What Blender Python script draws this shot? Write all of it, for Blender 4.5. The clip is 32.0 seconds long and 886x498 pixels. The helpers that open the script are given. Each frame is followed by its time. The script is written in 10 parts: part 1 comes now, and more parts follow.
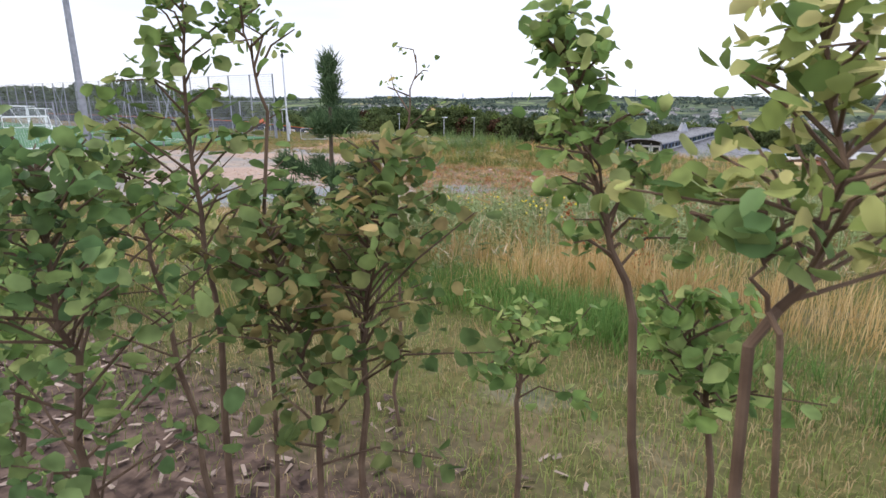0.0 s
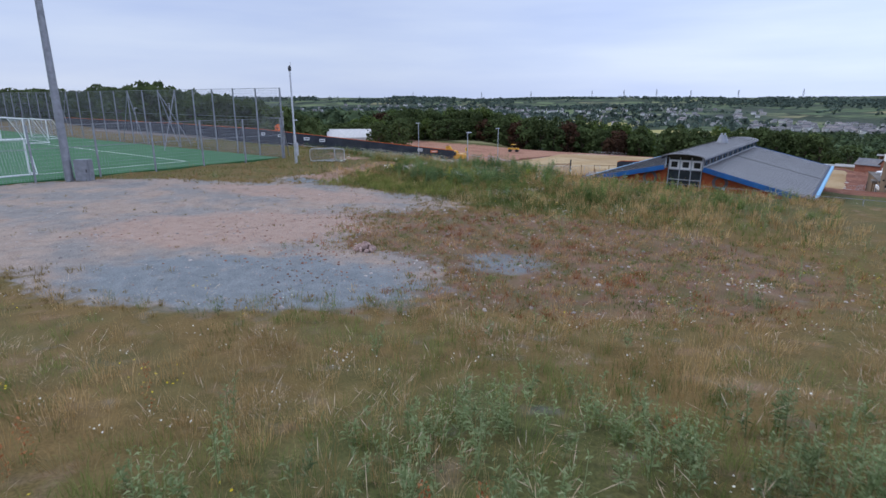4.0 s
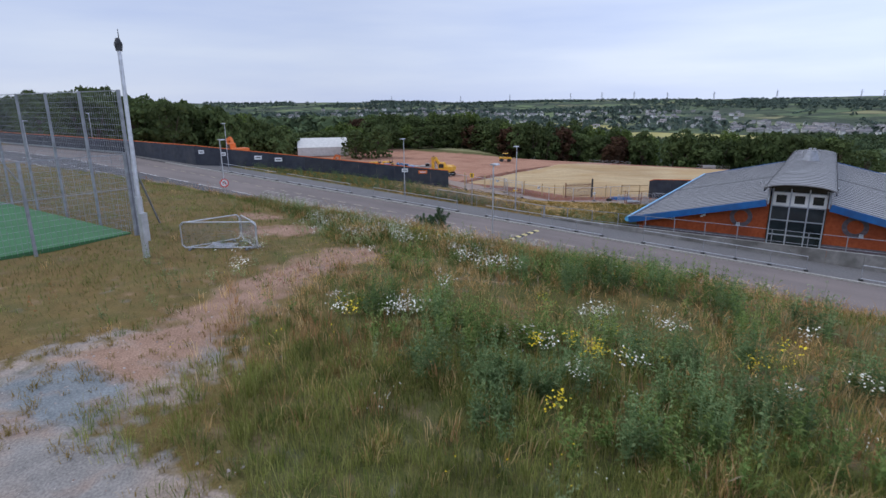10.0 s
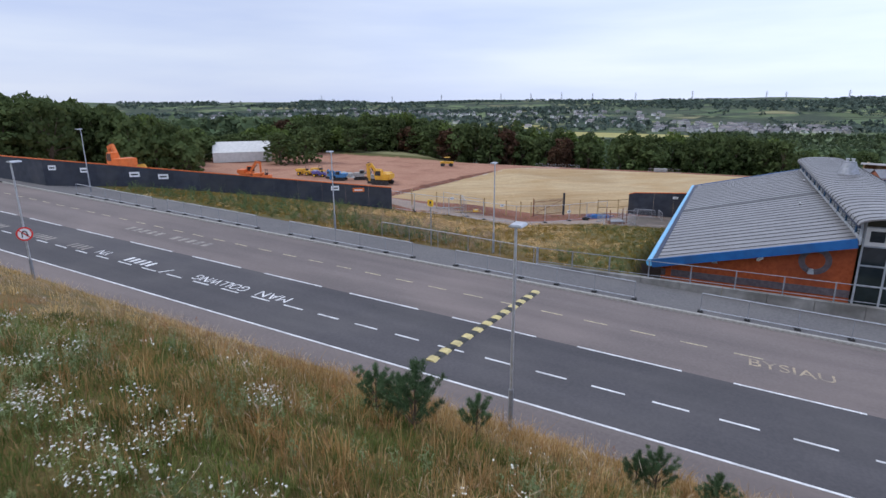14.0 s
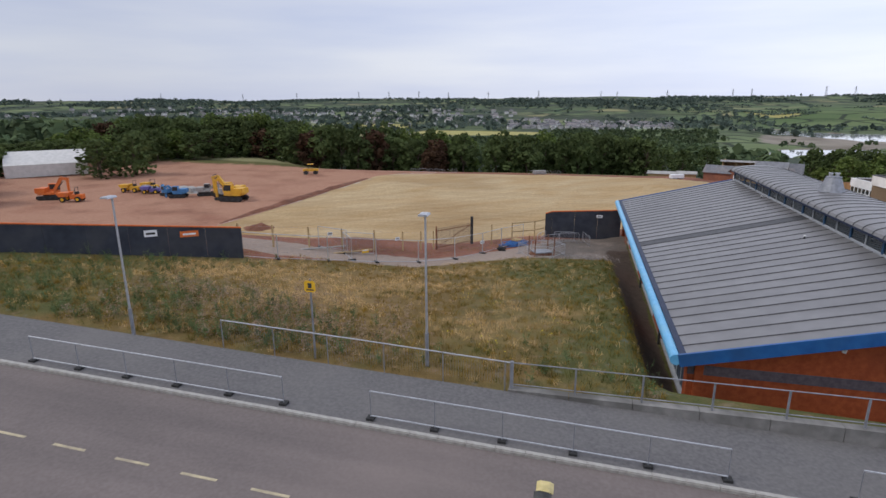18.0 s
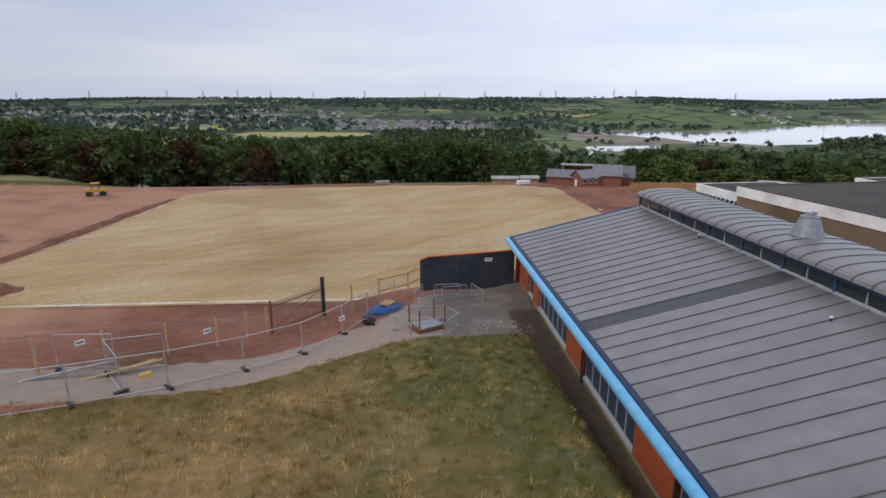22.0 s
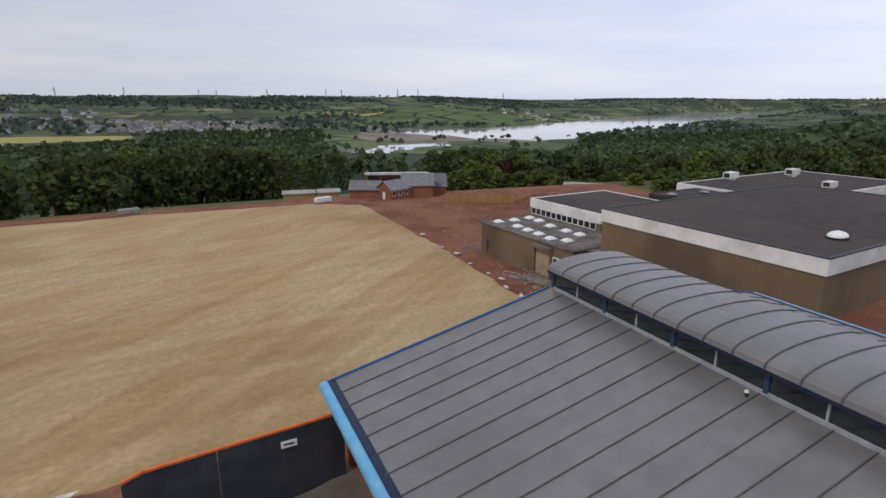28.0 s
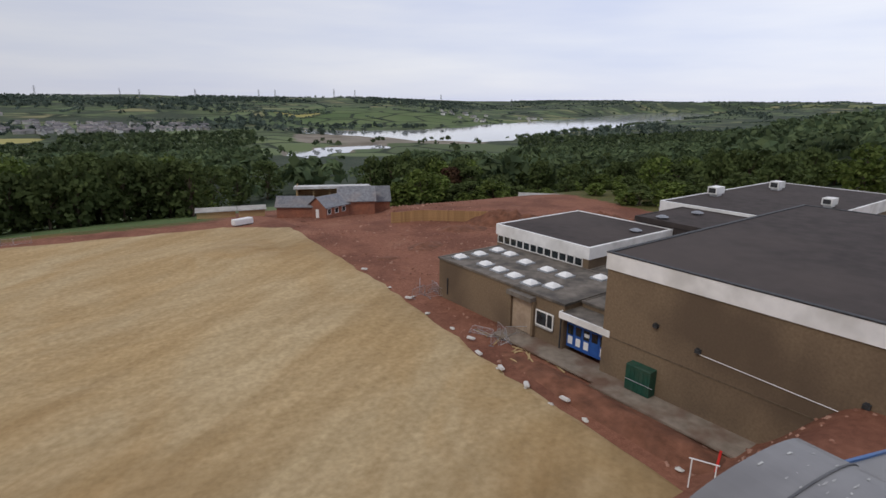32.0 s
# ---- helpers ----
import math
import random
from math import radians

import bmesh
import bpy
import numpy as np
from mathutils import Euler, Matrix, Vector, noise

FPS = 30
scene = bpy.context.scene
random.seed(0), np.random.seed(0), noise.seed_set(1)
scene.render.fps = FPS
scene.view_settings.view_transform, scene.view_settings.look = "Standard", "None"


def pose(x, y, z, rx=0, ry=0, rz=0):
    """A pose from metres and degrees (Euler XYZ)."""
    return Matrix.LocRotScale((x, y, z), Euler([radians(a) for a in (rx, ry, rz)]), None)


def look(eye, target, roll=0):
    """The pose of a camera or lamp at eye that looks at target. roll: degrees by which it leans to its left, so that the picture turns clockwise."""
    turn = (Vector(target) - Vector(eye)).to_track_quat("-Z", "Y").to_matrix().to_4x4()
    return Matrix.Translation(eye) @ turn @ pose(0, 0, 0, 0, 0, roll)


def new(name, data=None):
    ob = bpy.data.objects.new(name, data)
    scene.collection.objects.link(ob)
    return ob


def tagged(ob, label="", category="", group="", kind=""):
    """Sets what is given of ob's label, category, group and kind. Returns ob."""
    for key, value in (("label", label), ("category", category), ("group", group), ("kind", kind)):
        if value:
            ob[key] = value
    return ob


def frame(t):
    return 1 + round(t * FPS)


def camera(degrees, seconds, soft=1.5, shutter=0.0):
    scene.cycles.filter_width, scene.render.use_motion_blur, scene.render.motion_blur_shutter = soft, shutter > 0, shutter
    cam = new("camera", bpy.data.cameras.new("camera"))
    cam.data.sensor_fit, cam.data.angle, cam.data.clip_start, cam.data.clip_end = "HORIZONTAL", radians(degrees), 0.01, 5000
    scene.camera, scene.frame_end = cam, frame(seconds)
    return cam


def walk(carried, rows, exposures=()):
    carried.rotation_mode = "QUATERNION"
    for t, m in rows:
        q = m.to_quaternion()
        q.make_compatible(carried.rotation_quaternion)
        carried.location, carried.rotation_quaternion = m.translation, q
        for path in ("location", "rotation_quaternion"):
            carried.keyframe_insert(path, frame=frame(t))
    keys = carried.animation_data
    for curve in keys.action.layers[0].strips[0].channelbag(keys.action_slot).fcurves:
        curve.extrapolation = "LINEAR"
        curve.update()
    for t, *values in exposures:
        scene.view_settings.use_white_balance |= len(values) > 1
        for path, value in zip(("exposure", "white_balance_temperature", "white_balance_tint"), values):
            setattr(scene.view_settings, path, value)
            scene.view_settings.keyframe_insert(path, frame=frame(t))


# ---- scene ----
cam = camera(77.5, 32.0, shutter=0.15)
PATH = [
    (0, (35.57, -29.689, 3.074), (34.469, -28.103, 2.554), 0.0),
    (0.5, (35.43, -29.587, 3.2), (34.331, -28.001, 2.673), 0.1),
    (1, (35.253, -29.507, 3.37), (34.155, -27.919, 2.849), 0.3),
    (2, (34.522, -28.852, 3.809), (33.423, -27.264, 3.288), 0.1),
    (2.5, (34.063, -28.194, 4.004), (32.956, -26.611, 3.487), 0.0),
    (3.5, (32.894, -26.622, 4.256), (31.759, -25.059, 3.736), 0.1),
    (6, (27.991, -20.627, 4.63), (26.799, -19.107, 4.111), -0.2),
    (7.5, (24.305, -16.3, 4.882), (23.119, -14.774, 4.368), -0.2),
    (8, (22.916, -14.845, 4.718), (21.745, -13.306, 4.208), -0.4),
    (9, (20.017, -11.698, 4.756), (18.886, -10.131, 4.243), -0.3),
    (10, (17.545, -8.681, 4.648), (16.448, -7.089, 4.139), -0.4),
    (11, (14.704, -5.514, 4.833), (13.651, -3.892, 4.32), -0.4),
    (12, (11.894, -1.969, 4.878), (10.896, -0.315, 4.362), -0.1),
    (13, (9.417, 1.295, 4.773), (8.475, 2.982, 4.256), -0.3),
    (14, (7.371, 4.648, 4.519), (6.473, 6.36, 4.009), -0.3),
    (14.5, (6.004, 6.538, 4.549), (5.13, 8.263, 4.038), -0.3),
    (16.5, (1.312, 13.83, 4.428), (0.607, 15.63, 3.914), -0.2),
    (17.5, (-0.603, 17.601, 4.522), (-1.163, 19.451, 4.007), -0.1),
    (18, (-1.342, 19.486, 4.712), (-1.793, 21.365, 4.195), -0.3),
    (19, (-2.841, 23.632, 4.772), (-3.102, 25.546, 4.253), -0.1),
    (20, (-3.957, 27.811, 4.968), (-4.102, 29.737, 4.45), -0.0),
    (21, (-4.646, 31.786, 5.3), (-4.674, 33.716, 4.778), -0.2),
    (22, (-5.247, 35.831, 5.449), (-5.116, 37.758, 4.93), -0.0),
    (23, (-5.322, 39.98, 5.547), (-5.041, 41.89, 5.025), 0.1),
    (24, (-5.231, 44.028, 5.753), (-4.806, 45.912, 5.232), 0.3),
    (25, (-4.458, 48.06, 5.62), (-3.902, 49.911, 5.105), 0.45),
    (25.5, (-3.93, 49.977, 5.485), (-3.327, 51.811, 4.964), 0.5),
    (28, (-1.123, 59.707, 5.595), (-0.302, 61.455, 5.073), 0.2),
    (29, (0.221, 63.417, 5.797), (1.108, 65.132, 5.274), 0.5),
    (30, (1.615, 67.161, 5.844), (2.552, 68.849, 5.323), 0.5),
    (31, (3.07, 70.068, 5.985), (4.034, 71.742, 5.467), 0.8),
    (32, (5.137, 74.639, 5.875), (6.146, 76.287, 5.358), 0.5),
]
EXPOSURES = [(0, 1.0, 6650, 10), (0.8, 0.78, 6350, 10), (1.8, 0.42, 6050, 10), (4.0, 0.18, 5700, 10), (9.0, 0.17, 5880, 10), (12.0, 0.29, 5900, 10), (14.0, 0.33, 5950, 10), (17.5, 0.12, 6450, 10), (19.0, 0.05, 6500, 10), (25.0, -0.1, 6500, 10), (29.0, -0.25, 6800, 10), (32.0, -0.25, 6800, 10)]
walk(cam, [(t, look(eye, target, roll)) for t, eye, target, roll in PATH], EXPOSURES)

# ---- world and sun: high thin cloud, soft light ----
SUN_EL, SUN_AZ = 48.0, 250.0
world = bpy.data.worlds.new("world")
scene.world = world
world.use_nodes = True
wn, wl = world.node_tree.nodes, world.node_tree.links
wn.clear()
w_out, w_bg = wn.new("ShaderNodeOutputWorld"), wn.new("ShaderNodeBackground")
sky = wn.new("ShaderNodeTexSky")
sky.sky_type, sky.sun_disc = "NISHITA", False
sky.sun_elevation, sky.sun_rotation = radians(SUN_EL), radians(SUN_AZ)
w_tc, w_map, w_noise, w_ramp = (wn.new("ShaderNodeTexCoord"), wn.new("ShaderNodeMapping"), wn.new("ShaderNodeTexNoise"), wn.new("ShaderNodeValToRGB"))
w_map.inputs["Scale"].default_value = (1.2, 1.2, 9.0)
w_noise.inputs["Scale"].default_value, w_noise.inputs["Detail"].default_value = 1.6, 6.0
w_ramp.color_ramp.elements[0].position, w_ramp.color_ramp.elements[0].color = 0.3, (5.9, 6.5, 8.55, 1)
w_ramp.color_ramp.elements[1].position, w_ramp.color_ramp.elements[1].color = 0.7, (7.8, 8.1, 9.1, 1)
w_mix = wn.new("ShaderNodeMix")
w_mix.data_type = "RGBA"
w_mix.inputs["Factor"].default_value = 0.88
w_bg.inputs["Strength"].default_value = 0.1
wl.new(w_tc.outputs["Generated"], w_map.inputs["Vector"])
wl.new(w_map.outputs["Vector"], w_noise.inputs["Vector"])
wl.new(w_noise.outputs["Fac"], w_ramp.inputs["Fac"])
wl.new(sky.outputs["Color"], w_mix.inputs["A"])
wl.new(w_ramp.outputs["Color"], w_mix.inputs["B"])
# the cloud thins towards the east
w_sep, w_east, w_gain = wn.new("ShaderNodeSeparateXYZ"), wn.new("ShaderNodeMapRange"), wn.new("ShaderNodeVectorMath")
w_east.inputs["From Min"].default_value, w_east.inputs["From Max"].default_value = -0.7, 0.9
w_east.inputs["To Min"].default_value, w_east.inputs["To Max"].default_value = 0.8, 1.4
w_gain.operation = "SCALE"
wl.new(w_tc.outputs["Generated"], w_sep.inputs["Vector"])
wl.new(w_sep.outputs["X"], w_east.inputs["Value"])
wl.new(w_mix.outputs["Result"], w_gain.inputs[0])
wl.new(w_east.outputs["Result"], w_gain.inputs["Scale"])
wl.new(w_gain.outputs["Vector"], w_bg.inputs["Color"])
wl.new(w_bg.outputs["Background"], w_out.inputs["Surface"])
sun = new("sun", bpy.data.lights.new("sun", "SUN"))
sun.data.energy, sun.data.angle, sun.data.color = 1.3, radians(14), (1.0, 0.95, 0.88)
s_az, s_el = radians(SUN_AZ), radians(SUN_EL)
sun.matrix_world = look((math.sin(s_az) * 60, math.cos(s_az) * 60, 80), (0, 0, 80 - 60 * math.tan(s_el)))


# ---- materials ----
def mat(name, c1, c2, scale=1.0, rough=0.85, metal=0.0, bump=0.15, bscale=8.0, c3=None, scale3=0.15, amount3=0.5, vary=0.0, spec=0.3):
    """A surface of two tones in fine noise, a third in wide stains, relief, and a change of tone from object to object."""
    m = bpy.data.materials.new(name)
    m.use_nodes = True
    nt = m.node_tree
    n, l = nt.nodes, nt.links
    bsdf = n["Principled BSDF"]
    tc = n.new("ShaderNodeTexCoord")
    no = n.new("ShaderNodeTexNoise")
    no.inputs["Scale"].default_value, no.inputs["Detail"].default_value = scale, 5.0
    ramp = n.new("ShaderNodeValToRGB")
    ramp.color_ramp.elements[0].position, ramp.color_ramp.elements[0].color = 0.32, (*c1, 1)
    ramp.color_ramp.elements[1].position, ramp.color_ramp.elements[1].color = 0.68, (*c2, 1)
    l.new(tc.outputs["Object"], no.inputs["Vector"])
    l.new(no.outputs["Fac"], ramp.inputs["Fac"])
    col = ramp.outputs["Color"]
    if c3:
        n3 = n.new("ShaderNodeTexNoise")
        n3.inputs["Scale"].default_value, n3.inputs["Detail"].default_value = scale3, 4.0
        r3 = n.new("ShaderNodeValToRGB")
        r3.color_ramp.elements[0].position, r3.color_ramp.elements[0].color = 0.45, (0, 0, 0, 1)
        r3.color_ramp.elements[1].position, r3.color_ramp.elements[1].color = 0.65, (amount3, amount3, amount3, 1)
        mx = n.new("ShaderNodeMix")
        mx.data_type = "RGBA"
        mx.inputs["B"].default_value = (*c3, 1)
        l.new(tc.outputs["Object"], n3.inputs["Vector"])
        l.new(n3.outputs["Fac"], r3.inputs["Fac"])
        l.new(r3.outputs["Color"], mx.inputs["Factor"])
        l.new(col, mx.inputs["A"])
        col = mx.outputs["Result"]
    if vary:
        oi, hsv = n.new("ShaderNodeObjectInfo"), n.new("ShaderNodeHueSaturation")
        mr = n.new("ShaderNodeMapRange")
        mr.inputs["To Min"].default_value, mr.inputs["To Max"].default_value = 1 - vary, 1 + vary
        l.new(oi.outputs["Random"], mr.inputs["Value"])
        l.new(mr.outputs["Result"], hsv.inputs["Value"])
        l.new(col, hsv.inputs["Color"])
        col = hsv.outputs["Color"]
    l.new(col, bsdf.inputs["Base Color"])
    bsdf.inputs["Roughness"].default_value, bsdf.inputs["Metallic"].default_value = rough, metal
    bsdf.inputs["Specular IOR Level"].default_value = spec
    if bump:
        nb, bp = n.new("ShaderNodeTexNoise"), n.new("ShaderNodeBump")
        nb.inputs["Scale"].default_value, nb.inputs["Detail"].default_value = bscale, 5.0
        bp.inputs["Strength"].default_value, bp.inputs["Distance"].default_value = bump, 0.4 / bscale
        l.new(tc.outputs["Object"], nb.inputs["Vector"])
        l.new(nb.outputs["Fac"], bp.inputs["Height"])
        l.new(bp.outputs["Normal"], bsdf.inputs["Normal"])
    return m


def island_mat(name, c1, c2, c3, rough=0.8, trans=0.0, patch=0.3, lo=0.75, hi=1.15):
    """Foliage and grass: each small piece takes its own tone between three; a little light passes through."""
    m = bpy.data.materials.new(name)
    m.use_nodes = True
    nt = m.node_tree
    n, l = nt.nodes, nt.links
    bsdf = n["Principled BSDF"]
    geo, ramp = n.new("ShaderNodeNewGeometry"), n.new("ShaderNodeValToRGB")
    e = ramp.color_ramp.elements
    e[0].color, e[1].color = (*c1, 1), (*c3, 1)
    e.new(0.5).color = (*c2, 1)
    l.new(geo.outputs["Random Per Island"], ramp.inputs["Fac"])
    tc, no = n.new("ShaderNodeTexCoord"), n.new("ShaderNodeTexNoise")
    oi, add = n.new("ShaderNodeObjectInfo"), n.new("ShaderNodeHueSaturation")
    mr, mn, mu = n.new("ShaderNodeMapRange"), n.new("ShaderNodeMapRange"), n.new("ShaderNodeMath")
    mr.inputs["To Min"].default_value, mr.inputs["To Max"].default_value = 0.8, 1.2
    no.inputs["Scale"].default_value = patch
    mn.inputs["From Min"].default_value, mn.inputs["From Max"].default_value = 0.3, 0.7
    mn.inputs["To Min"].default_value, mn.inputs["To Max"].default_value = lo, hi
    mu.operation = "MULTIPLY"
    l.new(tc.outputs["Object"], no.inputs["Vector"])
    l.new(oi.outputs["Random"], mr.inputs["Value"])
    l.new(no.outputs["Fac"], mn.inputs["Value"])
    l.new(mr.outputs["Result"], mu.inputs[0])
    l.new(mn.outputs["Result"], mu.inputs[1])
    l.new(mu.outputs["Value"], add.inputs["Value"])
    l.new(ramp.outputs["Color"], add.inputs["Color"])
    l.new(add.outputs["Color"], bsdf.inputs["Base Color"])
    bsdf.inputs["Roughness"].default_value = rough
    bsdf.inputs["Specular IOR Level"].default_value = 0.08
    if trans:
        tr, ms = n.new("ShaderNodeBsdfTranslucent"), n.new("ShaderNodeMixShader")
        ms.inputs["Fac"].default_value = trans
        l.new(add.outputs["Color"], tr.inputs["Color"])
        l.new(bsdf.outputs["BSDF"], ms.inputs[1])
        l.new(tr.outputs["BSDF"], ms.inputs[2])
        l.new(ms.outputs["Shader"], n["Material Output"].inputs["Surface"])
    return m


ASPHALT = mat("asphalt", (0.142, 0.12, 0.112), (0.17, 0.146, 0.137), 9.0, 0.9, c3=(0.2, 0.166, 0.15), scale3=0.12, amount3=0.5, bump=0.1, bscale=30)
ASPHALT_DARK = mat("dark_asphalt", (0.068, 0.065, 0.069), (0.084, 0.08, 0.083), 9.0, 0.9, c3=(0.115, 0.108, 0.105), scale3=0.2, amount3=0.4, bump=0.1, bscale=30)
FOOTWAY = mat("footway_asphalt", (0.105, 0.101, 0.102), (0.15, 0.144, 0.143), 8.0, 0.9, c3=(0.17, 0.16, 0.152), scale3=0.3, amount3=0.4, bump=0.2, bscale=30)
CONCRETE = mat("concrete", (0.3, 0.29, 0.27), (0.42, 0.41, 0.39), 3, 0.85, c3=(0.18, 0.17, 0.15), scale3=0.5, bump=0.2, bscale=20)
KERB = mat("kerb_concrete", (0.28, 0.265, 0.24), (0.4, 0.385, 0.355), 4, 0.85, c3=(0.16, 0.15, 0.13), scale3=0.8, bump=0.2, bscale=20)
PAINT_WHITE = mat("road_paint_white", (0.55, 0.55, 0.55), (0.8, 0.8, 0.79), 6, 0.7, c3=(0.3, 0.29, 0.29), scale3=1.5, amount3=0.5)
PAINT_YELLOW = mat("road_paint_worn_yellow", (0.38, 0.33, 0.22), (0.54, 0.46, 0.3), 6, 0.7, c3=(0.22, 0.19, 0.16), scale3=2)
PAINT_FAINT = mat("road_paint_worn_thin", (0.2, 0.18, 0.165), (0.36, 0.325, 0.28), 5, 0.8, c3=(0.16, 0.146, 0.138), scale3=1.5, amount3=0.9)
HUMP_YELLOW = mat("hump_yellow", (0.52, 0.42, 0.17), (0.64, 0.54, 0.26), 5, 0.6, c3=(0.3, 0.26, 0.14), scale3=3)
HUMP_BLACK = mat("hump_rubber", (0.03, 0.03, 0.03), (0.07, 0.07, 0.065), 5, 0.7)
ROOF = mat("grey_metal_roof", (0.165, 0.16, 0.162), (0.205, 0.2, 0.2), 1.2, 0.4, 0.1, c3=(0.13, 0.125, 0.125), scale3=0.25, bump=0.02, spec=0.6)
ROOF_SEAM = mat("roof_seam", (0.075, 0.075, 0.08), (0.115, 0.115, 0.12), 3, 0.5, 0.1)
ROOF_DARK = mat("dark_roof_strip", (0.055, 0.055, 0.057), (0.08, 0.08, 0.082), 2, 0.5, 0.2)
BLUE = mat("blue_fascia", (0.012, 0.085, 0.27), (0.02, 0.12, 0.34), 2, 0.4, c3=(0.03, 0.08, 0.18), scale3=0.6, spec=0.5)
BLUE_LIGHT = mat("light_blue_gutter", (0.1, 0.36, 0.62), (0.15, 0.44, 0.7), 2, 0.35, c3=(0.2, 0.45, 0.62), scale3=0.7, spec=0.5)
BLUE_DARK = mat("dark_blue_gutter", (0.01, 0.02, 0.05), (0.02, 0.03, 0.07), 2, 0.5)
ORANGE = mat("orange_red_brick", (0.3, 0.062, 0.02), (0.42, 0.1, 0.032), 5, 0.85, c3=(0.2, 0.05, 0.025), scale3=0.4, bump=0.2, bscale=25, vary=0.06)
GREY_BAND = mat("grey_brick_band", (0.1, 0.08, 0.09), (0.16, 0.13, 0.14), 5, 0.85, vary=0.08)
GLASS_DARK = mat("dark_glass", (0.012, 0.018, 0.022), (0.03, 0.04, 0.045), 0.8, 0.06, bump=0.0, spec=0.7)
FRAME_GREY = mat("grey_frame", (0.32, 0.34, 0.37), (0.42, 0.44, 0.47), 3, 0.45)
WHITE = mat("white_panel", (0.8, 0.795, 0.79), (0.87, 0.865, 0.855), 1.5, 0.55, c3=(0.45, 0.44, 0.41), scale3=0.3, amount3=0.5)
TAN_BRICK = mat("tan_brick", (0.175, 0.125, 0.08), (0.235, 0.17, 0.11), 6, 0.9, c3=(0.105, 0.075, 0.052), scale3=0.12, amount3=0.8, bump=0.2, bscale=16)
FELT = mat("dark_roof_felt", (0.042, 0.034, 0.032), (0.064, 0.052, 0.049), 0.8, 0.95, c3=(0.08, 0.064, 0.058), scale3=0.07, amount3=0.7, bump=0.2, bscale=10)
FELT_OLD = mat("old_roof_felt", (0.12, 0.105, 0.09), (0.2, 0.175, 0.15), 1.2, 0.9, c3=(0.06, 0.055, 0.05), scale3=0.5, amount3=0.8)
GALV = mat("galvanised_steel", (0.42, 0.43, 0.45), (0.56, 0.57, 0.6), 6, 0.45, 0.6, bump=0.02)
GALV_DULL = mat("dull_galvanised_steel", (0.22, 0.23, 0.25), (0.32, 0.33, 0.36), 4, 0.55, 0.4, bump=0.02)
DARK_STEEL = mat("dark_steel", (0.03, 0.032, 0.035), (0.06, 0.062, 0.066), 4, 0.6, 0.2)
RUST = mat("rusty_steel", (0.16, 0.06, 0.03), (0.28, 0.12, 0.06), 6, 0.85)
HOARD = mat("dark_hoarding", (0.028, 0.033, 0.045), (0.045, 0.05, 0.066), 1.5, 0.75, c3=(0.07, 0.07, 0.075), scale3=0.5, vary=0.1)
HOARD_CAP = mat("orange_hoarding_cap", (0.55, 0.12, 0.03), (0.7, 0.18, 0.05), 3, 0.7)
TIMBER = mat("raw_timber", (0.36, 0.25, 0.12), (0.5, 0.36, 0.19), 6, 0.85, bump=0.2, bscale=30)
YELLOW = mat("machine_yellow", (0.62, 0.33, 0.03), (0.75, 0.43, 0.05), 2, 0.5, c3=(0.4, 0.24, 0.08), scale3=0.6)
M_ORANGE = mat("machine_orange", (0.62, 0.14, 0.03), (0.74, 0.2, 0.05), 2, 0.5, c3=(0.4, 0.14, 0.06), scale3=0.6)
M_BLUE = mat("machine_blue", (0.05, 0.17, 0.36), (0.08, 0.24, 0.46), 2, 0.5)
RUBBER = mat("black_rubber", (0.02, 0.02, 0.02), (0.04, 0.04, 0.04), 4, 0.8)
RED = mat("sign_red", (0.6, 0.03, 0.03), (0.7, 0.05, 0.04), 4, 0.5)
SIGN_WHITE = mat("sign_white", (0.75, 0.75, 0.75), (0.82, 0.82, 0.82), 4, 0.5)
SIGN_YELLOW = mat("sign_yellow", (0.75, 0.42, 0.02), (0.82, 0.5, 0.04), 4, 0.5)
INK = mat("ink_dark", (0.03, 0.03, 0.03), (0.05, 0.05, 0.05), 4, 0.6)
BRICK_RED = mat("old_red_brick", (0.24, 0.09, 0.055), (0.34, 0.14, 0.085), 4, 0.9, c3=(0.16, 0.08, 0.06), scale3=0.4)
SLATE = mat("slate_roof", (0.12, 0.125, 0.14), (0.2, 0.205, 0.22), 2, 0.7, c3=(0.24, 0.2, 0.18), scale3=0.3, vary=0.2)
RENDER_WHITE = mat("house_render", (0.6, 0.59, 0.56), (0.72, 0.7, 0.67), 1, 0.85, vary=0.15)
SAND = mat("sand", (0.385, 0.285, 0.155), (0.49, 0.37, 0.215), 2.2, 0.95, c3=(0.3, 0.2, 0.095), scale3=0.035, amount3=0.65, bump=0.25, bscale=3)


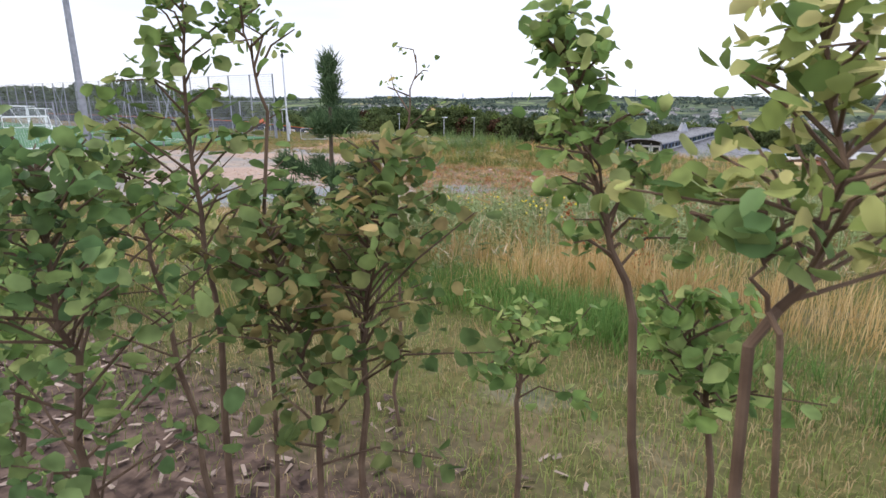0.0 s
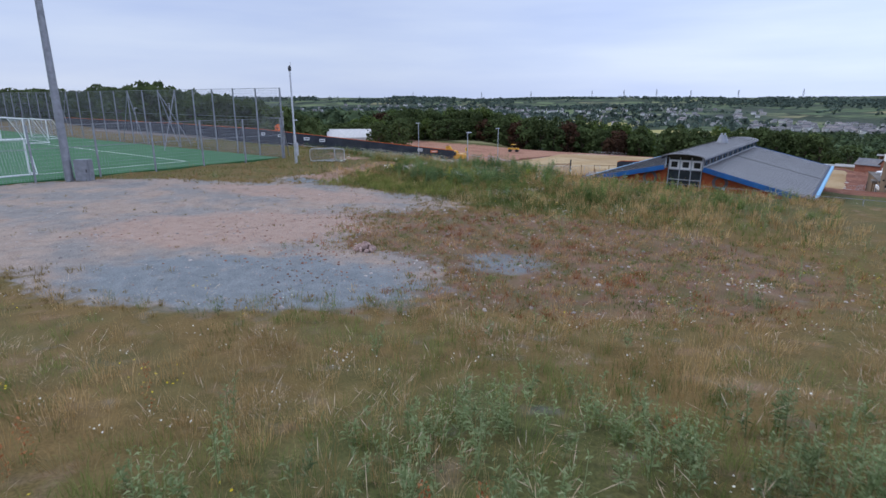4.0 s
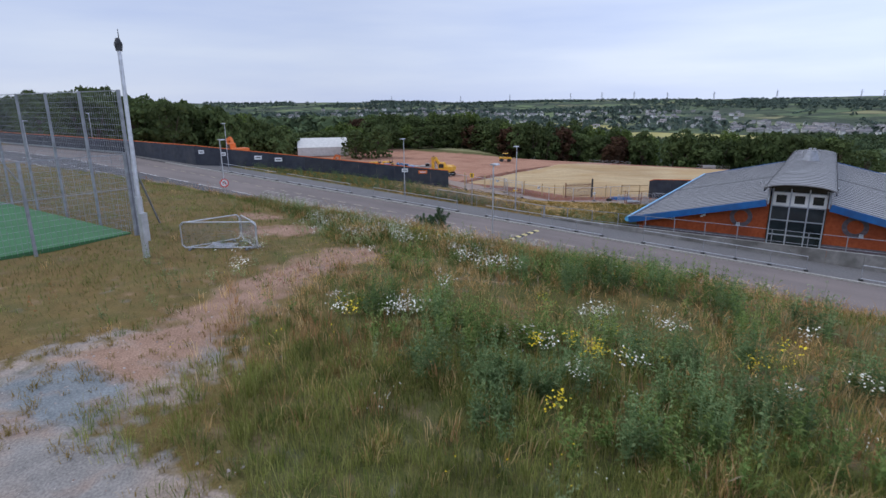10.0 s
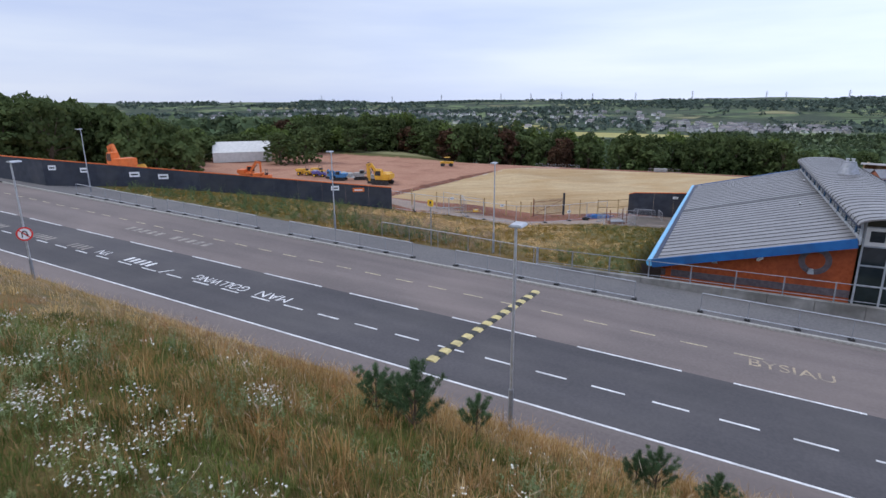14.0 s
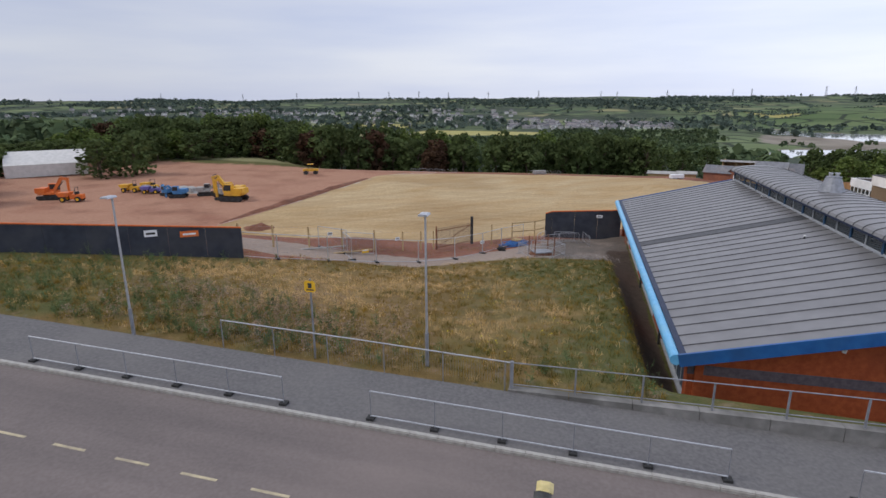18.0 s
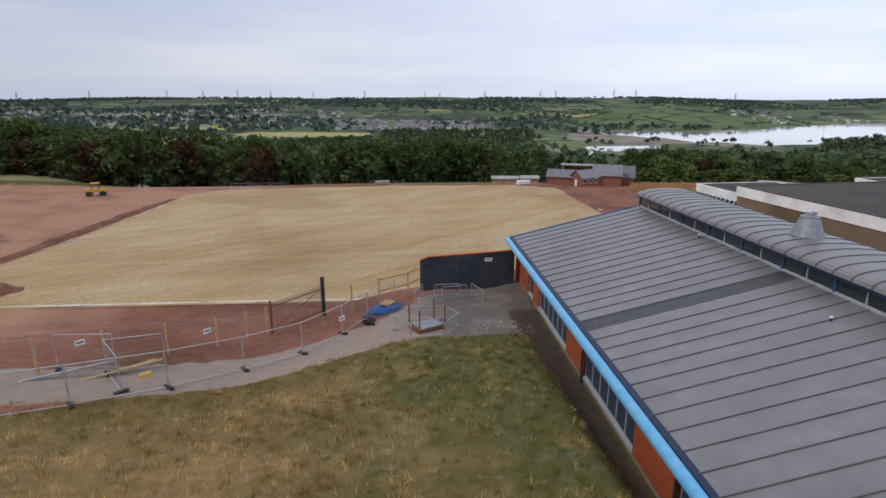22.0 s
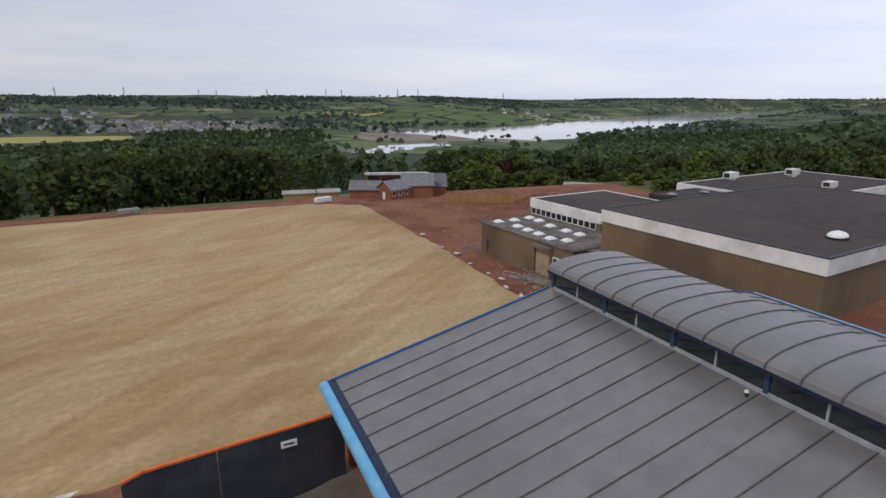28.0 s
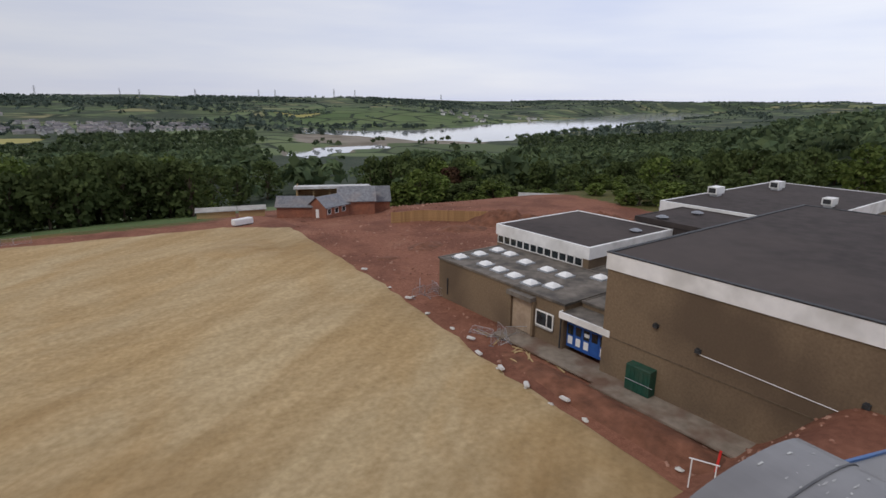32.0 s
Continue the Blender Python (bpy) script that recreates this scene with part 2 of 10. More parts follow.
def streaks(m, turn, along, across, dark, light, soft=0.2, bend=0.0):
    """Uneven drawn-out bands, long in one direction, as a blade or a roller leaves them."""
    n, l = m.node_tree.nodes, m.node_tree.links
    bsdf = n["Principled BSDF"]
    col = bsdf.inputs["Base Color"].links[0].from_socket
    tc, mp, no, mr, mx = n.new("ShaderNodeTexCoord"), n.new("ShaderNodeMapping"), n.new("ShaderNodeTexNoise"), n.new("ShaderNodeMapRange"), n.new("ShaderNodeMix")
    mp.vector_type = "TEXTURE"
    mp.inputs["Rotation"].default_value, mp.inputs["Scale"].default_value = (0, 0, turn), (1 / along, 1 / across, 1)
    no.inputs["Scale"].default_value, no.inputs["Detail"].default_value, no.inputs["Distortion"].default_value = 1.0, 4.0, bend
    mr.inputs["From Min"].default_value, mr.inputs["From Max"].default_value = 0.5 - soft, 0.5 + soft
    mx.data_type, mx.blend_type = "RGBA", "MULTIPLY"
    mx.inputs["Factor"].default_value = 1.0
    to, from_ = n.new("ShaderNodeCombineColor"), mr.outputs["Result"]
    for i, (d, t) in enumerate(zip(dark, light)):
        r = n.new("ShaderNodeMapRange")
        r.inputs["To Min"].default_value, r.inputs["To Max"].default_value = d, t
        l.new(from_, r.inputs["Value"])
        l.new(r.outputs["Result"], to.inputs[i])
    l.new(tc.outputs["Object"], mp.inputs["Vector"])
    l.new(mp.outputs["Vector"], no.inputs["Vector"])
    l.new(no.outputs["Fac"], mr.inputs["Value"])
    l.new(col, mx.inputs["A"])
    l.new(to.outputs["Color"], mx.inputs["B"])
    l.new(mx.outputs["Result"], bsdf.inputs["Base Color"])


streaks(SAND, 0.75, 0.045, 0.1, (0.92, 0.86, 0.76), (1.02, 1.04, 1.06), 0.13, 1.0)
streaks(SAND, 0.72, 0.014, 0.8, (0.9, 0.88, 0.85), (1.04, 1.04, 1.04), 0.14, 0.12)
streaks(SAND, 0.08, 0.01, 0.6, (0.93, 0.92, 0.9), (1.04, 1.04, 1.05), 0.12, 0.1)
streaks(SAND, 0.0, 1.8, 1.8, (0.9, 0.9, 0.89), (1.08, 1.08, 1.08), 0.25)
for m in (ASPHALT, ASPHALT_DARK):
    streaks(m, 0.0, 0.012, 0.5, (0.86, 0.86, 0.87), (1.14, 1.13, 1.13), 0.15)
    streaks(m, 0.0, 0.3, 0.6, (0.94, 0.94, 0.94), (1.05, 1.04, 1.04), 0.2)
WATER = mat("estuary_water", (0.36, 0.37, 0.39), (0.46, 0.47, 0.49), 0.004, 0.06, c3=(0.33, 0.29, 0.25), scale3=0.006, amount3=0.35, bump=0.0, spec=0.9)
TURF = mat("artificial_turf", (0.035, 0.115, 0.045), (0.055, 0.155, 0.065), 0.6, 0.95, c3=(0.075, 0.16, 0.075), scale3=0.12, bump=0.3, bscale=40)
GREEN_BOX = mat("green_container", (0.012, 0.06, 0.042), (0.02, 0.085, 0.058), 2, 0.5, c3=(0.05, 0.07, 0.05), scale3=1)
BLUE_DOOR = mat("blue_door", (0.02, 0.08, 0.3), (0.03, 0.11, 0.38), 2, 0.45)
BARK = mat("bark", (0.07, 0.05, 0.035), (0.14, 0.105, 0.075), 12, 0.9, bump=0.4, bscale=40)
BARK_RED = mat("sapling_bark", (0.075, 0.045, 0.028), (0.14, 0.092, 0.06), 14, 0.85, bump=0.3, bscale=60)


# ---- building helpers ----
def smooth(a, b, v):
    t = np.clip((np.asarray(v, float) - a) / (b - a), 0, 1)
    return t * t * (3 - 2 * t)


def box(bm, x0, x1, y0, y1, z0, z1, m=None):
    v = [bm.verts.new(p) for p in ((x0, y0, z0), (x1, y0, z0), (x1, y1, z0), (x0, y1, z0), (x0, y0, z1), (x1, y0, z1), (x1, y1, z1), (x0, y1, z1))]
    if m is not None:
        for q in v:
            q.co = m @ q.co
    for f in ((3, 2, 1, 0), (4, 5, 6, 7), (0, 1, 5, 4), (1, 2, 6, 5), (2, 3, 7, 6), (3, 0, 4, 7)):
        bm.faces.new([v[i] for i in f])
    return v


def tube(bm, a, b, r0, r1=None, n=8, caps=True):
    """A round bar from a to b."""
    a, b = Vector(a), Vector(b)
    r1 = r0 if r1 is None else r1
    d = (b - a).normalized()
    u = d.orthogonal().normalized()
    w = d.cross(u)
    rings = []
    for p, r in ((a, r0), (b, r1)):
        rings.append([bm.verts.new(p + (u * math.cos(2 * math.pi * i / n) + w * math.sin(2 * math.pi * i / n)) * r) for i in range(n)])
    for i in range(n):
        bm.faces.new((rings[0][i], rings[0][(i + 1) % n], rings[1][(i + 1) % n], rings[1][i]))
    if caps:
        bm.faces.new(rings[0][::-1])
        bm.faces.new(rings[1])


def limb(bm, pts, radii, n=6):
    """One unbroken tapering round limb through pts."""
    rings = []
    for k, (p, r) in enumerate(zip(pts, radii)):
        d = (Vector(pts[min(k + 1, len(pts) - 1)]) - Vector(pts[max(k - 1, 0)])).normalized()
        u = d.cross(Vector((0.31, 0.95, 0.05))).normalized()
        w = d.cross(u)
        rings.append([bm.verts.new(Vector(p) + (u * math.cos(6.2832 * i / n) + w * math.sin(6.2832 * i / n)) * r) for i in range(n)])
    for a, b in zip(rings[:-1], rings[1:]):
        for i in range(n):
            bm.faces.new((a[i], a[(i + 1) % n], b[(i + 1) % n], b[i]))


def pipe(bm, pts, r, n=8):
    for a, b in zip(pts[:-1], pts[1:]):
        tube(bm, a, b, r, r, n)


def beam(bm, a, b, w, h):
    """A square bar from a to b, w across and h deep."""
    a, b = Vector(a), Vector(b)
    d = b - a
    m = Matrix.Translation(a) @ d.to_track_quat("X", "Z").to_matrix().to_4x4()
    box(bm, 0, d.length, -w / 2, w / 2, -h / 2, h / 2, m)


def prism(bm, outline, a, b, axis="y"):
    """An outline of (u, z) drawn along an axis from a to b."""
    def at(u, z, s):
        return (u, s, z) if axis == "y" else ((s, u, z) if axis == "x" else (u, z, s))
    r0 = [bm.verts.new(at(u, z, a)) for u, z in outline]
    r1 = [bm.verts.new(at(u, z, b)) for u, z in outline]
    n = len(outline)
    for i in range(n):
        bm.faces.new((r0[i], r0[(i + 1) % n], r1[(i + 1) % n], r1[i]))
    bm.faces.new(r0[::-1])
    bm.faces.new(r1)


def mesh_of(name, bm, material, smooth_faces=False):
    bmesh.ops.recalc_face_normals(bm, faces=bm.faces)
    me = bpy.data.meshes.new(name)
    bm.to_mesh(me)
    bm.free()
    if smooth_faces:
        me.shade_smooth()
    me.materials.append(material)
    return me


def thing(name, label, category, x=0.0, y=0.0, z=0.0, rz=0.0, group="", kind=""):
    ob = new(name)
    ob.empty_display_size = 0.3
    ob.matrix_basis = pose(x, y, z, 0, 0, rz)
    return tagged(ob, label, category, group, kind)


def part(name, bm, material, parent=None, label="", world_space=False, shade=False):
    """A bmesh as one mesh object under a thing or a part."""
    me = bm if isinstance(bm, bpy.types.Mesh) else mesh_of(name, bm, material, shade)
    ob = new(name, me)
    if parent is not None:
        ob.parent = parent
        if world_space:
            full, up = Matrix(), parent
            while up is not None:
                full = up.matrix_parent_inverse @ up.matrix_basis @ full
                up = up.parent
            ob.matrix_parent_inverse = full.inverted()
    return tagged(ob, label) if label else ob


def solid(name, bm, material, label="", category="", kind="", group="", shade=False):
    return tagged(part(name, bm, material, shade=shade), label, category, group, kind)


def arrays(name, verts, faces, material, label="", category="", kind="stuff", parent=None):
    """A mesh from plain arrays."""
    me = bpy.data.meshes.new(name)
    verts, faces = np.asarray(verts, np.float32), np.asarray(faces, np.int32)
    me.vertices.add(len(verts))
    me.vertices.foreach_set("co", verts.ravel())
    k = faces.shape[1]
    me.loops.add(faces.size)
    me.loops.foreach_set("vertex_index", faces.ravel())
    me.polygons.add(len(faces))
    me.polygons.foreach_set("loop_start", np.arange(0, faces.size, k, dtype=np.int32))
    me.update(calc_edges=True)
    me.materials.append(material)
    ob = new(name, me)
    if parent is not None:
        ob.parent = parent
    return tagged(ob, label, category, "", kind)


# ---- the lie of the land ----
def road_z(x):
    return -5.75 - 0.043 * (np.clip(x, -75.0, 60.0) + 2.0)


def bound_y(x):
    """The line where the field ends and the site begins."""
    return np.interp(x, [-140, -54.5, -51, -25.6, -22, -14, -6, 4, 40], [38.6, 38.6, 39, 56.4, 61.5, 67.5, 75, 80, 82])


def bound_z(x):
    return np.interp(x, [-140, -54.5, -47, -37.3, -25.6, -14, -4, 30], [-2.9, -3.2, -3.7, -4.9, -6.85, -9.3, -9.6, -9.6])


def far_z(x, y):
    """The valley beyond the site and the hills over the water."""
    r = np.hypot(x, y - 50.0)
    az = np.degrees(np.arctan2(-x, y - 50.0))
    base = np.interp(r, [110, 135, 195, 260, 420, 620, 900, 1150, 1500, 2000, 2700, 3400, 4000, 5200], [-14.6, -16, -25.5, -30, -40, -52, -53, -48, -40, -22, 2, 14, 22, -30])
    left = np.interp(r, [110, 300, 900, 1500, 2200, 3000, 5000], [-14.0, -14, -34, -38, -20, 10, 6])
    base = base + (left - base) * smooth(22, 38, az)
    right = np.interp(r, [110, 200, 320, 480, 800, 1400, 2600, 4000, 4900, 5700], [-14.6, -24, -30, -41, -52, -54, -40, -8, 19, 5])
    base = base + (right - base) * smooth(-24, -40, az)
    east = np.interp(r, [110, 200, 320, 480, 800, 1200, 1500, 2600, 4000, 4900, 5700], [-14.6, -14, -13, -13, -20, -40, -50, -40, -8, 17, 5])
    base = base + (east - base) * smooth(-46, -68, az)
    base = base + smooth(400, 1500, r) * (1 - 0.9 * smooth(-12, -20, az) * smooth(3000, 2000, r)) * (7 * np.sin(x / 310.0 + 1.1) * np.sin(y / 270.0) + 4 * np.sin(x / 130.0) * np.sin(y / 150.0 + 0.7))
    return base


WATER_AZ = np.array([-13.5, -16.5, -20.7, -26.3, -28.5, -31.8, -34, -36.2, -37.6, -40.8, -43.2, -45.8, -48.2, -50, -52.5, -56, -59])
WATER_NEAR = np.array([1300, 1230, 1120, 1060, 1005, 990, 925, 960, 1080, 1160, 1340, 1460, 1680, 1900, 2250, 3050, 3950])
WATER_FAR = np.array([1380, 1420, 1350, 1360, 1385, 1480, 1585, 1740, 1865, 2090, 2320, 2680, 3250, 3780, 4100, 4280, 4340])


def water_in(x, y):
    """1 in the estuary, 0 outside."""
    r = np.hypot(x, y - 50.0)
    az = np.degrees(np.arctan2(-x, y - 50.0))
    wob = 14 * np.sin(x / 60.0) + 14 * np.sin(y / 47.0)
    near, far = np.interp(az, WATER_AZ[::-1], WATER_NEAR[::-1]), np.interp(az, WATER_AZ[::-1], WATER_FAR[::-1])
    main = smooth(0, 40, r + wob - near) * smooth(0, 40, far - r - wob) * smooth(-13.5, -15.5, az)
    lo, hi = np.interp(-az, [13, 15.2, 18.3, 20.5, 22.8, 25.6, 27], [715, 690, 625, 735, 785, 850, 880]), np.interp(-az, [13, 16.3, 18.4, 21.7, 25, 27], [716, 771, 820, 838, 886, 885])
    pool = smooth(0, 26, r + 0.5 * wob - lo) * smooth(0, 26, hi - r - 0.5 * wob) * smooth(-12.5, -14.5, az) * smooth(-27, -25.5, az)
    return np.maximum(main, pool)


def height(x, y):
    x, y = np.asarray(x, float), np.asarray(y, float)
    d = (x - 22) * 0.66 - (y + 16) * 0.75
    plateau = 1.85 * smooth(0, 18, d) - 0.06 + 0.05 * np.sin(x * 1.3) * np.sin(y * 1.1)
    rz = road_z(x)
    crest = np.interp(x, [-80, -25, 0, 25, 60], [9.0, 9.5, 7.5, 4.0, 2.0])
    k = np.clip((y - crest) / (19.9 - crest), 0, 1)
    kk = k ** 1.5
    z = plateau + (rz - plateau) * kk
    z = np.where(y > 19.9, rz - 0.05, z)
    by, bz = bound_y(x), bound_z(x)
    f = np.clip((y - 38.0) / (by - 38.0), 0, 1)
    field = rz + 0.08 + (bz - rz - 0.08) * (0.45 * f + 0.55 * f * f * (3 - 2 * f))
    z = np.where(y > 38.0, field, z)
    s = np.clip((y - by - 3.0) / np.maximum(90.0 - by - 3.0, 6.0), 0, 1)
    site = bz + (-14.75 - bz) * (s * s * (3 - 2 * s))
    z = np.where(y > by, site, z)
    # the yard beside the building lies level
    yard = smooth(1.5, 3.5, x) * smooth(31.5, 29.5, x) * smooth(39.5, 43.5, y) * smooth(86, 82, y)
    z = z + (-9.25 - z) * yard
    r = np.hypot(x, y - 50.0)
    out = smooth(170, 188, y + 21 * smooth(29, 35, x) * smooth(56, 48, x)) + smooth(110, 150, np.abs(x))
    out = np.clip(out, 0, 1) * smooth(60, 95, y)
    z = z + (far_z(x, y) - z) * out
    wood = smooth(-110, -170, x) * smooth(-40, 40, y) * smooth(105, 70, y)
    z = z + (1.0 - z) * wood * 0.5
    # low meadows on both shores of the estuary
    az = np.degrees(np.arctan2(-x, y - 50.0))
    near, far = np.interp(az, WATER_AZ[::-1], WATER_NEAR[::-1]), np.interp(az, WATER_AZ[::-1], WATER_FAR[::-1])
    low = smooth(near - 650, near - 250, r) * smooth(far + 520, far + 70, r) * smooth(-14, -18, az) * smooth(-64, -60, az)
    z = z + (np.minimum(z, -57.4) - z) * low
    w = water_in(x, y)
    z = z + (-66.0 - z) * w
    return np.where((w < 0.02) & (r > 500) & (np.abs(az + 35) < 40), np.maximum(z, -57.5), z)


def ground_z(x, y):
    return float(height(x, y))


def axis_of(lo, hi, step, far_lo, far_hi, grow=1.09):
    mid = list(np.arange(lo, hi + step / 2, step))
    up, s = [hi], step
    while up[-1] < far_hi:
        s *= grow
        up.append(up[-1] + min(s, 55))
    dn, s = [lo], step
    while dn[-1] > far_lo:
        s *= grow
        dn.append(dn[-1] - min(s, 90))
    return np.array(dn[:0:-1] + mid + up[1:])


def ground_mat():
    """Earth that shows through: each cover comes in by its own mask, with ragged edges."""
    m = bpy.data.materials.new("ground_cover")
    m.use_nodes = True
    nt = m.node_tree
    n, l = nt.nodes, nt.links
    bsdf = n["Principled BSDF"]
    tc = n.new("ShaderNodeTexCoord")

    def tone(c1, c2, scale, detail=6.0, lo=0.35, hi=0.65):
        no, ra = n.new("ShaderNodeTexNoise"), n.new("ShaderNodeValToRGB")
        no.inputs["Scale"].default_value, no.inputs["Detail"].default_value = scale, detail
        ra.color_ramp.elements[0].position, ra.color_ramp.elements[0].color = lo, (*c1, 1)
        ra.color_ramp.elements[1].position, ra.color_ramp.elements[1].color = hi, (*c2, 1)
        l.new(tc.outputs["Object"], no.inputs["Vector"])
        l.new(no.outputs["Fac"], ra.inputs["Fac"])
        return ra.outputs["Color"]

    def over(under, upper, fac):
        mx = n.new("ShaderNodeMix")
        mx.data_type = "RGBA"
        l.new(fac, mx.inputs["Factor"])
        l.new(under, mx.inputs["A"])
        l.new(upper, mx.inputs["B"])
        return mx.outputs["Result"]

    def mask(name, scale=0.9, ragged=0.55, width=0.12):
        at, no, ma, mr = n.new("ShaderNodeAttribute"), n.new("ShaderNodeTexNoise"), n.new("ShaderNodeMath"), n.new("ShaderNodeMapRange")
        at.attribute_name = name
        no.inputs["Scale"].default_value, no.inputs["Detail"].default_value = scale, 8.0
        l.new(tc.outputs["Object"], no.inputs["Vector"])
        ma.operation = "MULTIPLY_ADD"
        ma.inputs[1].default_value = ragged * 2
        l.new(no.outputs["Fac"], ma.inputs[0])
        l.new(at.outputs["Fac"], ma.inputs[2])
        mr.inputs["From Min"].default_value = 0.5 + ragged - width
        mr.inputs["From Max"].default_value = 0.5 + ragged + width
        l.new(ma.outputs["Value"], mr.inputs["Value"])
        return mr.outputs["Result"]

    def fine(c1, c2):
        """Two scales of grain at once."""
        return over(tone(c1, c2, 2.2, 12.0, 0.34, 0.66), tone([v * 0.6 for v in c1], [min(v * 1.4, 0.8) for v in c2], 30.0, 3.0, 0.3, 0.7), half)

    val = n.new("ShaderNodeValue")
    val.outputs[0].default_value = 0.5
    half = val.outputs[0]
    # the green tone is darkened to stand for shadow between dense plants
    grass = over(fine((0.1, 0.068, 0.024), (0.18, 0.122, 0.046)), fine((0.055, 0.066, 0.019), (0.11, 0.104, 0.038)), mask("green", 0.6, 0.6, 0.25))
    grass = over(grass, fine((0.16, 0.102, 0.036), (0.27, 0.182, 0.075)), mask("gold", 0.5, 0.9, 0.4))
    # distant fields in their hedges
    vo, ve = n.new("ShaderNodeTexVoronoi"), n.new("ShaderNodeTexVoronoi")
    for v in (vo, ve):
        v.inputs["Scale"].default_value = 0.0088
        v.inputs["Randomness"].default_value = 0.9
        l.new(tc.outputs["Object"], v.inputs["Vector"])
    ve.feature = "DISTANCE_TO_EDGE"
    fr = n.new("ShaderNodeValToRGB")
    fr.color_ramp.interpolation = "CONSTANT"
    e = fr.color_ramp.elements
    e[0].color, e[1].color = (0.085, 0.115, 0.055, 1), (0.22, 0.21, 0.105, 1)
    e[1].position = 0.9
    for p, c in ((0.2, (0.125, 0.165, 0.075)), (0.38, (0.09, 0.13, 0.062)), (0.55, (0.17, 0.19, 0.095)), (0.7, (0.06, 0.085, 0.048)), (0.82, (0.14, 0.18, 0.08))):
        e.new(p).color = (*c, 1)
    sep = n.new("ShaderNodeSeparateColor")
    l.new(vo.outputs["Color"], sep.inputs["Color"])
    l.new(sep.outputs["Red"], fr.inputs["Fac"])
    hr = n.new("ShaderNodeValToRGB")
    hr.color_ramp.elements[0].position, hr.color_ramp.elements[0].color = 0.03, (1, 1, 1, 1)
    hr.color_ramp.elements[1].position, hr.color_ramp.elements[1].color = 0.06, (0, 0, 0, 1)
    l.new(ve.outputs["Distance"], hr.inputs["Fac"])
    fields = over(fr.outputs["Color"], tone((0.014, 0.025, 0.014), (0.03, 0.045, 0.022), 0.05), hr.outputs["Color"])
    fields = over(fields, over(tone((0.075, 0.12, 0.045), (0.125, 0.165, 0.068), 0.006), tone((0.016, 0.028, 0.016), (0.03, 0.045, 0.024), 0.05), hr.outputs["Color"]), mask("pasture", 0.01, 0.1, 0.06))
    fields = over(fields, tone((0.03, 0.046, 0.03), (0.052, 0.07, 0.044), 0.08), mask("wood", 0.006, 0.5, 0.06))
    fields = over(fields, tone((0.3, 0.27, 0.09), (0.36, 0.33, 0.13), 0.05), mask("hay", 0.05, 0.06, 0.04))
    fields = over(fields, tone((0.065, 0.105, 0.036), (0.095, 0.14, 0.052), 0.3), mask("lush", 0.15, 0.1, 0.06))
    fields = over(fields, tone((0.16, 0.14, 0.11), (0.26, 0.23, 0.19), 0.02), mask("mud", 0.03, 0.3, 0.1))
    col = over(grass, fields, mask("far", 0.02, 0.05, 0.1))
    col = over(col, over(fine((0.125, 0.075, 0.048), (0.215, 0.138, 0.092)), fine((0.075, 0.062, 0.026), (0.135, 0.108, 0.048)), tone((0, 0, 0), (1, 1, 1), 1.1, 9.0, 0.4, 0.62)), mask("stony", 1.6, 0.5, 0.2))
    col = over(col, over(fine((0.165, 0.155, 0.145), (0.265, 0.245, 0.225)), fine((0.235, 0.18, 0.145), (0.345, 0.28, 0.23)), tone((0, 0, 0), (1, 1, 1), 0.42, 9.0, 0.42, 0.58)), mask("gravel", 2.4, 0.6, 0.12))
    col = over(col, fine((0.26, 0.178, 0.138), (0.375, 0.28, 0.225)), mask("pink", 0.8, 0.7, 0.3))
    col = over(col, fine((0.215, 0.13, 0.09), (0.335, 0.22, 0.16)), mask("earth", 1.7, 0.95, 0.35))
    col = over(col, fine((0.125, 0.14, 0.148), (0.22, 0.235, 0.24)), mask("slate", 1.5, 0.8, 0.3))
    col = over(col, over(over(fine((0.165, 0.068, 0.042), (0.275, 0.125, 0.082)), fine((0.105, 0.042, 0.028), (0.2, 0.088, 0.058)), tone((0, 0, 0), (1, 1, 1), 0.16, 8.0, 0.45, 0.62)), fine((0.28, 0.145, 0.092), (0.39, 0.22, 0.148)), mask("dusty", 0.12, 0.7, 0.25)), mask("red", 0.4, 0.4, 0.12))
    col = over(col, over(over(fine((0.105, 0.088, 0.076), (0.16, 0.138, 0.12)), fine((0.235, 0.18, 0.145), (0.32, 0.255, 0.21)), mask("lane", 0.3, 0.6, 0.2)), fine((0.05, 0.036, 0.028), (0.095, 0.07, 0.055)), mask("strip", 0.5, 0.2, 0.1)), mask("paved", 0.9, 0.3, 0.08))
    col = over(col, tone((0.045, 0.03, 0.025), (0.14, 0.095, 0.075), 14.0, 6.0), mask("mulch", 0.8, 0.3, 0.15))
    l.new(col, bsdf.inputs["Base Color"])
    bsdf.inputs["Roughness"].default_value = 0.95
    bsdf.inputs["Specular IOR Level"].default_value = 0.15
    nb, bp = n.new("ShaderNodeTexNoise"), n.new("ShaderNodeBump")
    nb.inputs["Scale"].default_value, nb.inputs["Detail"].default_value = 14.0, 10.0
    bp.inputs["Strength"].default_value, bp.inputs["Distance"].default_value = 0.6, 0.025
    l.new(tc.outputs["Object"], nb.inputs["Vector"])
    l.new(nb.outputs["Fac"], bp.inputs["Height"])
    l.new(bp.outputs["Normal"], bsdf.inputs["Normal"])
    return m


def blob(x, y, cx, cy, rx, ry, turn=0.0, edge=0.35):
    """A soft oval mask."""
    c, s = math.cos(radians(turn)), math.sin(radians(turn))
    u, v = ((x - cx) * c + (y - cy) * s) / rx, (-(x - cx) * s + (y - cy) * c) / ry
    return smooth(1 + edge, 1 - edge, np.hypot(u, v))


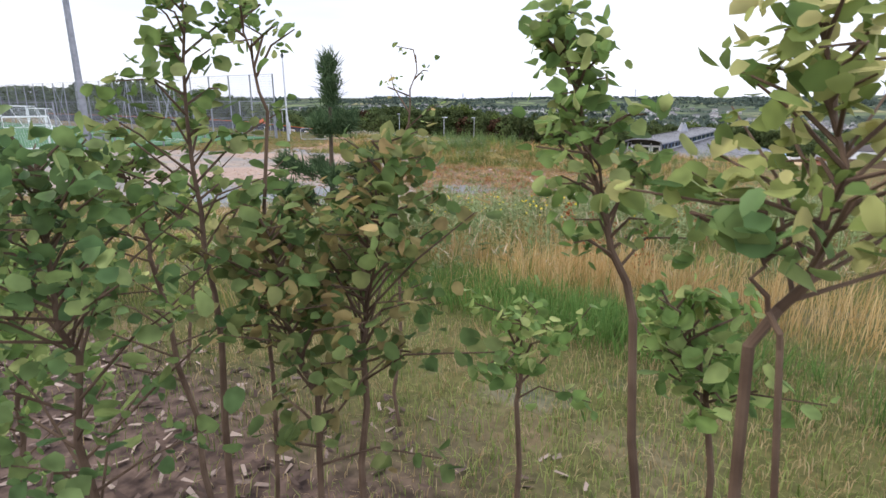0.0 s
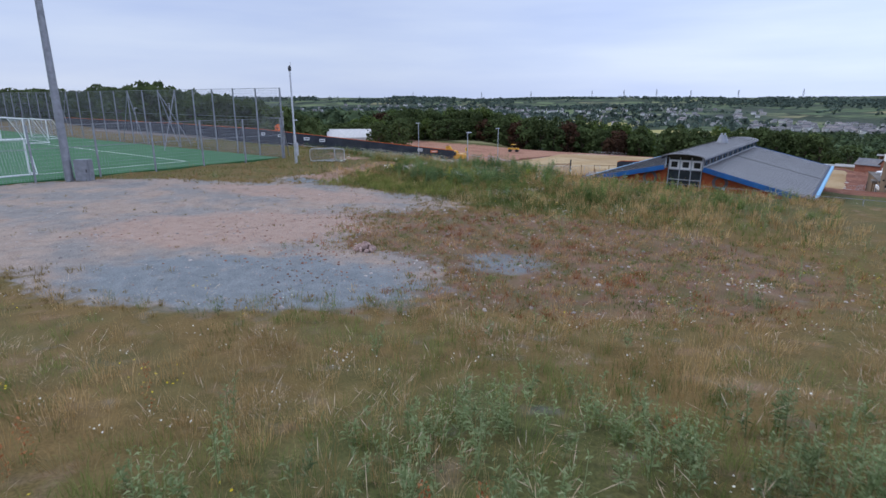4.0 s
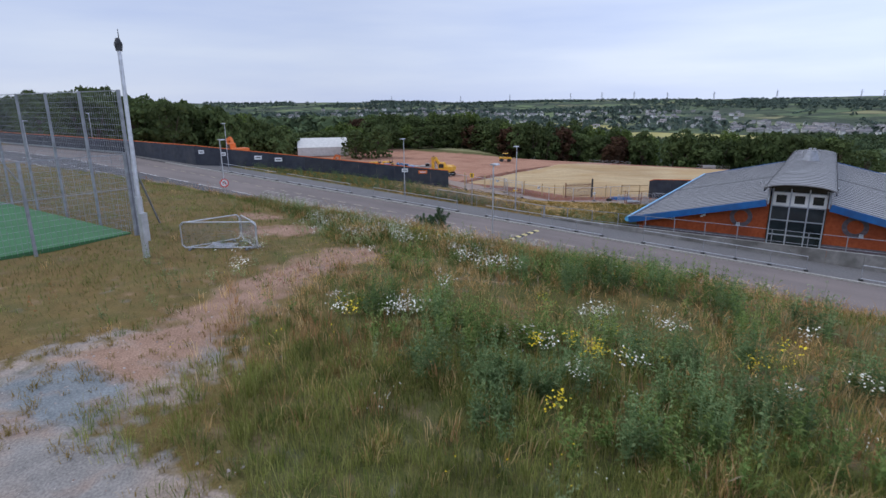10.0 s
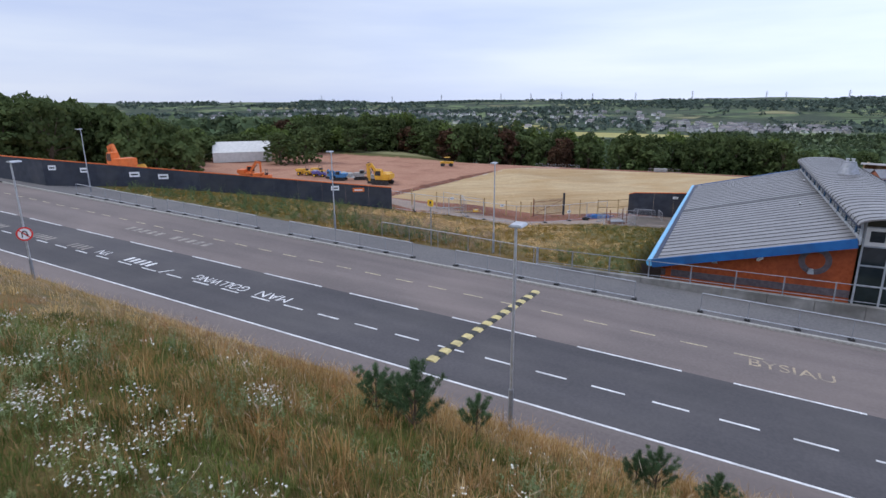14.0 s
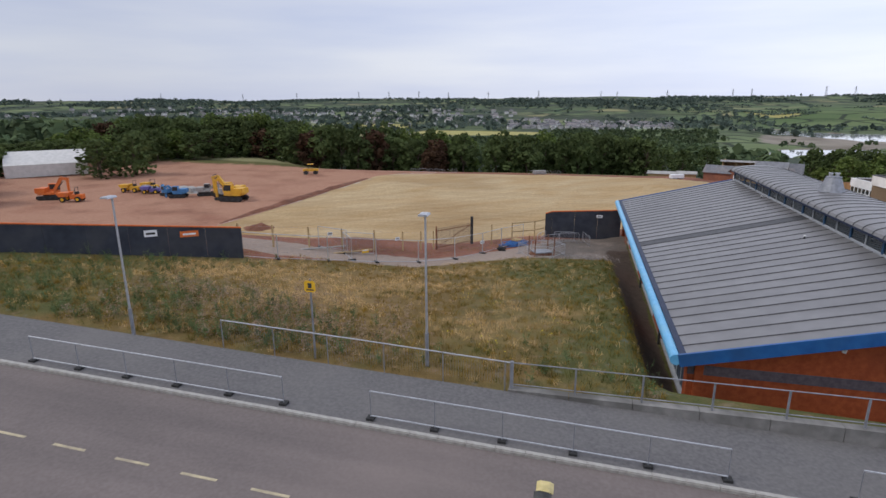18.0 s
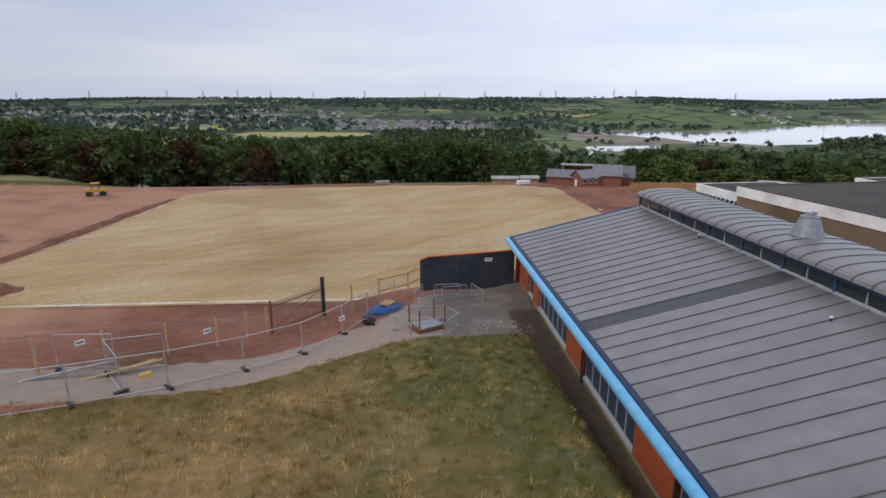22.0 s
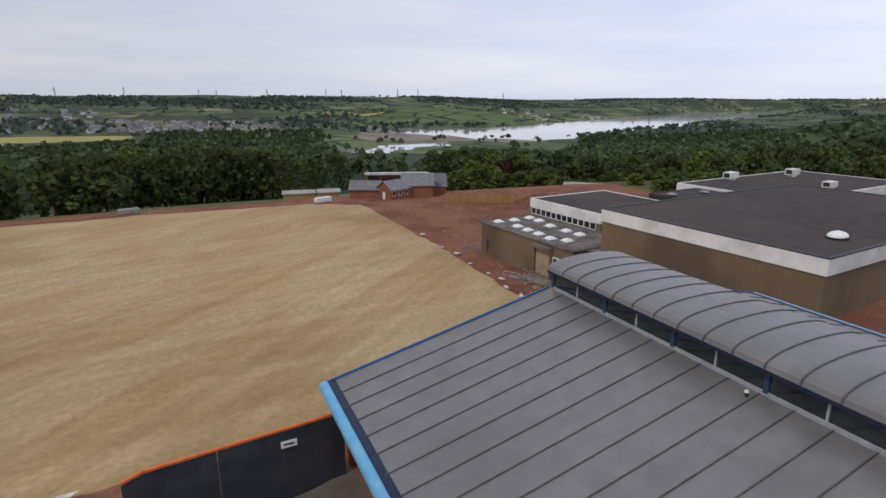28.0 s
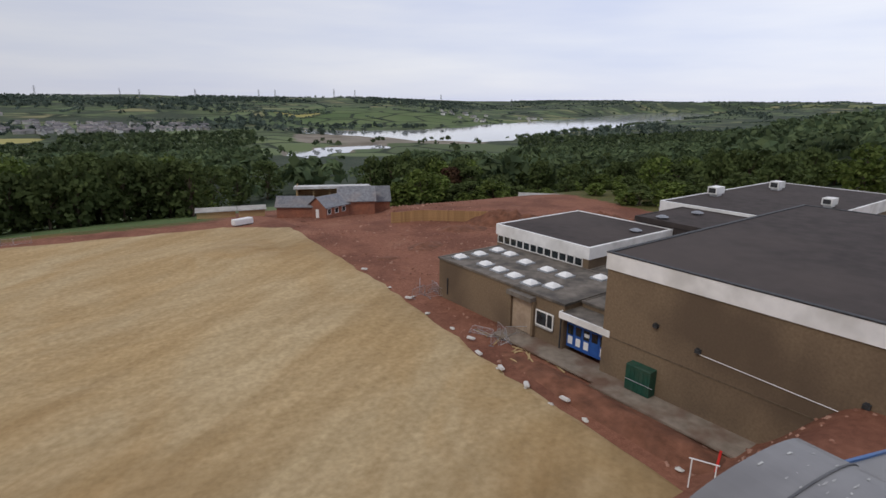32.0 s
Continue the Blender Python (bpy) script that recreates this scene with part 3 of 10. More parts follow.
def gravel_in(x, y):
    """The worn plateau: a broad oval with a tongue that runs out to the path."""
    m = blob(x, y, 8.0, -15.5, 11.5, 7.6, 0, 0.15)
    m = np.maximum(m, blob(x, y, 11.5, -8.3, 6.6, 2.9, 4, 0.3))
    m = np.maximum(m, blob(x, y, 19.2, -17.6, 5.6, 3.0, 32, 0.3))
    m = np.maximum(m, 0.75 * blob(x, y, 16.0, -7.2, 3.2, 2.2, 10, 0.5))
    return np.maximum(m, blob(x, y, 7.2, -4.6, 2.6, 2.2, 30, 0.4) * 0.62)


def path_in(x, y):
    px = np.interp(y, [-7, -3, 0, 2.3, 4.5], [7.6, 6.9, 5.6, 5.2, 5.4])
    return smooth(1.5, 0.4, np.abs(x - px)) * smooth(-8, -5, y) * smooth(5.6, 4.2, y)


def paved_in(x, y):
    """The site lane, the yard, and the strip along the building."""
    yc = np.interp(x, [-34, -26, -22, -17, -12, -8, -4, 4], [58.2, 59.2, 60.5, 62.6, 65.4, 68.6, 72.8, 73.8])
    half = np.interp(x, [-34, -26, -12, -7, -3, 4], [1.5, 1.7, 2.1, 2.7, 5.0, 5.9])
    lane = smooth(half + 0.4, half - 0.2, np.abs(y - yc)) * smooth(-36, -32, x) * smooth(4.4, 3.8, x)
    return np.maximum(lane, smooth(1.9, 2.5, x) * smooth(4.4, 3.8, x) * smooth(43.5, 45, y) * smooth(80, 78, y))


STRAW_PATCHES = ((-22, 53.0, 5, 3.4, 20), (-15.8, 50.6, 4.2, 3.4, 0), (-15.2, 46.6, 3.4, 2.6, 0), (-12.3, 53.0, 2.6, 2.0, 0), (-6.4, 55.0, 1.5, 2.6, 0), (-10.5, 59.6, 5.5, 1.5, 28), (-3.2, 48.4, 1.5, 2.0, 0), (-0.9, 47.6, 1.0, 2.0, 0), (-5.4, 44.5, 2.4, 1.8, 0), (-26, 50, 3.0, 2.6, 0))


def field_gold(x, y):
    """Where the sloping field has dried to straw."""
    m = 0.1 - 0.8 * smooth(-0.5, 1.5, x)
    for cx, cy, rx, ry, tn in STRAW_PATCHES:
        m = m + 0.45 * blob(x, y, cx, cy, rx * 1.1, ry * 1.1, tn, 0.9)
    return np.clip(m, 0, 1) * smooth(37.5, 39.5, y) * smooth(80, 76, y)


GX, GY = axis_of(-44, 46, 0.7, -3300, 4500), axis_of(-40, 96, 0.7, -420, 4650)
gx, gy = np.meshgrid(GX, GY)
fx, fy = gx.ravel(), gy.ravel()
fz = height(fx, fy)
nx, ny = len(GX), len(GY)
idx = np.arange(nx * ny).reshape(ny, nx)
quads = np.stack([idx[:-1, :-1], idx[:-1, 1:], idx[1:, 1:], idx[1:, :-1]], -1).reshape(-1, 4)
ground = arrays("ground", np.stack([fx, fy, fz], -1), quads, ground_mat(), "rough grass, gravel, bare red earth and distant fields in one sheet", "ground", "structure")
ground.data.shade_smooth()
r_far = np.hypot(fx, fy - 50.0)
az_far = np.degrees(np.arctan2(-fx, fy - 50.0))
masks = {
    "far": np.clip(smooth(176, 190, fy) + smooth(130, 170, np.abs(fx)) * (1 - blob(fx, fy, -140, 130, 40, 34)), 0, 1),
    "gravel": gravel_in(fx, fy),
    "stony": blob(fx, fy, 23.6, -11.4, 8.8, 5.4, 10, 0.3),
    "pink": np.clip(blob(fx, fy, 14.8, -14.6, 5.0, 2.6, 42) + 0.8 * blob(fx, fy, 10.0, -8.6, 6.0, 1.6, 12), 0, 1),
    "slate": np.clip(blob(fx, fy, 20.3, -18.0, 4.6, 2.3, 25) + 0.75 * blob(fx, fy, 24.7, -12.7, 1.3, 1.0) + 0.85 * blob(fx, fy, 7.3, -5.5, 1.5, 1.0) , 0, 1),
    "red": np.clip(smooth(-1.5, 1.0, fy - bound_y(fx) + 3.5 * smooth(-27, -22, fx)) * smooth(182, 172, fy) * smooth(-168, -150, fx + 40 * smooth(110, 90, fy)) * smooth(100, 92, fx) * smooth(30, 60, fy + 60 * smooth(62, 52, fx)) + blob(fx, fy, 46, 190, 24, 34), 0, 1) * smooth(40, 50, fy),
    "paved": paved_in(fx, fy),
    "mulch": blob(fx, fy, 32.0, -31.0, 4.2, 2.6, 20),
    "green": np.clip(0.35 + 0.3 * blob(fx, fy, 18, 3, 16, 5.5, -12) + 0.5 * blob(fx, fy, 34, -26, 8, 3, -40) + 0.4 * smooth(-20, -30, fx) * smooth(37, 39, fy) + 0.5 * smooth(-3, 1, fx) * smooth(37, 39, fy) + 0.2 * blob(fx, fy, -3, 53, 5, 12) + 0.6 * blob(fx, fy, -2.5, 62.5, 5, 6) - 0.3 * blob(fx, fy, -13, 48, 5, 8) + 0.6 * blob(fx, fy, 18, -2.5, 7, 3.6, 10) - 0.4 * blob(fx, fy, 24, -10, 9, 5), 0, 1),
    "wood": np.maximum(smooth(185, 215, r_far) * smooth(720, 600, r_far), (0.5 - 0.4 * blob(fx, fy, 850, 1750, 520, 520)) * smooth(720, 1000, r_far)) * smooth(40, 60, fy),
    "lane": smooth(-1, -8, fx) * 0.7 + 0.3,
    "gold": field_gold(fx, fy),
    "strip": smooth(1.3, 2.0, fx) * smooth(4.6, 4.2, fx) * smooth(43, 45, fy) * smooth(76, 70, fy),
    "dusty": np.clip(smooth(-22, -48, fx) * 0.6 + 0.1, 0, 1),
    "earth": np.clip(path_in(fx, fy) + blob(fx, fy, -2.5, 6.2, 1.1, 0.6, 20) + blob(fx, fy, 0.6, 5.0, 1.5, 0.8, 30), 0, 1),
    "lush": np.clip(blob(fx, fy, 4, 194, 27, 22, -4, 0.15) + blob(fx, fy, -24, 226, 26, 15, 0, 0.1), 0, 1),
    "pasture": blob(fx, fy, 800, 1660, 400, 360, 0, 0.15),
    "hay": np.clip(blob(fx, fy, -185, 1075, 125, 75, 4, 0.3) + blob(fx, fy, -430, 1180, 90, 60, 0, 0.3) + 0.8 * blob(fx, fy, 520, 1740, 90, 45, 0, 0.3), 0, 1),
    "mud": np.clip(smooth(0.0, 0.5, water_in(fx, fy)) + 0.8 * smooth(990, 1040, r_far) * smooth(1240, 1200, r_far) * smooth(-20, -23, az_far) * smooth(-33, -29, az_far) + smooth(870, 920, r_far) * smooth(1150, 1100, r_far) * smooth(-15, -18, az_far) * smooth(-37, -34, az_far), 0, 1),
}
for key, value in masks.items():
    at = ground.data.attributes.new(key, "FLOAT", "POINT")
    at.data.foreach_set("value", np.asarray(value, np.float32))

bm = bmesh.new()
for k in range(38):
    x0 = -200 + k * 110
    box(bm, x0, x0 + 110, 560, 3100, -61.5, -60.0)
bmesh.ops.remove_doubles(bm, verts=bm.verts, dist=0.01)
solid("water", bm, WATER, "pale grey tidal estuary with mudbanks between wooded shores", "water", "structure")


# ---- the road, its kerbs and markings ----
def strip(bm, x0, x1, y0, y1, lift, step=4.0, thick=0.0):
    """A flat band along the road's slope."""
    xs = np.linspace(x0, x1, max(2, int(abs(x1 - x0) / step) + 1))
    rows = []
    for x in xs:
        z = float(road_z(x)) + lift
        rows.append([bm.verts.new((x, y0, z)), bm.verts.new((x, y1, z))] + ([bm.verts.new((x, y1, z - thick)), bm.verts.new((x, y0, z - thick))] if thick else []))
    n = len(rows[0])
    for a, b in zip(rows[:-1], rows[1:]):
        for i in range(n if thick else 1):
            bm.faces.new((a[i], b[i], b[(i + 1) % n], a[(i + 1) % n]))
    if thick:
        bm.faces.new(rows[0])
        bm.faces.new(rows[-1][::-1])


bm = bmesh.new()
strip(bm, -220, 120, 27.35, 34.2, 0.0, thick=0.25)
solid("road", bm, ASPHALT, "worn grey-brown asphalt carriageway on a gentle slope", "road", "structure")
bm = bmesh.new()
strip(bm, -220, 120, 21.7, 27.35, 0.002, thick=0.25)
solid("road_lane", bm, ASPHALT_DARK, "darker resurfaced asphalt lanes", "road", "structure")
bm = bmesh.new()
strip(bm, -220, 120, 19.6, 21.7, 0.0, thick=0.25)
solid("road_shoulder", bm, ASPHALT, "pale worn asphalt lay-by strip under the bank", "road", "structure")
bm = bmesh.new()
strip(bm, -220, 120, 34.38, 37.75, 0.11, thick=0.3)
solid("pavement", bm, FOOTWAY, "grey asphalt footway along the road", "pavement", "structure")
kerb_me = None
kerb = tagged(new("kerb"), "pale concrete kerb stones along the footway", "kerb", "", "structure")
for k in range(150):
    x = -60 + k * 0.915
    if kerb_me is None:
        bm = bmesh.new()
        v = box(bm, 0, 0.905, 34.2, 34.38, -0.2, 0.12)
        bmesh.ops.bevel(bm, geom=[e for e in bm.edges if abs(e.verts[0].co.z - 0.12) < 1e-4 and abs(e.verts[1].co.z - 0.12) < 1e-4 and abs(e.verts[0].co.y - e.verts[1].co.y) < 1e-4 and e.verts[0].co.y < 34.3], offset=0.03, segments=2, affect="EDGES")
        kerb_me = mesh_of("kerb_stone", bm, KERB)
    ob = new("kerb_stone", kerb_me)
    ob.parent = kerb
    ob.matrix_basis = pose(x, 0, float(road_z(x)), 0, math.degrees(math.atan(0.043)), 0)

marks = tagged(new("road_markings"), "white and worn yellow lane lines", "road marking", "", "structure")


def mark(x0, x1, y, w, material=PAINT_WHITE, name="lane_dash"):
    b = bmesh.new()
    strip(b, x0, x1, y - w / 2, y + w / 2, 0.007, 8.0)
    part(name, b, material, marks)


mark(-150, 90, 21.75, 0.11, PAINT_WHITE, "edge_line")
for k in range(-12, 9):
    mark(-22.65 + 6.2 * k, -18.35 + 6.2 * k, 27.35, 0.11)
for k in range(-16, 16):
    mark(-24.97 + 2.22 * k, -23.83 + 2.22 * k, 30.55 - 0.018 * (-24.4 + 2.22 * k), 0.1, PAINT_YELLOW)
for k in range(-28, 16):
    mark(-18.7 + 2.22 * k, -17.45 + 2.22 * k, 24.22, 0.11)


def lettering(name, text, x, y, size, stretch, turn, material):
    """Painted letters on the road, from the built-in font."""
    cu = bpy.data.curves.new(name, "FONT")
    cu.body, cu.size, cu.align_x, cu.align_y, cu.fill_mode = text, size, "CENTER", "CENTER", "FRONT"
    tmp = bpy.data.objects.new(name, cu)
    me = bpy.data.meshes.new_from_object(tmp)
    bpy.data.objects.remove(tmp)
    me.materials.append(material)
    ob = new(name, me)
    ob.parent = marks
    ob.matrix_basis = pose(x, y, float(road_z(x)) + 0.009, 0, math.degrees(math.atan(0.043)), 0) @ pose(0, 0, 0, 0, 0, turn) @ Matrix.Diagonal((stretch, 1, 1, 1))
    return tagged(ob, "painted road lettering")


lettering("lettering", "MAN", -13.25, 24.83, 1.02, 1.0, 180, PAINT_WHITE)
lettering("lettering", "GOLLWNG", -17.2, 24.86, 1.02, 0.8, 180, PAINT_WHITE)
lettering("lettering", "YN", -27.75, 24.9, 1.02, 0.9, 180, PAINT_WHITE)
lettering("lettering", "/", -21.4, 24.6, 1.1, 1.8, 180, PAINT_WHITE)
PAINT_CREAM = mat("worn_cream_paint", (0.3, 0.24, 0.17), (0.46, 0.38, 0.27), 7, 0.85, c3=(0.17, 0.15, 0.135), scale3=1.2, amount3=0.7)
lettering("lettering", "BYSIAU", 10.45, 29.78, 1.05, 0.95, 0, PAINT_CREAM)
lettering("lettering", "BUSES", 15.2, 29.78, 1.05, 0.95, 0, PAINT_CREAM)
for x0, count in ((-25.4, 5), (-31.3, 4), (-36.0, 5), (-41.5, 4), (-46.5, 4)):
    for k in range(count):
        b = bmesh.new()
        strip(b, x0 + k * 0.52, x0 + k * 0.52 + 0.26, 24.5, 25.25, 0.008, 2.0)
        part("lettering_bar", b, PAINT_WHITE if x0 > -30 else PAINT_FAINT, marks)
for k in range(5):
    for x0 in (-27.5, -32.5):
        b = bmesh.new()
        strip(b, x0 + k * 0.8, x0 + k * 0.8 + 0.45, 29.3, 30.1, 0.008, 2.0)
        part("lettering_bar", b, PAINT_FAINT, marks)

# rubber speed hump, black and yellow blocks
hump = thing("speed_hump", "black rubber speed hump with yellow blocks across the road", "speed hump", -2.2, 28, float(road_z(-2.2)))
for k in range(23):
    y = 22.75 + k * 0.455
    x = -2.75 + (y - 22.75) * 0.107
    b = bmesh.new()
    prism(b, [(x - 0.24, 0.0), (x - 0.13, 0.055), (x + 0.13, 0.055), (x + 0.24, 0.0)], y, y + 0.445)
    for v in b.verts:
        v.co.z += float(road_z(v.co.x)) + 0.004
    part("block", b, HUMP_YELLOW if k % 2 == 0 else HUMP_BLACK, hump, "", True)

# ---- upstand and railing behind the footway ----
bm = bmesh.new()
xs = np.linspace(-3.3, 60, 30)
for a, c in zip(xs[:-1], xs[1:]):
    box(bm, a, c - 0.02, 37.75, 38.1, min(float(road_z(c)), -6.0) - 1.2, -5.52 - 0.002 * (a + 3))
solid("upstand_wall", bm, mat("stained_concrete", (0.17, 0.165, 0.155), (0.26, 0.25, 0.235), 2.5, 0.9, c3=(0.1, 0.095, 0.085), scale3=0.5, amount3=0.8, bump=0.2, bscale=14), "weathered concrete upstand under the railing", "wall", "structure")
rail = thing("railing", "dull galvanised railing on a concrete upstand above the building", "railing", 10, 37.9, -5.5)
b = bmesh.new()
tube(b, (-3.2, 37.92, -4.5), (58, 37.92, -4.5), 0.022)
part("top_rail", b, GALV_DULL, rail, "", True)
b = bmesh.new()
tube(b, (-3.2, 37.92, -5.36), (58, 37.92, -5.36), 0.02)
part("bottom_rail", b, GALV_DULL, rail, "", True)
for k in range(27):
    b = bmesh.new()
    x = -3.2 + k * 2.28
    box(b, x - 0.03, x + 0.03, 37.89, 37.95, -5.55, -4.5) if k else box(b, x - 0.06, x + 0.06, 37.86, 37.98, -5.75, -4.45)
    part("post", b, GALV_DULL, rail, "", True)
rail = thing("railing", "thin galvanised handrail fence along the overgrown verge", "railing", -9, 37.95, -5.2)
b = bmesh.new()
pipe(b, [(-15.2, 37.95, -3.93), (-9.2, 37.95, -4.2), (-3.25, 37.95, -4.52)], 0.025)
part("top_rail", b, GALV, rail, "", True)
for k in range(6):
    x = -15.2 + k * 2.35
    b = bmesh.new()
    tube(b, (x, 37.95, float(road_z(x)) - 0.1), (x, 37.95, -3.93 - 0.0495 * (x + 15.2)), 0.02)
    part("post", b, GALV_DULL, rail, "", True)
b = bmesh.new()
for k in range(120):
    x = -15.2 + k * 0.1
    tube(b, (x, 37.95, float(road_z(x)) + 0.25), (x, 37.95, -3.95 - 0.0495 * (x + 15.2)), 0.003, n=3, caps=False)
part("mesh_infill", b, GALV_DULL, rail, "", True)["kind"] = "stuff"

# kerb-edge barriers in loose lengths on rubber feet
for x0, x1 in ((-47.5, -36.5), (-34.6, -24.4), (-21.1, -10.6), (-7.45, 3.4), (6.7, 17.5), (20.5, 31)):
    bar = thing("edge_barrier", "low galvanised kerb-edge barrier on black feet", "barrier", (x0 + x1) / 2, 34.62, float(road_z((x0 + x1) / 2)) + 0.11, 0, "kerb-edge barriers")
    zl = lambda x: float(road_z(x)) + 0.11
    for h, nm in ((1.03, "top_rail"), (0.14, "bottom_rail")):
        b = bmesh.new()
        tube(b, (x0, 34.62, zl(x0) + h), (x1, 34.62, zl(x1) + h), 0.024)
        part(nm, b, GALV, bar, "", True)
    n = 5
    for k in range(n + 1):
        x = x0 + (x1 - x0) * k / n
        b = bmesh.new()
        tube(b, (x, 34.62, zl(x)), (x, 34.62, zl(x) + 1.03), 0.016)
        part("post", b, GALV_DULL, bar, "", True)
        b = bmesh.new()
        box(b, x - 0.13, x + 0.13, 34.5, 34.76, zl(x), zl(x) + 0.08)
        part("foot", b, RUBBER, bar, "", True)

# ---- street lamps ----
lamp_parts = None


def street_lamp(x, y, z, turn, tall=6.0):
    global lamp_parts
    lamp = thing("street_lamp", "slim galvanised street lamp with flat white head", "street lamp", x, y, z, turn, "street lamps along the road")
    if lamp_parts is None:
        b1, b2, b3, b4 = bmesh.new(), bmesh.new(), bmesh.new(), bmesh.new()
        tube(b1, (0, 0, -0.3), (0, 0, 1.2), 0.075, 0.075, 12)
        tube(b2, (0, 0, 1.2), (0, 0, tall - 0.05), 0.048, 0.038, 12)
        tube(b3, (0, 0.0, tall - 0.08), (0, -0.18, tall - 0.04), 0.03, 0.03, 8)
        v = box(b4, -0.2, 0.2, -0.42, 0.1, tall - 0.05, tall + 0.03)
        for q in v[4:]:
            q.co.x *= 0.8
        bmesh.ops.bevel(b4, geom=b4.edges[:], offset=0.02, segments=2, affect="EDGES")
        lamp_parts = [("base_column", mesh_of("base_column", b1, GALV_DULL)), ("column", mesh_of("column", b2, GALV)), ("bracket", mesh_of("bracket", b3, GALV_DULL)), ("lamp_head", mesh_of("lamp_head", b4, GALV))]
    for nm, me in lamp_parts:
        part(nm, me, None, lamp)
    return lamp


for x, y, turn in ((-19.4, 37.75, 0), (-6.68, 38.92, 0), (-48.2, 36.3, 0), (-86, 36.5, 0)):
    street_lamp(x, y, float(road_z(x)) + (0.1 if y < 38 else 0.25), turn)
street_lamp(2.45, 18.2, -4.62, 180)
street_lamp(-23.05, 18.5, -4.05, 180)
street_lamp(-66, 20.0, ground_z(-66, 20.0), 180)
for x, y in ((42.5, 36.5), (44.0, 19.5), (61, 37)):
    street_lamp(x, y, float(road_z(x)) + 0.1, 0)

# signs
nou = thing("no_u_turn_sign", "round red-ringed sign with a black turning arrow on a lamp column", "road sign", -22.93, 18.43, -1.54, 62)
for r, m, d, nm in ((0.34, SIGN_WHITE, 0.0, "plate"),):
    b = bmesh.new()
    tube(b, (0, 0, 0), (0, -0.02, 0), r, r, 28)
    part(nm, b, m, nou)
b = bmesh.new()
for i in range(32):
    a0, a1 = 2 * math.pi * i / 32, 2 * math.pi * (i + 1) / 32
    b.faces.new([b.verts.new((r * math.cos(a), -0.025, r * math.sin(a))) for r, a in ((0.27, a0), (0.345, a0), (0.345, a1), (0.27, a1))])
part("red_ring", b, RED, nou)
b = bmesh.new()
pipe(b, [(-0.1, -0.025, -0.16), (-0.1, -0.025, 0.05), (-0.06, -0.025, 0.12), (0.0, -0.025, 0.145), (0.06, -0.025, 0.12), (0.1, -0.025, 0.05), (0.1, -0.025, -0.05)], 0.026, 6)
v = [b.verts.new(p) for p in ((0.03, -0.035, -0.04), (0.17, -0.035, -0.04), (0.1, -0.035, -0.15))]
b.faces.new(v)
part("turn_arrow", b, INK, nou)
b = bmesh.new()
beam(b, (-0.22, -0.03, 0.22), (0.22, -0.03, -0.22), 0.01, 0.05)
part("red_bar", b, RED, nou)
ys = thing("warning_sign", "square yellow warning sign on a grey post in the verge", "road sign", -11.18, 38.2, float(road_z(-11.18)) + 0.1)
b = bmesh.new()
tube(b, (0, 0, -0.3), (0, 0, 3.3), 0.038)
part("post", b, GALV_DULL, ys)
b = bmesh.new()
v = box(b, -0.23, 0.23, -0.06, -0.04, 2.78, 3.24)
bmesh.ops.bevel(b, geom=[e for e in b.edges if abs(e.verts[0].co.y - e.verts[1].co.y) > 0.01], offset=0.05, segments=3, affect="EDGES")
part("plate", b, SIGN_YELLOW, ys)
b = bmesh.new()
box(b, -0.08, 0.08, -0.064, -0.061, 2.95, 3.15)
box(b, -0.16, 0.16, -0.064, -0.061, 2.85, 2.9)
part("black_symbol", b, INK, ys)


# ---- the leisure centre with the vaulted roof light ----
XC, XL, XR, Y0, Y1 = 16.25, 3.3, 29.2, 42.35, 80.15
EAVE, SPRING, MX = -5.62, -3.05, 2.15
centre = thing("leisure_centre", "low orange-brick hall with grey seamed metal roof and blue trim", "building", XC, Y0, -9.3)


def cpart(name, b, material, parent=centre, label="", shade=False):
    return part(name, b, material, parent, label, True, shade)


def slope_z(x):
    return EAVE + (SPRING - EAVE) * (abs(x - XC) - (XC - XL)) / (MX - (XC - XL))


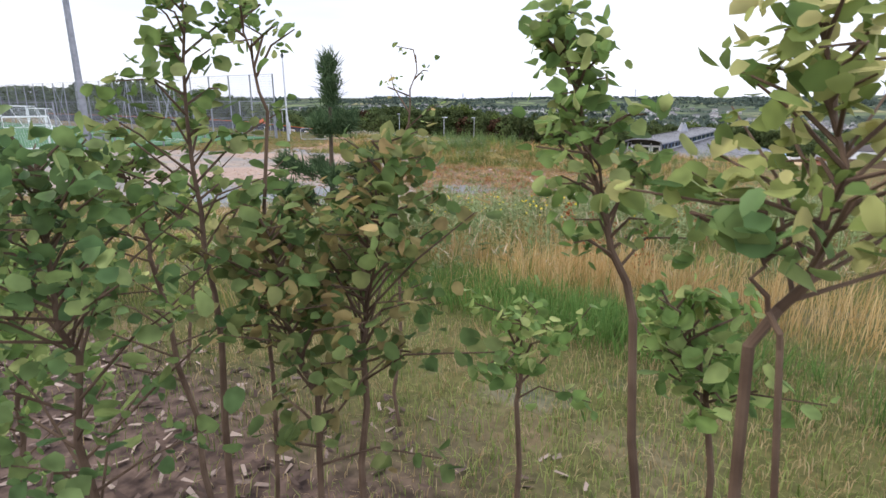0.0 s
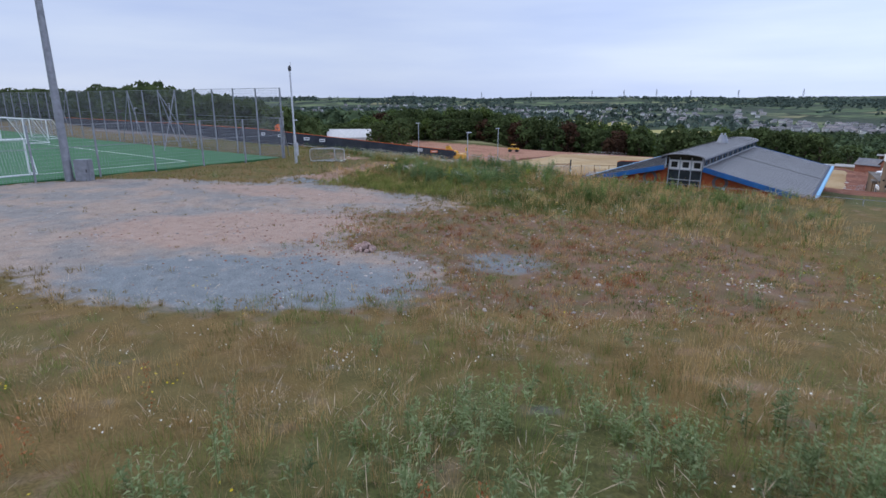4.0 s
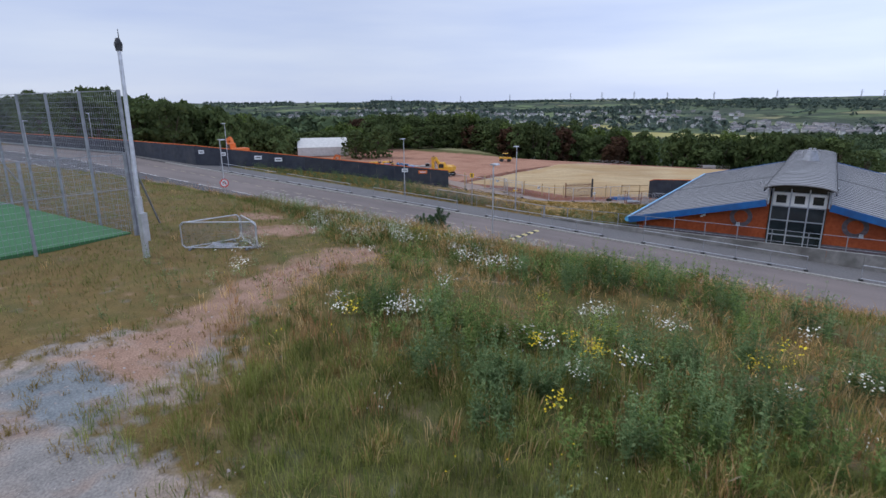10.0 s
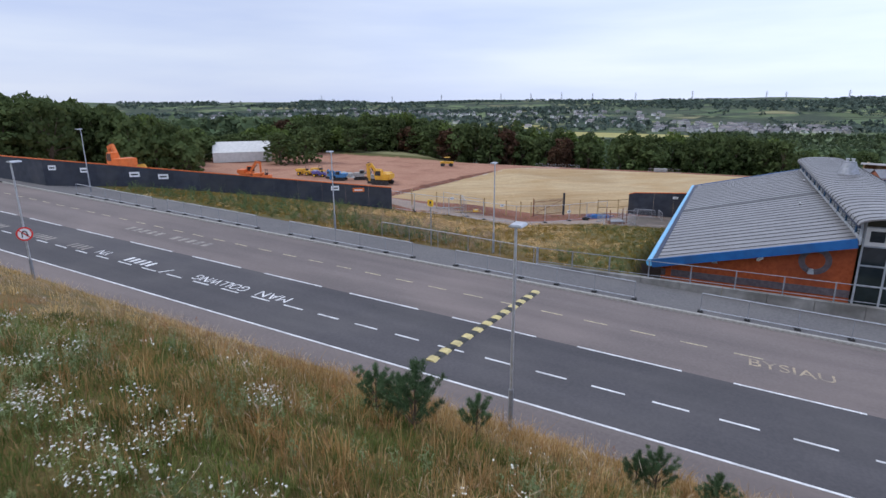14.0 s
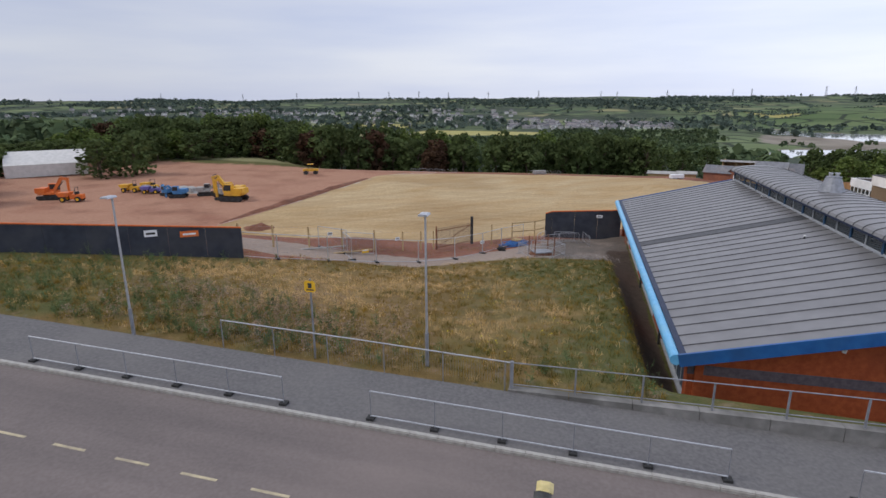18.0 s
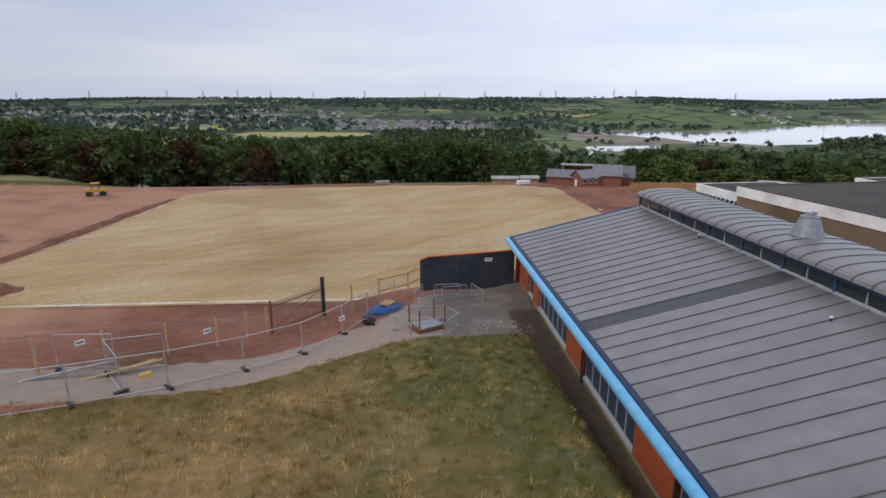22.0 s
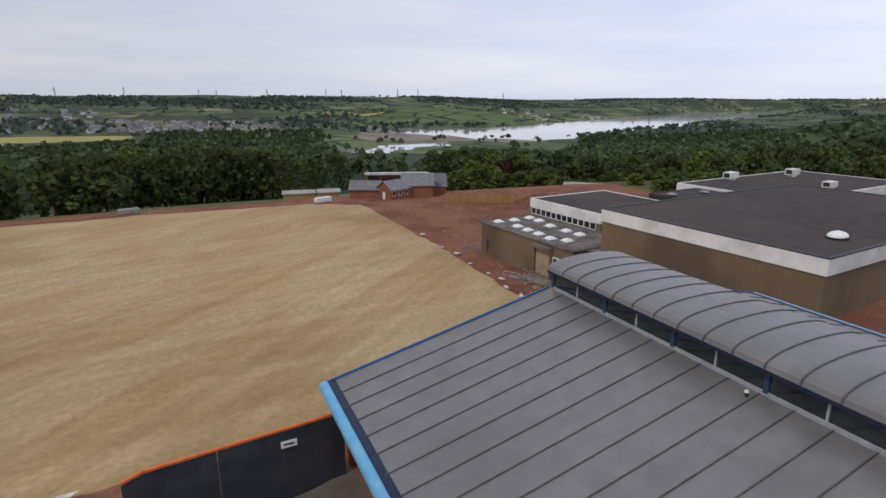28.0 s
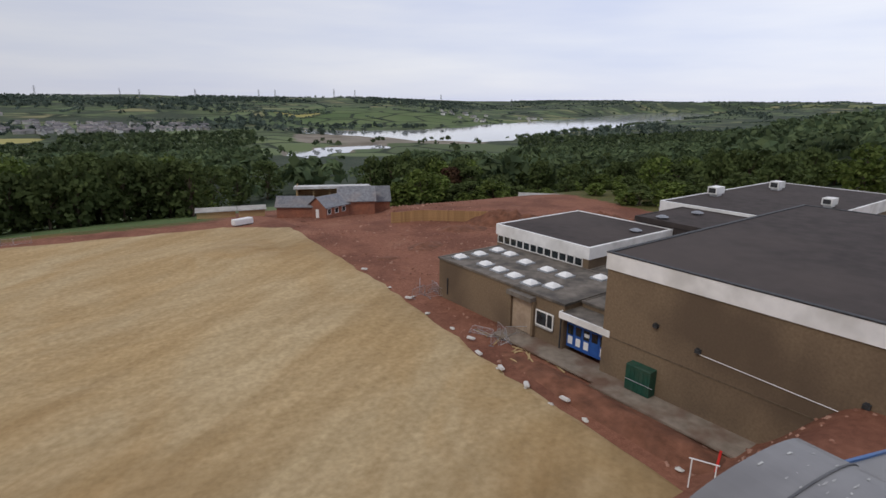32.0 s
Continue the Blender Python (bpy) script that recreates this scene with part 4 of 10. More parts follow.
for side in (-1, 1):
    xe, xm = XC + side * (XC - XL), XC + side * MX
    b = bmesh.new()
    prism(b, [(xe, EAVE), (xm, SPRING), (xm, SPRING - 0.22), (xe, EAVE - 0.22)], Y0, Y1)
    roof = cpart("roof", b, ROOF, label="grey standing-seam metal roof slope")
    k = 0
    for k in range(34):
        y = 43.255 + k * 1.085
        b = bmesh.new()
        beam(b, (xe, y, EAVE + 0.018), (xm, y, SPRING + 0.018), 0.036, 0.04)
        cpart("seam", b, ROOF_SEAM, roof)
    b = bmesh.new()
    prism(b, [(xe, EAVE + 0.012), (xm, SPRING + 0.012), (xm, SPRING + 0.004), (xe, EAVE + 0.004)], 60.75, 61.85)
    cpart("dark_strip", b, ROOF_DARK, roof, "dark flat strip across the roof")
    b = bmesh.new()
    beam(b, (xe, Y0 - 0.06, EAVE - 0.2), (xm, Y0 - 0.06, SPRING - 0.2), 0.12, 0.55)
    cpart("verge", b, BLUE, label="deep blue verge board")
    b = bmesh.new()
    beam(b, (xe, Y1 + 0.05, EAVE - 0.08), (xm, Y1 + 0.05, SPRING - 0.08), 0.1, 0.3)
    cpart("verge", b, BLUE)
    b = bmesh.new()
    tube(b, (xe - side * -0.12, Y0 - 0.1, EAVE - 0.16), (xe - side * -0.12, Y1 + 0.1, EAVE - 0.16), 0.24, 0.24, 16)
    cpart("gutter_tube", b, BLUE_LIGHT, label="light blue rounded eaves tube", shade=False)
    b = bmesh.new()
    box(b, min(xe - side * 0.02, xe - side * 0.3), max(xe - side * 0.02, xe - side * 0.3), Y0, Y1, EAVE - 0.0, EAVE + 0.09)
    cpart("gutter", b, BLUE_DARK)

# the long walls: plinth, brick piers and window bays
SILL_STONE = mat("sill_stone", (0.2, 0.15, 0.12), (0.29, 0.225, 0.18), 3, 0.85, c3=(0.13, 0.09, 0.07), scale3=0.6, bump=0.2, bscale=14)
PANEL_SLATE = mat("slate_blue_panel", (0.03, 0.045, 0.07), (0.045, 0.062, 0.09), 2, 0.45)
for y in (62.2, 51.75):
    b = bmesh.new()
    tube(b, (4.0, y, -9.3), (4.0, y, -5.8), 0.07, 0.07, 8)
    cpart("downpipe", b, DARK_STEEL, label="dark downpipe")
for side in (-1, 1):
    xw = XC + side * (XC - XL - 0.85)
    x0, x1 = sorted((xw, xw - side * 0.3))
    b = bmesh.new()
    box(b, x0, x1, Y0 + 0.6, Y1 - 0.5, -11.0, -9.0)
    cpart("plinth", b, SILL_STONE, label="pale brown stone plinth")
    y = Y0 + 0.6
    for width, kind in ((2.05, "pier"), (6.8, "window"), (3.8, "pier"), (6.7, "window"), (3.3, "pier"), (7.0, "window"), (1.8, "pier"), (1.5, "door"), (3.75, "pier")):
        if kind == "pier":
            b = bmesh.new()
            box(b, x0 - 0.02, x1 + 0.02, y, y + width, -9.0, -5.72)
            cpart("pier", b, ORANGE, label="orange brick pier")
        else:
            b = bmesh.new()
            n = 6 if kind == "window" else 1
            xf0, xf1 = x0 + 0.08, x1 - 0.08
            box(b, x0 - 0.06, x1 + 0.06, y, y + width, -9.0, -8.9)
            win = cpart("window" if kind == "window" else "door", b, FRAME_GREY, label="grey framed strip window" if kind == "window" else "dark side door")
            for i in range(n + 1):
                yy = y + (width - 0.07) * i / n
                b = bmesh.new()
                box(b, xf0, xf1, yy, yy + 0.07, -8.9, -5.72)
                cpart("mullion", b, FRAME_GREY, win)
            for zz in (-8.9, -7.55, -5.8):
                b = bmesh.new()
                box(b, xf0 + 0.01, xf1 - 0.01, y, y + width, zz, zz + 0.07)
                cpart("rail", b, FRAME_GREY, win)
            for i in range(n):
                b = bmesh.new()
                ya, yb = y + (width - 0.07) * i / n + 0.07, y + (width - 0.07) * (i + 1) / n
                box(b, x0 + 0.13, x1 - 0.13, ya, yb, -7.5, -5.75)
                cpart("pane", b, GLASS_DARK, win)
                b = bmesh.new()
                box(b, x0 + 0.12, x1 - 0.12, ya, yb, -8.85, -7.53)
                cpart("infill_panel", b, PANEL_SLATE, win, "dark slate-blue infill panel")
        y += width

# gables
for yy, near in ((Y0 + 0.75, True), (Y1 - 0.75, False)):
    for side in (-1, 1):
        xa, xb = XC + side * (XC - XL - 0.55), XC + side * 1.95
        b = bmesh.new()
        prism(b, [(xa, -11.0), (xb, -11.0), (xb, slope_z(xb) - 0.2), (xa, slope_z(xa) - 0.2)], yy, yy + 0.3)
        wall = cpart("gable_wall", b, ORANGE, label="orange-red brick gable wall")
        if near:
            b = bmesh.new()
            xm = XC + side * 6.0
            box(b, min(xa, xb), max(xa, xb), yy - 0.025, yy, -6.75, -6.3)
            cpart("brick_band", b, GREY_BAND, wall, "dark grey brick band")
            b = bmesh.new()
            cx, cz = XC + side * 3.9, -4.7
            for i in range(28):
                a0, a1 = 2 * math.pi * i / 28, 2 * math.pi * (i + 1) / 28
                vs = [b.verts.new((cx + r * math.cos(a), yy - d, cz + r * math.sin(a))) for d in (0.03, 0.0) for a in (a0, a1) for r in (0.52, 0.85)]
                b.faces.new((vs[0], vs[1], vs[3], vs[2]))
                b.faces.new((vs[1], vs[5], vs[7], vs[3]))
                b.faces.new((vs[0], vs[2], vs[6], vs[4]))
            cpart("brick_ring", b, GREY_BAND, wall, "dark brick ring set in the gable")

# the vaulted roof light along the ridge
NV = 14
BLUE_POST = mat("weathered_blue_post", (0.02, 0.06, 0.13), (0.03, 0.085, 0.17), 3, 0.5)
HALF, RISE, VZ = 2.42, 0.54, -2.08
arc = [(XC - HALF * math.cos(math.pi * i / NV), VZ + RISE * math.sin(math.pi * i / NV) ** 0.8) for i in range(NV + 1)]
YM0, YM1 = Y0 - 0.9, Y1 - 0.1
b = bmesh.new()
outer, inner = arc, [(XC + (u - XC) * 0.97, z - 0.08) for u, z in arc]
prism(b, outer + inner[::-1], YM0, YM1)
vault = cpart("vault", b, ROOF, label="curved grey metal vault over the ridge light", shade=False)
for k in range(35):
    y = 42.0 + k * 1.085
    b = bmesh.new()
    for (u0, z0), (u1, z1) in zip(arc[:-1], arc[1:]):
        beam(b, (XC + (u0 - XC) * 1.004, y, z0 + 0.012), (XC + (u1 - XC) * 1.004, y, z1 + 0.012), 0.05, 0.04)
    cpart("seam", b, ROOF_SEAM, vault)
for side in (-1, 1):
    xw = XC + side * 2.1
    b = bmesh.new()
    x0, x1 = sorted((xw, xw - side * 0.12))
    box(b, x0, x1, Y0, Y1 - 0.2, -3.35, -2.92)
    box(b, x0, x1, Y0, Y1 - 0.2, -2.2, -2.1)
    light = cpart("roof_light", b, FRAME_GREY, label="strip of clerestory windows")
    for k in range(-1, 21):
        y = max(43.97 + k * 1.8, Y0 + 0.15)
        blue = k % 2 == 0
        b = bmesh.new()
        box(b, x0 - 0.015, x1 + 0.015, y - (0.08 if blue else 0.035), y + (0.08 if blue else 0.035), -2.98, -2.06)
        cpart("post", b, BLUE_POST if blue else FRAME_GREY, light)
        if k < 20:
            b = bmesh.new()
            box(b, x0 + 0.04, x1 - 0.04, y, 45.77 + k * 1.8, -2.93, -2.12)
            cpart("pane", b, GLASS_DARK, light)
    b = bmesh.new()
    xv = XC + side * (HALF - 0.02)
    box(b, min(xv, xv - side * 0.1), max(xv, xv - side * 0.1), YM0, YM1, VZ - 0.14, VZ + 0.02)
    cpart("vault_edge", b, BLUE_DARK, vault)

# the glazed bay in the near gable
GYB = Y0 + 0.55
b = bmesh.new()
box(b, 14.4, 18.15, GYB - 0.04, GYB + 0.14, -9.4, -9.28)
bay = cpart("glazed_bay", b, FRAME_GREY, label="tall grey-framed glazed entrance bay")
for x in (14.4, 15.65, 16.9, 18.05):
    b = bmesh.new()
    box(b, x, x + 0.1, GYB, GYB + 0.12, -9.3, -2.1)
    cpart("mullion", b, FRAME_GREY, bay)
for z in (-8.3, -7.1, -5.9, -4.7, -3.55, -2.45):
    b = bmesh.new()
    box(b, 14.4, 18.15, GYB + 0.01, GYB + 0.11, z, z + 0.09)
    cpart("transom", b, FRAME_GREY, bay)
b = bmesh.new()
box(b, 14.45, 18.1, GYB + 0.05, GYB + 0.08, -9.3, -2.1)
cpart("glazing", b, GLASS_DARK, bay)
for x in (14.5, 15.75, 17.0):
    b = bmesh.new()
    for q in ((x, x + 1.15, -3.46, -3.25), (x, x + 1.15, -2.6, -2.42), (x, x + 0.22, -3.25, -2.6), (x + 0.93, x + 1.15, -3.25, -2.6)):
        box(b, q[0], q[1], GYB - 0.02, GYB + 0.05, q[2], q[3])
    cpart("square_window_surround", b, WHITE, bay, "white square window surround")
b = bmesh.new()
prism(b, [(XC + (u - XC) * 0.9, min(z - 0.06, 9)) for u, z in arc], GYB + 0.02, GYB + 0.06)
cpart("arch_glazing", b, GLASS_DARK, bay, "dark glass under the arch")

# the extract cowl
b = bmesh.new()
tube(b, (XC, 63.3, -1.55), (XC, 63.3, -0.55), 0.82, 0.46, 20)
cowl = cpart("roof_cowl", b, GALV_DULL, label="grey conical roof extract with twin caps")
b = bmesh.new()
tube(b, (XC, 63.3, -0.55), (XC, 63.3, -0.5), 0.48, 0.48, 20)
cpart("cap_plate", b, GALV_DULL, cowl)
for dx in (-0.2, 0.2):
    b = bmesh.new()
    tube(b, (XC + dx, 63.3, -0.5), (XC + dx, 63.3, -0.3), 0.12, 0.12, 10)
    tube(b, (XC + dx, 63.3, -0.3), (XC + dx, 63.3, -0.24), 0.16, 0.16, 10)
    cpart("flue", b, GALV, cowl)

# ---- the sports hall behind, with its low wing ----
HX, HY, HA = 38.15, 81.3, 5.3
hall = thing("sports_hall", "large tan-brick flat-roofed hall with white roof band", "building", HX, HY, -14.4, HA)


def hpart(name, b, material, parent=hall, label=""):
    return part(name, b, material, parent, label)


def flat_block(x0, x1, y0, y1, zr, wall_mat, band, roof_mat, label, zb=-0.5, band_mat=None, cap=None):
    bb = bmesh.new()
    box(bb, x0, x1, y0, y1, zb, zr - band)
    w = hpart("wall", bb, wall_mat, label=label)
    e = 0.12
    for q in ((x0 - e, x1 + e, y0 - e, y0 + 0.15), (x0 - e, x1 + e, y1 - 0.15, y1 + e), (x0 - e, x0 + 0.15, y0 + 0.15, y1 - 0.15), (x1 - 0.15, x1 + e, y0 + 0.15, y1 - 0.15)):
        bb = bmesh.new()
        box(bb, *q, zr - band, zr + (0.06 if cap is None else -0.02))
        rb_ = hpart("roof_band", bb, band_mat or WHITE, label="white fascia band" if band_mat is None else "worn felt roof edge")
        if cap is not None:
            bb = bmesh.new()
            box(bb, q[0] - 0.03, q[1] + 0.03, q[2] - 0.03, q[3] + 0.03, zr - 0.02, zr + 0.07 + 0.003 * (q[1] - q[0] > 1))
            hpart("edge_trim", bb, cap, rb_, "dark roof edge trim")
    bb = bmesh.new()
    box(bb, x0 + 0.15, x1 - 0.15, y0 + 0.15, y1 - 0.15, zr - band, zr)
    hpart("flat_roof", bb, roof_mat, label="dark felt flat roof")
    return w


flat_block(0, 34, 0, 20.6, 9.6, TAN_BRICK, 1.25, FELT, "tall tan-brick hall wall", cap=DARK_STEEL)
flat_block(10.1, 24.6, 30.3, 43.9, 6.25, TAN_BRICK, 1.2, FELT, "tan-brick upper wing")
flat_block(0.5, 9.9, 24.9, 42.5, 4.05, TAN_BRICK, 0.14, FELT_OLD, "low tan-brick wing with rooflights", band_mat=FELT_OLD)
flat_block(2.6, 23.4, 20.75, 24.75, 3.95, TAN_BRICK, 0.14, FELT_OLD, "low link between the wing and the hall", band_mat=FELT_OLD)
flat_block(10.05, 23.4, 24.9, 30.15, 4.0, TAN_BRICK, 0.14, FELT_OLD, "low link under the upper wing", band_mat=FELT_OLD)
flat_block(24.8, 35.0, 20.75, 35.2, 7.0, FELT, 0.5, FELT, "dark felted middle block", band_mat=FELT)
flat_block(35.3, 69, 20.75, 38.5, 7.35, TAN_BRICK, 1.6, FELT, "far hall block")
for x, y in ((25.9, 32.4), (31.9, 31.4)):
    b = bmesh.new()
    tube(b, (x, y, 7.0), (x, y, 7.25), 0.3, 0.3, 12)
    tube(b, (x, y, 7.25), (x, y, 7.45), 0.75, 0.3, 14)
    hpart("roof_vent", b, GALV_DULL, label="grey mushroom roof vent")
b = bmesh.new()
tube(b, (20.2, 32.0, 6.25), (20.2, 32.0, 6.45), 0.3, 0.3, 12)
tube(b, (20.2, 32.0, 6.45), (20.2, 32.0, 6.62), 0.7, 0.3, 14)
hpart("roof_vent", b, GALV_DULL, label="grey mushroom roof vent")
# windows of the upper wing
for k in range(12):
    y = 31.0 + k * 1.06
    b = bmesh.new()
    for q in ((y, y + 0.07, 4.12, 5.04), (y + 0.95, y + 1.02, 4.12, 5.04), (y + 0.07, y + 0.95, 4.12, 4.2), (y + 0.07, y + 0.95, 4.97, 5.04)):
        box(b, 9.98, 10.09, *q)
    w = hpart("window", b, WHITE, label="small white-framed window")
    b = bmesh.new()
    box(b, 10.03, 10.07, y + 0.07, y + 0.95, 4.2, 4.97)
    hpart("pane", b, GLASS_DARK, w)
# rooflights on the low wing
dome_me = None
for x, y in ((2.2, 41.0), (4.65, 40.7), (7.4, 40.8), (7.3, 38.7), (2.65, 37.4), (2.45, 35.1), (2.3, 32.8), (6.5, 35.5), (6.35, 32.35), (6.4, 30.05), (2.0, 30.35), (3.0, 28.55), (8.6, 27.6)):
    if dome_me is None:
        b = bmesh.new()
        n = 5
        g = {}
        for i in range(n + 1):
            for j in range(n + 1):
                u, w_ = 2 * i / n - 1, 2 * j / n - 1
                g[i, j] = b.verts.new((u * 0.62, w_ * 0.62, 0.16 + 0.3 * (1 - max(abs(u), abs(w_)) ** 2)))
        for i in range(n):
            for j in range(n):
                b.faces.new((g[i, j], g[i + 1, j], g[i + 1, j + 1], g[i, j + 1]))
        dome_me = mesh_of("dome", b, WHITE)
        b = bmesh.new()
        box(b, -0.7, 0.7, -0.7, 0.7, 0, 0.16)
        curb_me = mesh_of("curb", b, FRAME_GREY)
    curb = hpart("rooflight", curb_me, None, label="white domed square rooflight")
    curb.location = (x, y, 4.05)
    d = hpart("dome", dome_me, None, curb)
# entrance of the low wing: canopy over blue doors, window, boarded opening under a broken lintel
b = bmesh.new()
box(b, -0.05, 0.12, 19.95, 25.0, 2.98, 3.52)
canopy = hpart("canopy", b, WHITE, label="white-edged entrance canopy")
for y in (19.85, 24.98):
    b = bmesh.new()
    box(b, 0.12, 2.58, y, y + 0.12, 2.98, 3.5)
    hpart("canopy_edge", b, WHITE, canopy)
b = bmesh.new()
box(b, 0.12, 2.58, 19.98, 24.97, 3.34, 3.44)
hpart("canopy_roof", b, FELT_OLD, canopy)
b = bmesh.new()
box(b, 0.95, 1.02, 20.68, 24.88, 2.45, 3.3)
hpart("door_head", b, GLASS_DARK, label="dark glazed strip over the doors")
for k in range(5):
    y = 20.7 + k * 0.83
    b = bmesh.new()
    box(b, 0.92, 1.0, y, y + 0.81, 0.3, 2.45)
    dr = hpart("blue_door", b, BLUE_DOOR, label="bright blue entrance door leaf")
    b = bmesh.new()
    box(b, 0.885, 0.918, y + 0.12, y + 0.69, 1.45 + 0.1 * (k % 2), 2.3)
    hpart("door_glass", b, GLASS_DARK, dr)
    if k != 1:
        b = bmesh.new()
        box(b, 0.875, 0.918, y + 0.16, y + 0.62, 0.62, 1.3)
        hpart("notice", b, SIGN_WHITE, dr)
b = bmesh.new()
box(b, 0.86, 0.885, 22.45, 22.95, 1.75, 2.05)
hpart("notice", b, SIGN_WHITE)
for y in (20.3, 24.85):
    b = bmesh.new()
    box(b, 0.1, 0.2, y, y + 0.1, 0.2, 2.98)
    hpart("canopy_post", b, DARK_STEEL)
b = bmesh.new()
for q in ((25.9, 26.0, 1.35, 2.75), (27.85, 27.95, 1.35, 2.75), (26.0, 27.85, 1.35, 1.45), (26.0, 27.85, 2.65, 2.75), (26.6, 26.68, 1.45, 2.65)):
    box(b, 0.3, 0.42, *q)
w = hpart("window", b, WHITE, label="white-framed window")
b = bmesh.new()
box(b, 0.36, 0.4, 26.0, 27.85, 1.45, 2.65)
hpart("pane", b, GLASS_DARK, w)
b = bmesh.new()
box(b, 0.26, 0.46, 25.95, 27.9, 1.22, 1.33)
hpart("sill", b, CONCRETE, w)
b = bmesh.new()
box(b, 0.34, 0.46, 28.3, 30.85, 0.1, 3.2)
hpart("boarded_opening", b, mat("pale_board", (0.36, 0.27, 0.19), (0.45, 0.35, 0.26), 3, 0.85, c3=(0.24, 0.17, 0.12), scale3=0.8), label="pale boarded-up opening")
b = bmesh.new()
box(b, -0.25, 0.48, 28.1, 31.2, 3.35, 3.75)
hpart("broken_lintel", b, FELT_OLD, label="sagging felt-covered lintel")
for y in (28.05, 30.9):
    b = bmesh.new()
    box(b, 0.1, 0.48, y, y + 0.25, 0.1, 3.35)
    hpart("opening_jamb", b, TAN_BRICK)
b = bmesh.new()
tube(b, (0.38, 40.9, 0.3), (0.38, 40.9, 2.1), 0.06)
hpart("downpipe", b, DARK_STEEL)
# wall lamps, pipe and ledge on the tall wall
for y, z in ((16.2, 5.15), (13.03, 4.45), (3.8, 4.85)):
    b = bmesh.new()
    box(b, -0.25, 0.0, y - 0.18, y + 0.18, z, z + 0.25)
    box(b, -0.16, -0.1, y - 0.1, y + 0.1, z + 0.25, z + 0.36)
    hpart("wall_lamp", b, DARK_STEEL)
b = bmesh.new()
tube(b, (-0.05, 13.0, 4.36), (-0.05, -0.2, 3.9), 0.028)
hpart("wall_pipe", b, SIGN_WHITE, label="pale cable duct along the wall")
b = bmesh.new()
box(b, -0.035, 0.0, 0.0, 20.5, 3.02, 3.11)
hpart("wall_ledge", b, mat("dirty_ledge", (0.1, 0.075, 0.05), (0.16, 0.12, 0.08), 3, 0.9))
b = bmesh.new()
box(b, -0.03, 0.05, 1.6, 4.05, 0, 2.2)
hpart("roller_door", b, DARK_STEEL, label="dark roller door")
b = bmesh.new()
box(b, -0.04, 0.03, 5.5, 6.65, -0.1, 1.5)
sd = hpart("side_door", b, mat("drab_door_paint", (0.17, 0.13, 0.09), (0.22, 0.17, 0.12), 2, 0.7), label="drab painted side door")
b = bmesh.new()
box(b, -0.055, -0.042, 6.0, 6.4, 1.25, 1.42)
hpart("door_sign", b, SIGN_WHITE, sd)
for y in (4.55, 4.95):
    b = bmesh.new()
    box(b, -0.05, 0.0, y, y + 0.28, 0.55, 0.85)
    hpart("socket_box", b, SIGN_WHITE)
b = bmesh.new()
pipe(b, [(-0.05, 6.2, 1.25), (-0.9, 4.4, 0.9), (-1.2, 2.5, 0.75)], 0.03, 6)
hpart("handrail", b, GALV_DULL)
# roof plant
for x, y, s in ((45.8, 36.5, 1.0), (59.5, 34.0, 1.0), (49.5, 23.3, 0.9)):
    z = 7.35
    b = bmesh.new()
    box(b, x - 1.1 * s, x + 1.1 * s, y - 0.7 * s, y + 0.7 * s, z + 0.35, z + 1.35 * s)
    box(b, x - 0.7 * s, x + 0.7 * s, y - 0.5 * s, y + 0.5 * s, z, z + 0.35)
    rf = hpart("roof_plant", b, WHITE, label="white boxed roof fan")
    b = bmesh.new()
    box(b, x - 1.12 * s, x - 1.1 * s, y - 0.5 * s, y + 0.5 * s, z + 0.5, z + 1.2 * s)
    hpart("louvre", b, DARK_STEEL, rf)
b = bmesh.new()
tube(b, (6.9, 2.7, 9.6), (6.9, 2.7, 9.8), 0.75, 0.75, 20)
dk = hpart("roof_dome", b, DARK_STEEL, label="large white domed rooflight")
b = bmesh.new()
rows = [[b.verts.new((6.9 + 0.95 * math.cos(a) * math.cos(e), 2.7 + 0.7 * math.sin(a) * math.cos(e), 9.78 + 0.42 * math.sin(e))) for a in [2 * math.pi * i / 16 for i in range(16)]] for e in (0, 0.4, 0.8, 1.2, 1.5)]
for ra, rb in zip(rows[:-1], rows[1:]):
    for i in range(16):
        b.faces.new((ra[i], ra[(i + 1) % 16], rb[(i + 1) % 16], rb[i]))
b.faces.new(rows[-1])
hpart("dome", b, WHITE, dk)
# path along the hall
bm = bmesh.new()
box(bm, -2.5, 0, -4, 19.6, -0.1, 0.06)
box(bm, -1.9, 0.9, 19.6, 31, -0.1, 0.05)
solid("hall_path", bm, mat("dirty_path", (0.2, 0.165, 0.13), (0.28, 0.235, 0.19), 1.5, 0.9, c3=(0.14, 0.075, 0.05), scale3=0.35, amount3=0.8, bump=0.2, bscale=12), "stained concrete path at the foot of the hall wall", "path", "structure").matrix_basis = pose(HX, HY, -14.45, 0, 0, HA)
box_green = thing("green_container", "dark green steel storage container by the hall wall", "container", 36.55, 98.0, -14.38, HA)
b = bmesh.new()
box(b, -0.75, 0.75, -1.0, 1.0, 0, 2.0)
bmesh.ops.bevel(b, geom=b.edges[:], offset=0.03, segments=1, affect="EDGES")
part("body", b, GREEN_BOX, box_green)
for k in range(5):
    b = bmesh.new()
    box(b, -0.78, -0.75, -0.85 + k * 0.36, -0.72 + k * 0.36, 0.1, 1.9)
    part("rib", b, GREEN_BOX, box_green)
b = bmesh.new()
pipe(b, [(-0.85, -1.3, 0.9), (-0.85, 0.9, 0.9)], 0.025)
part("guard_rail", b, GALV, box_green)


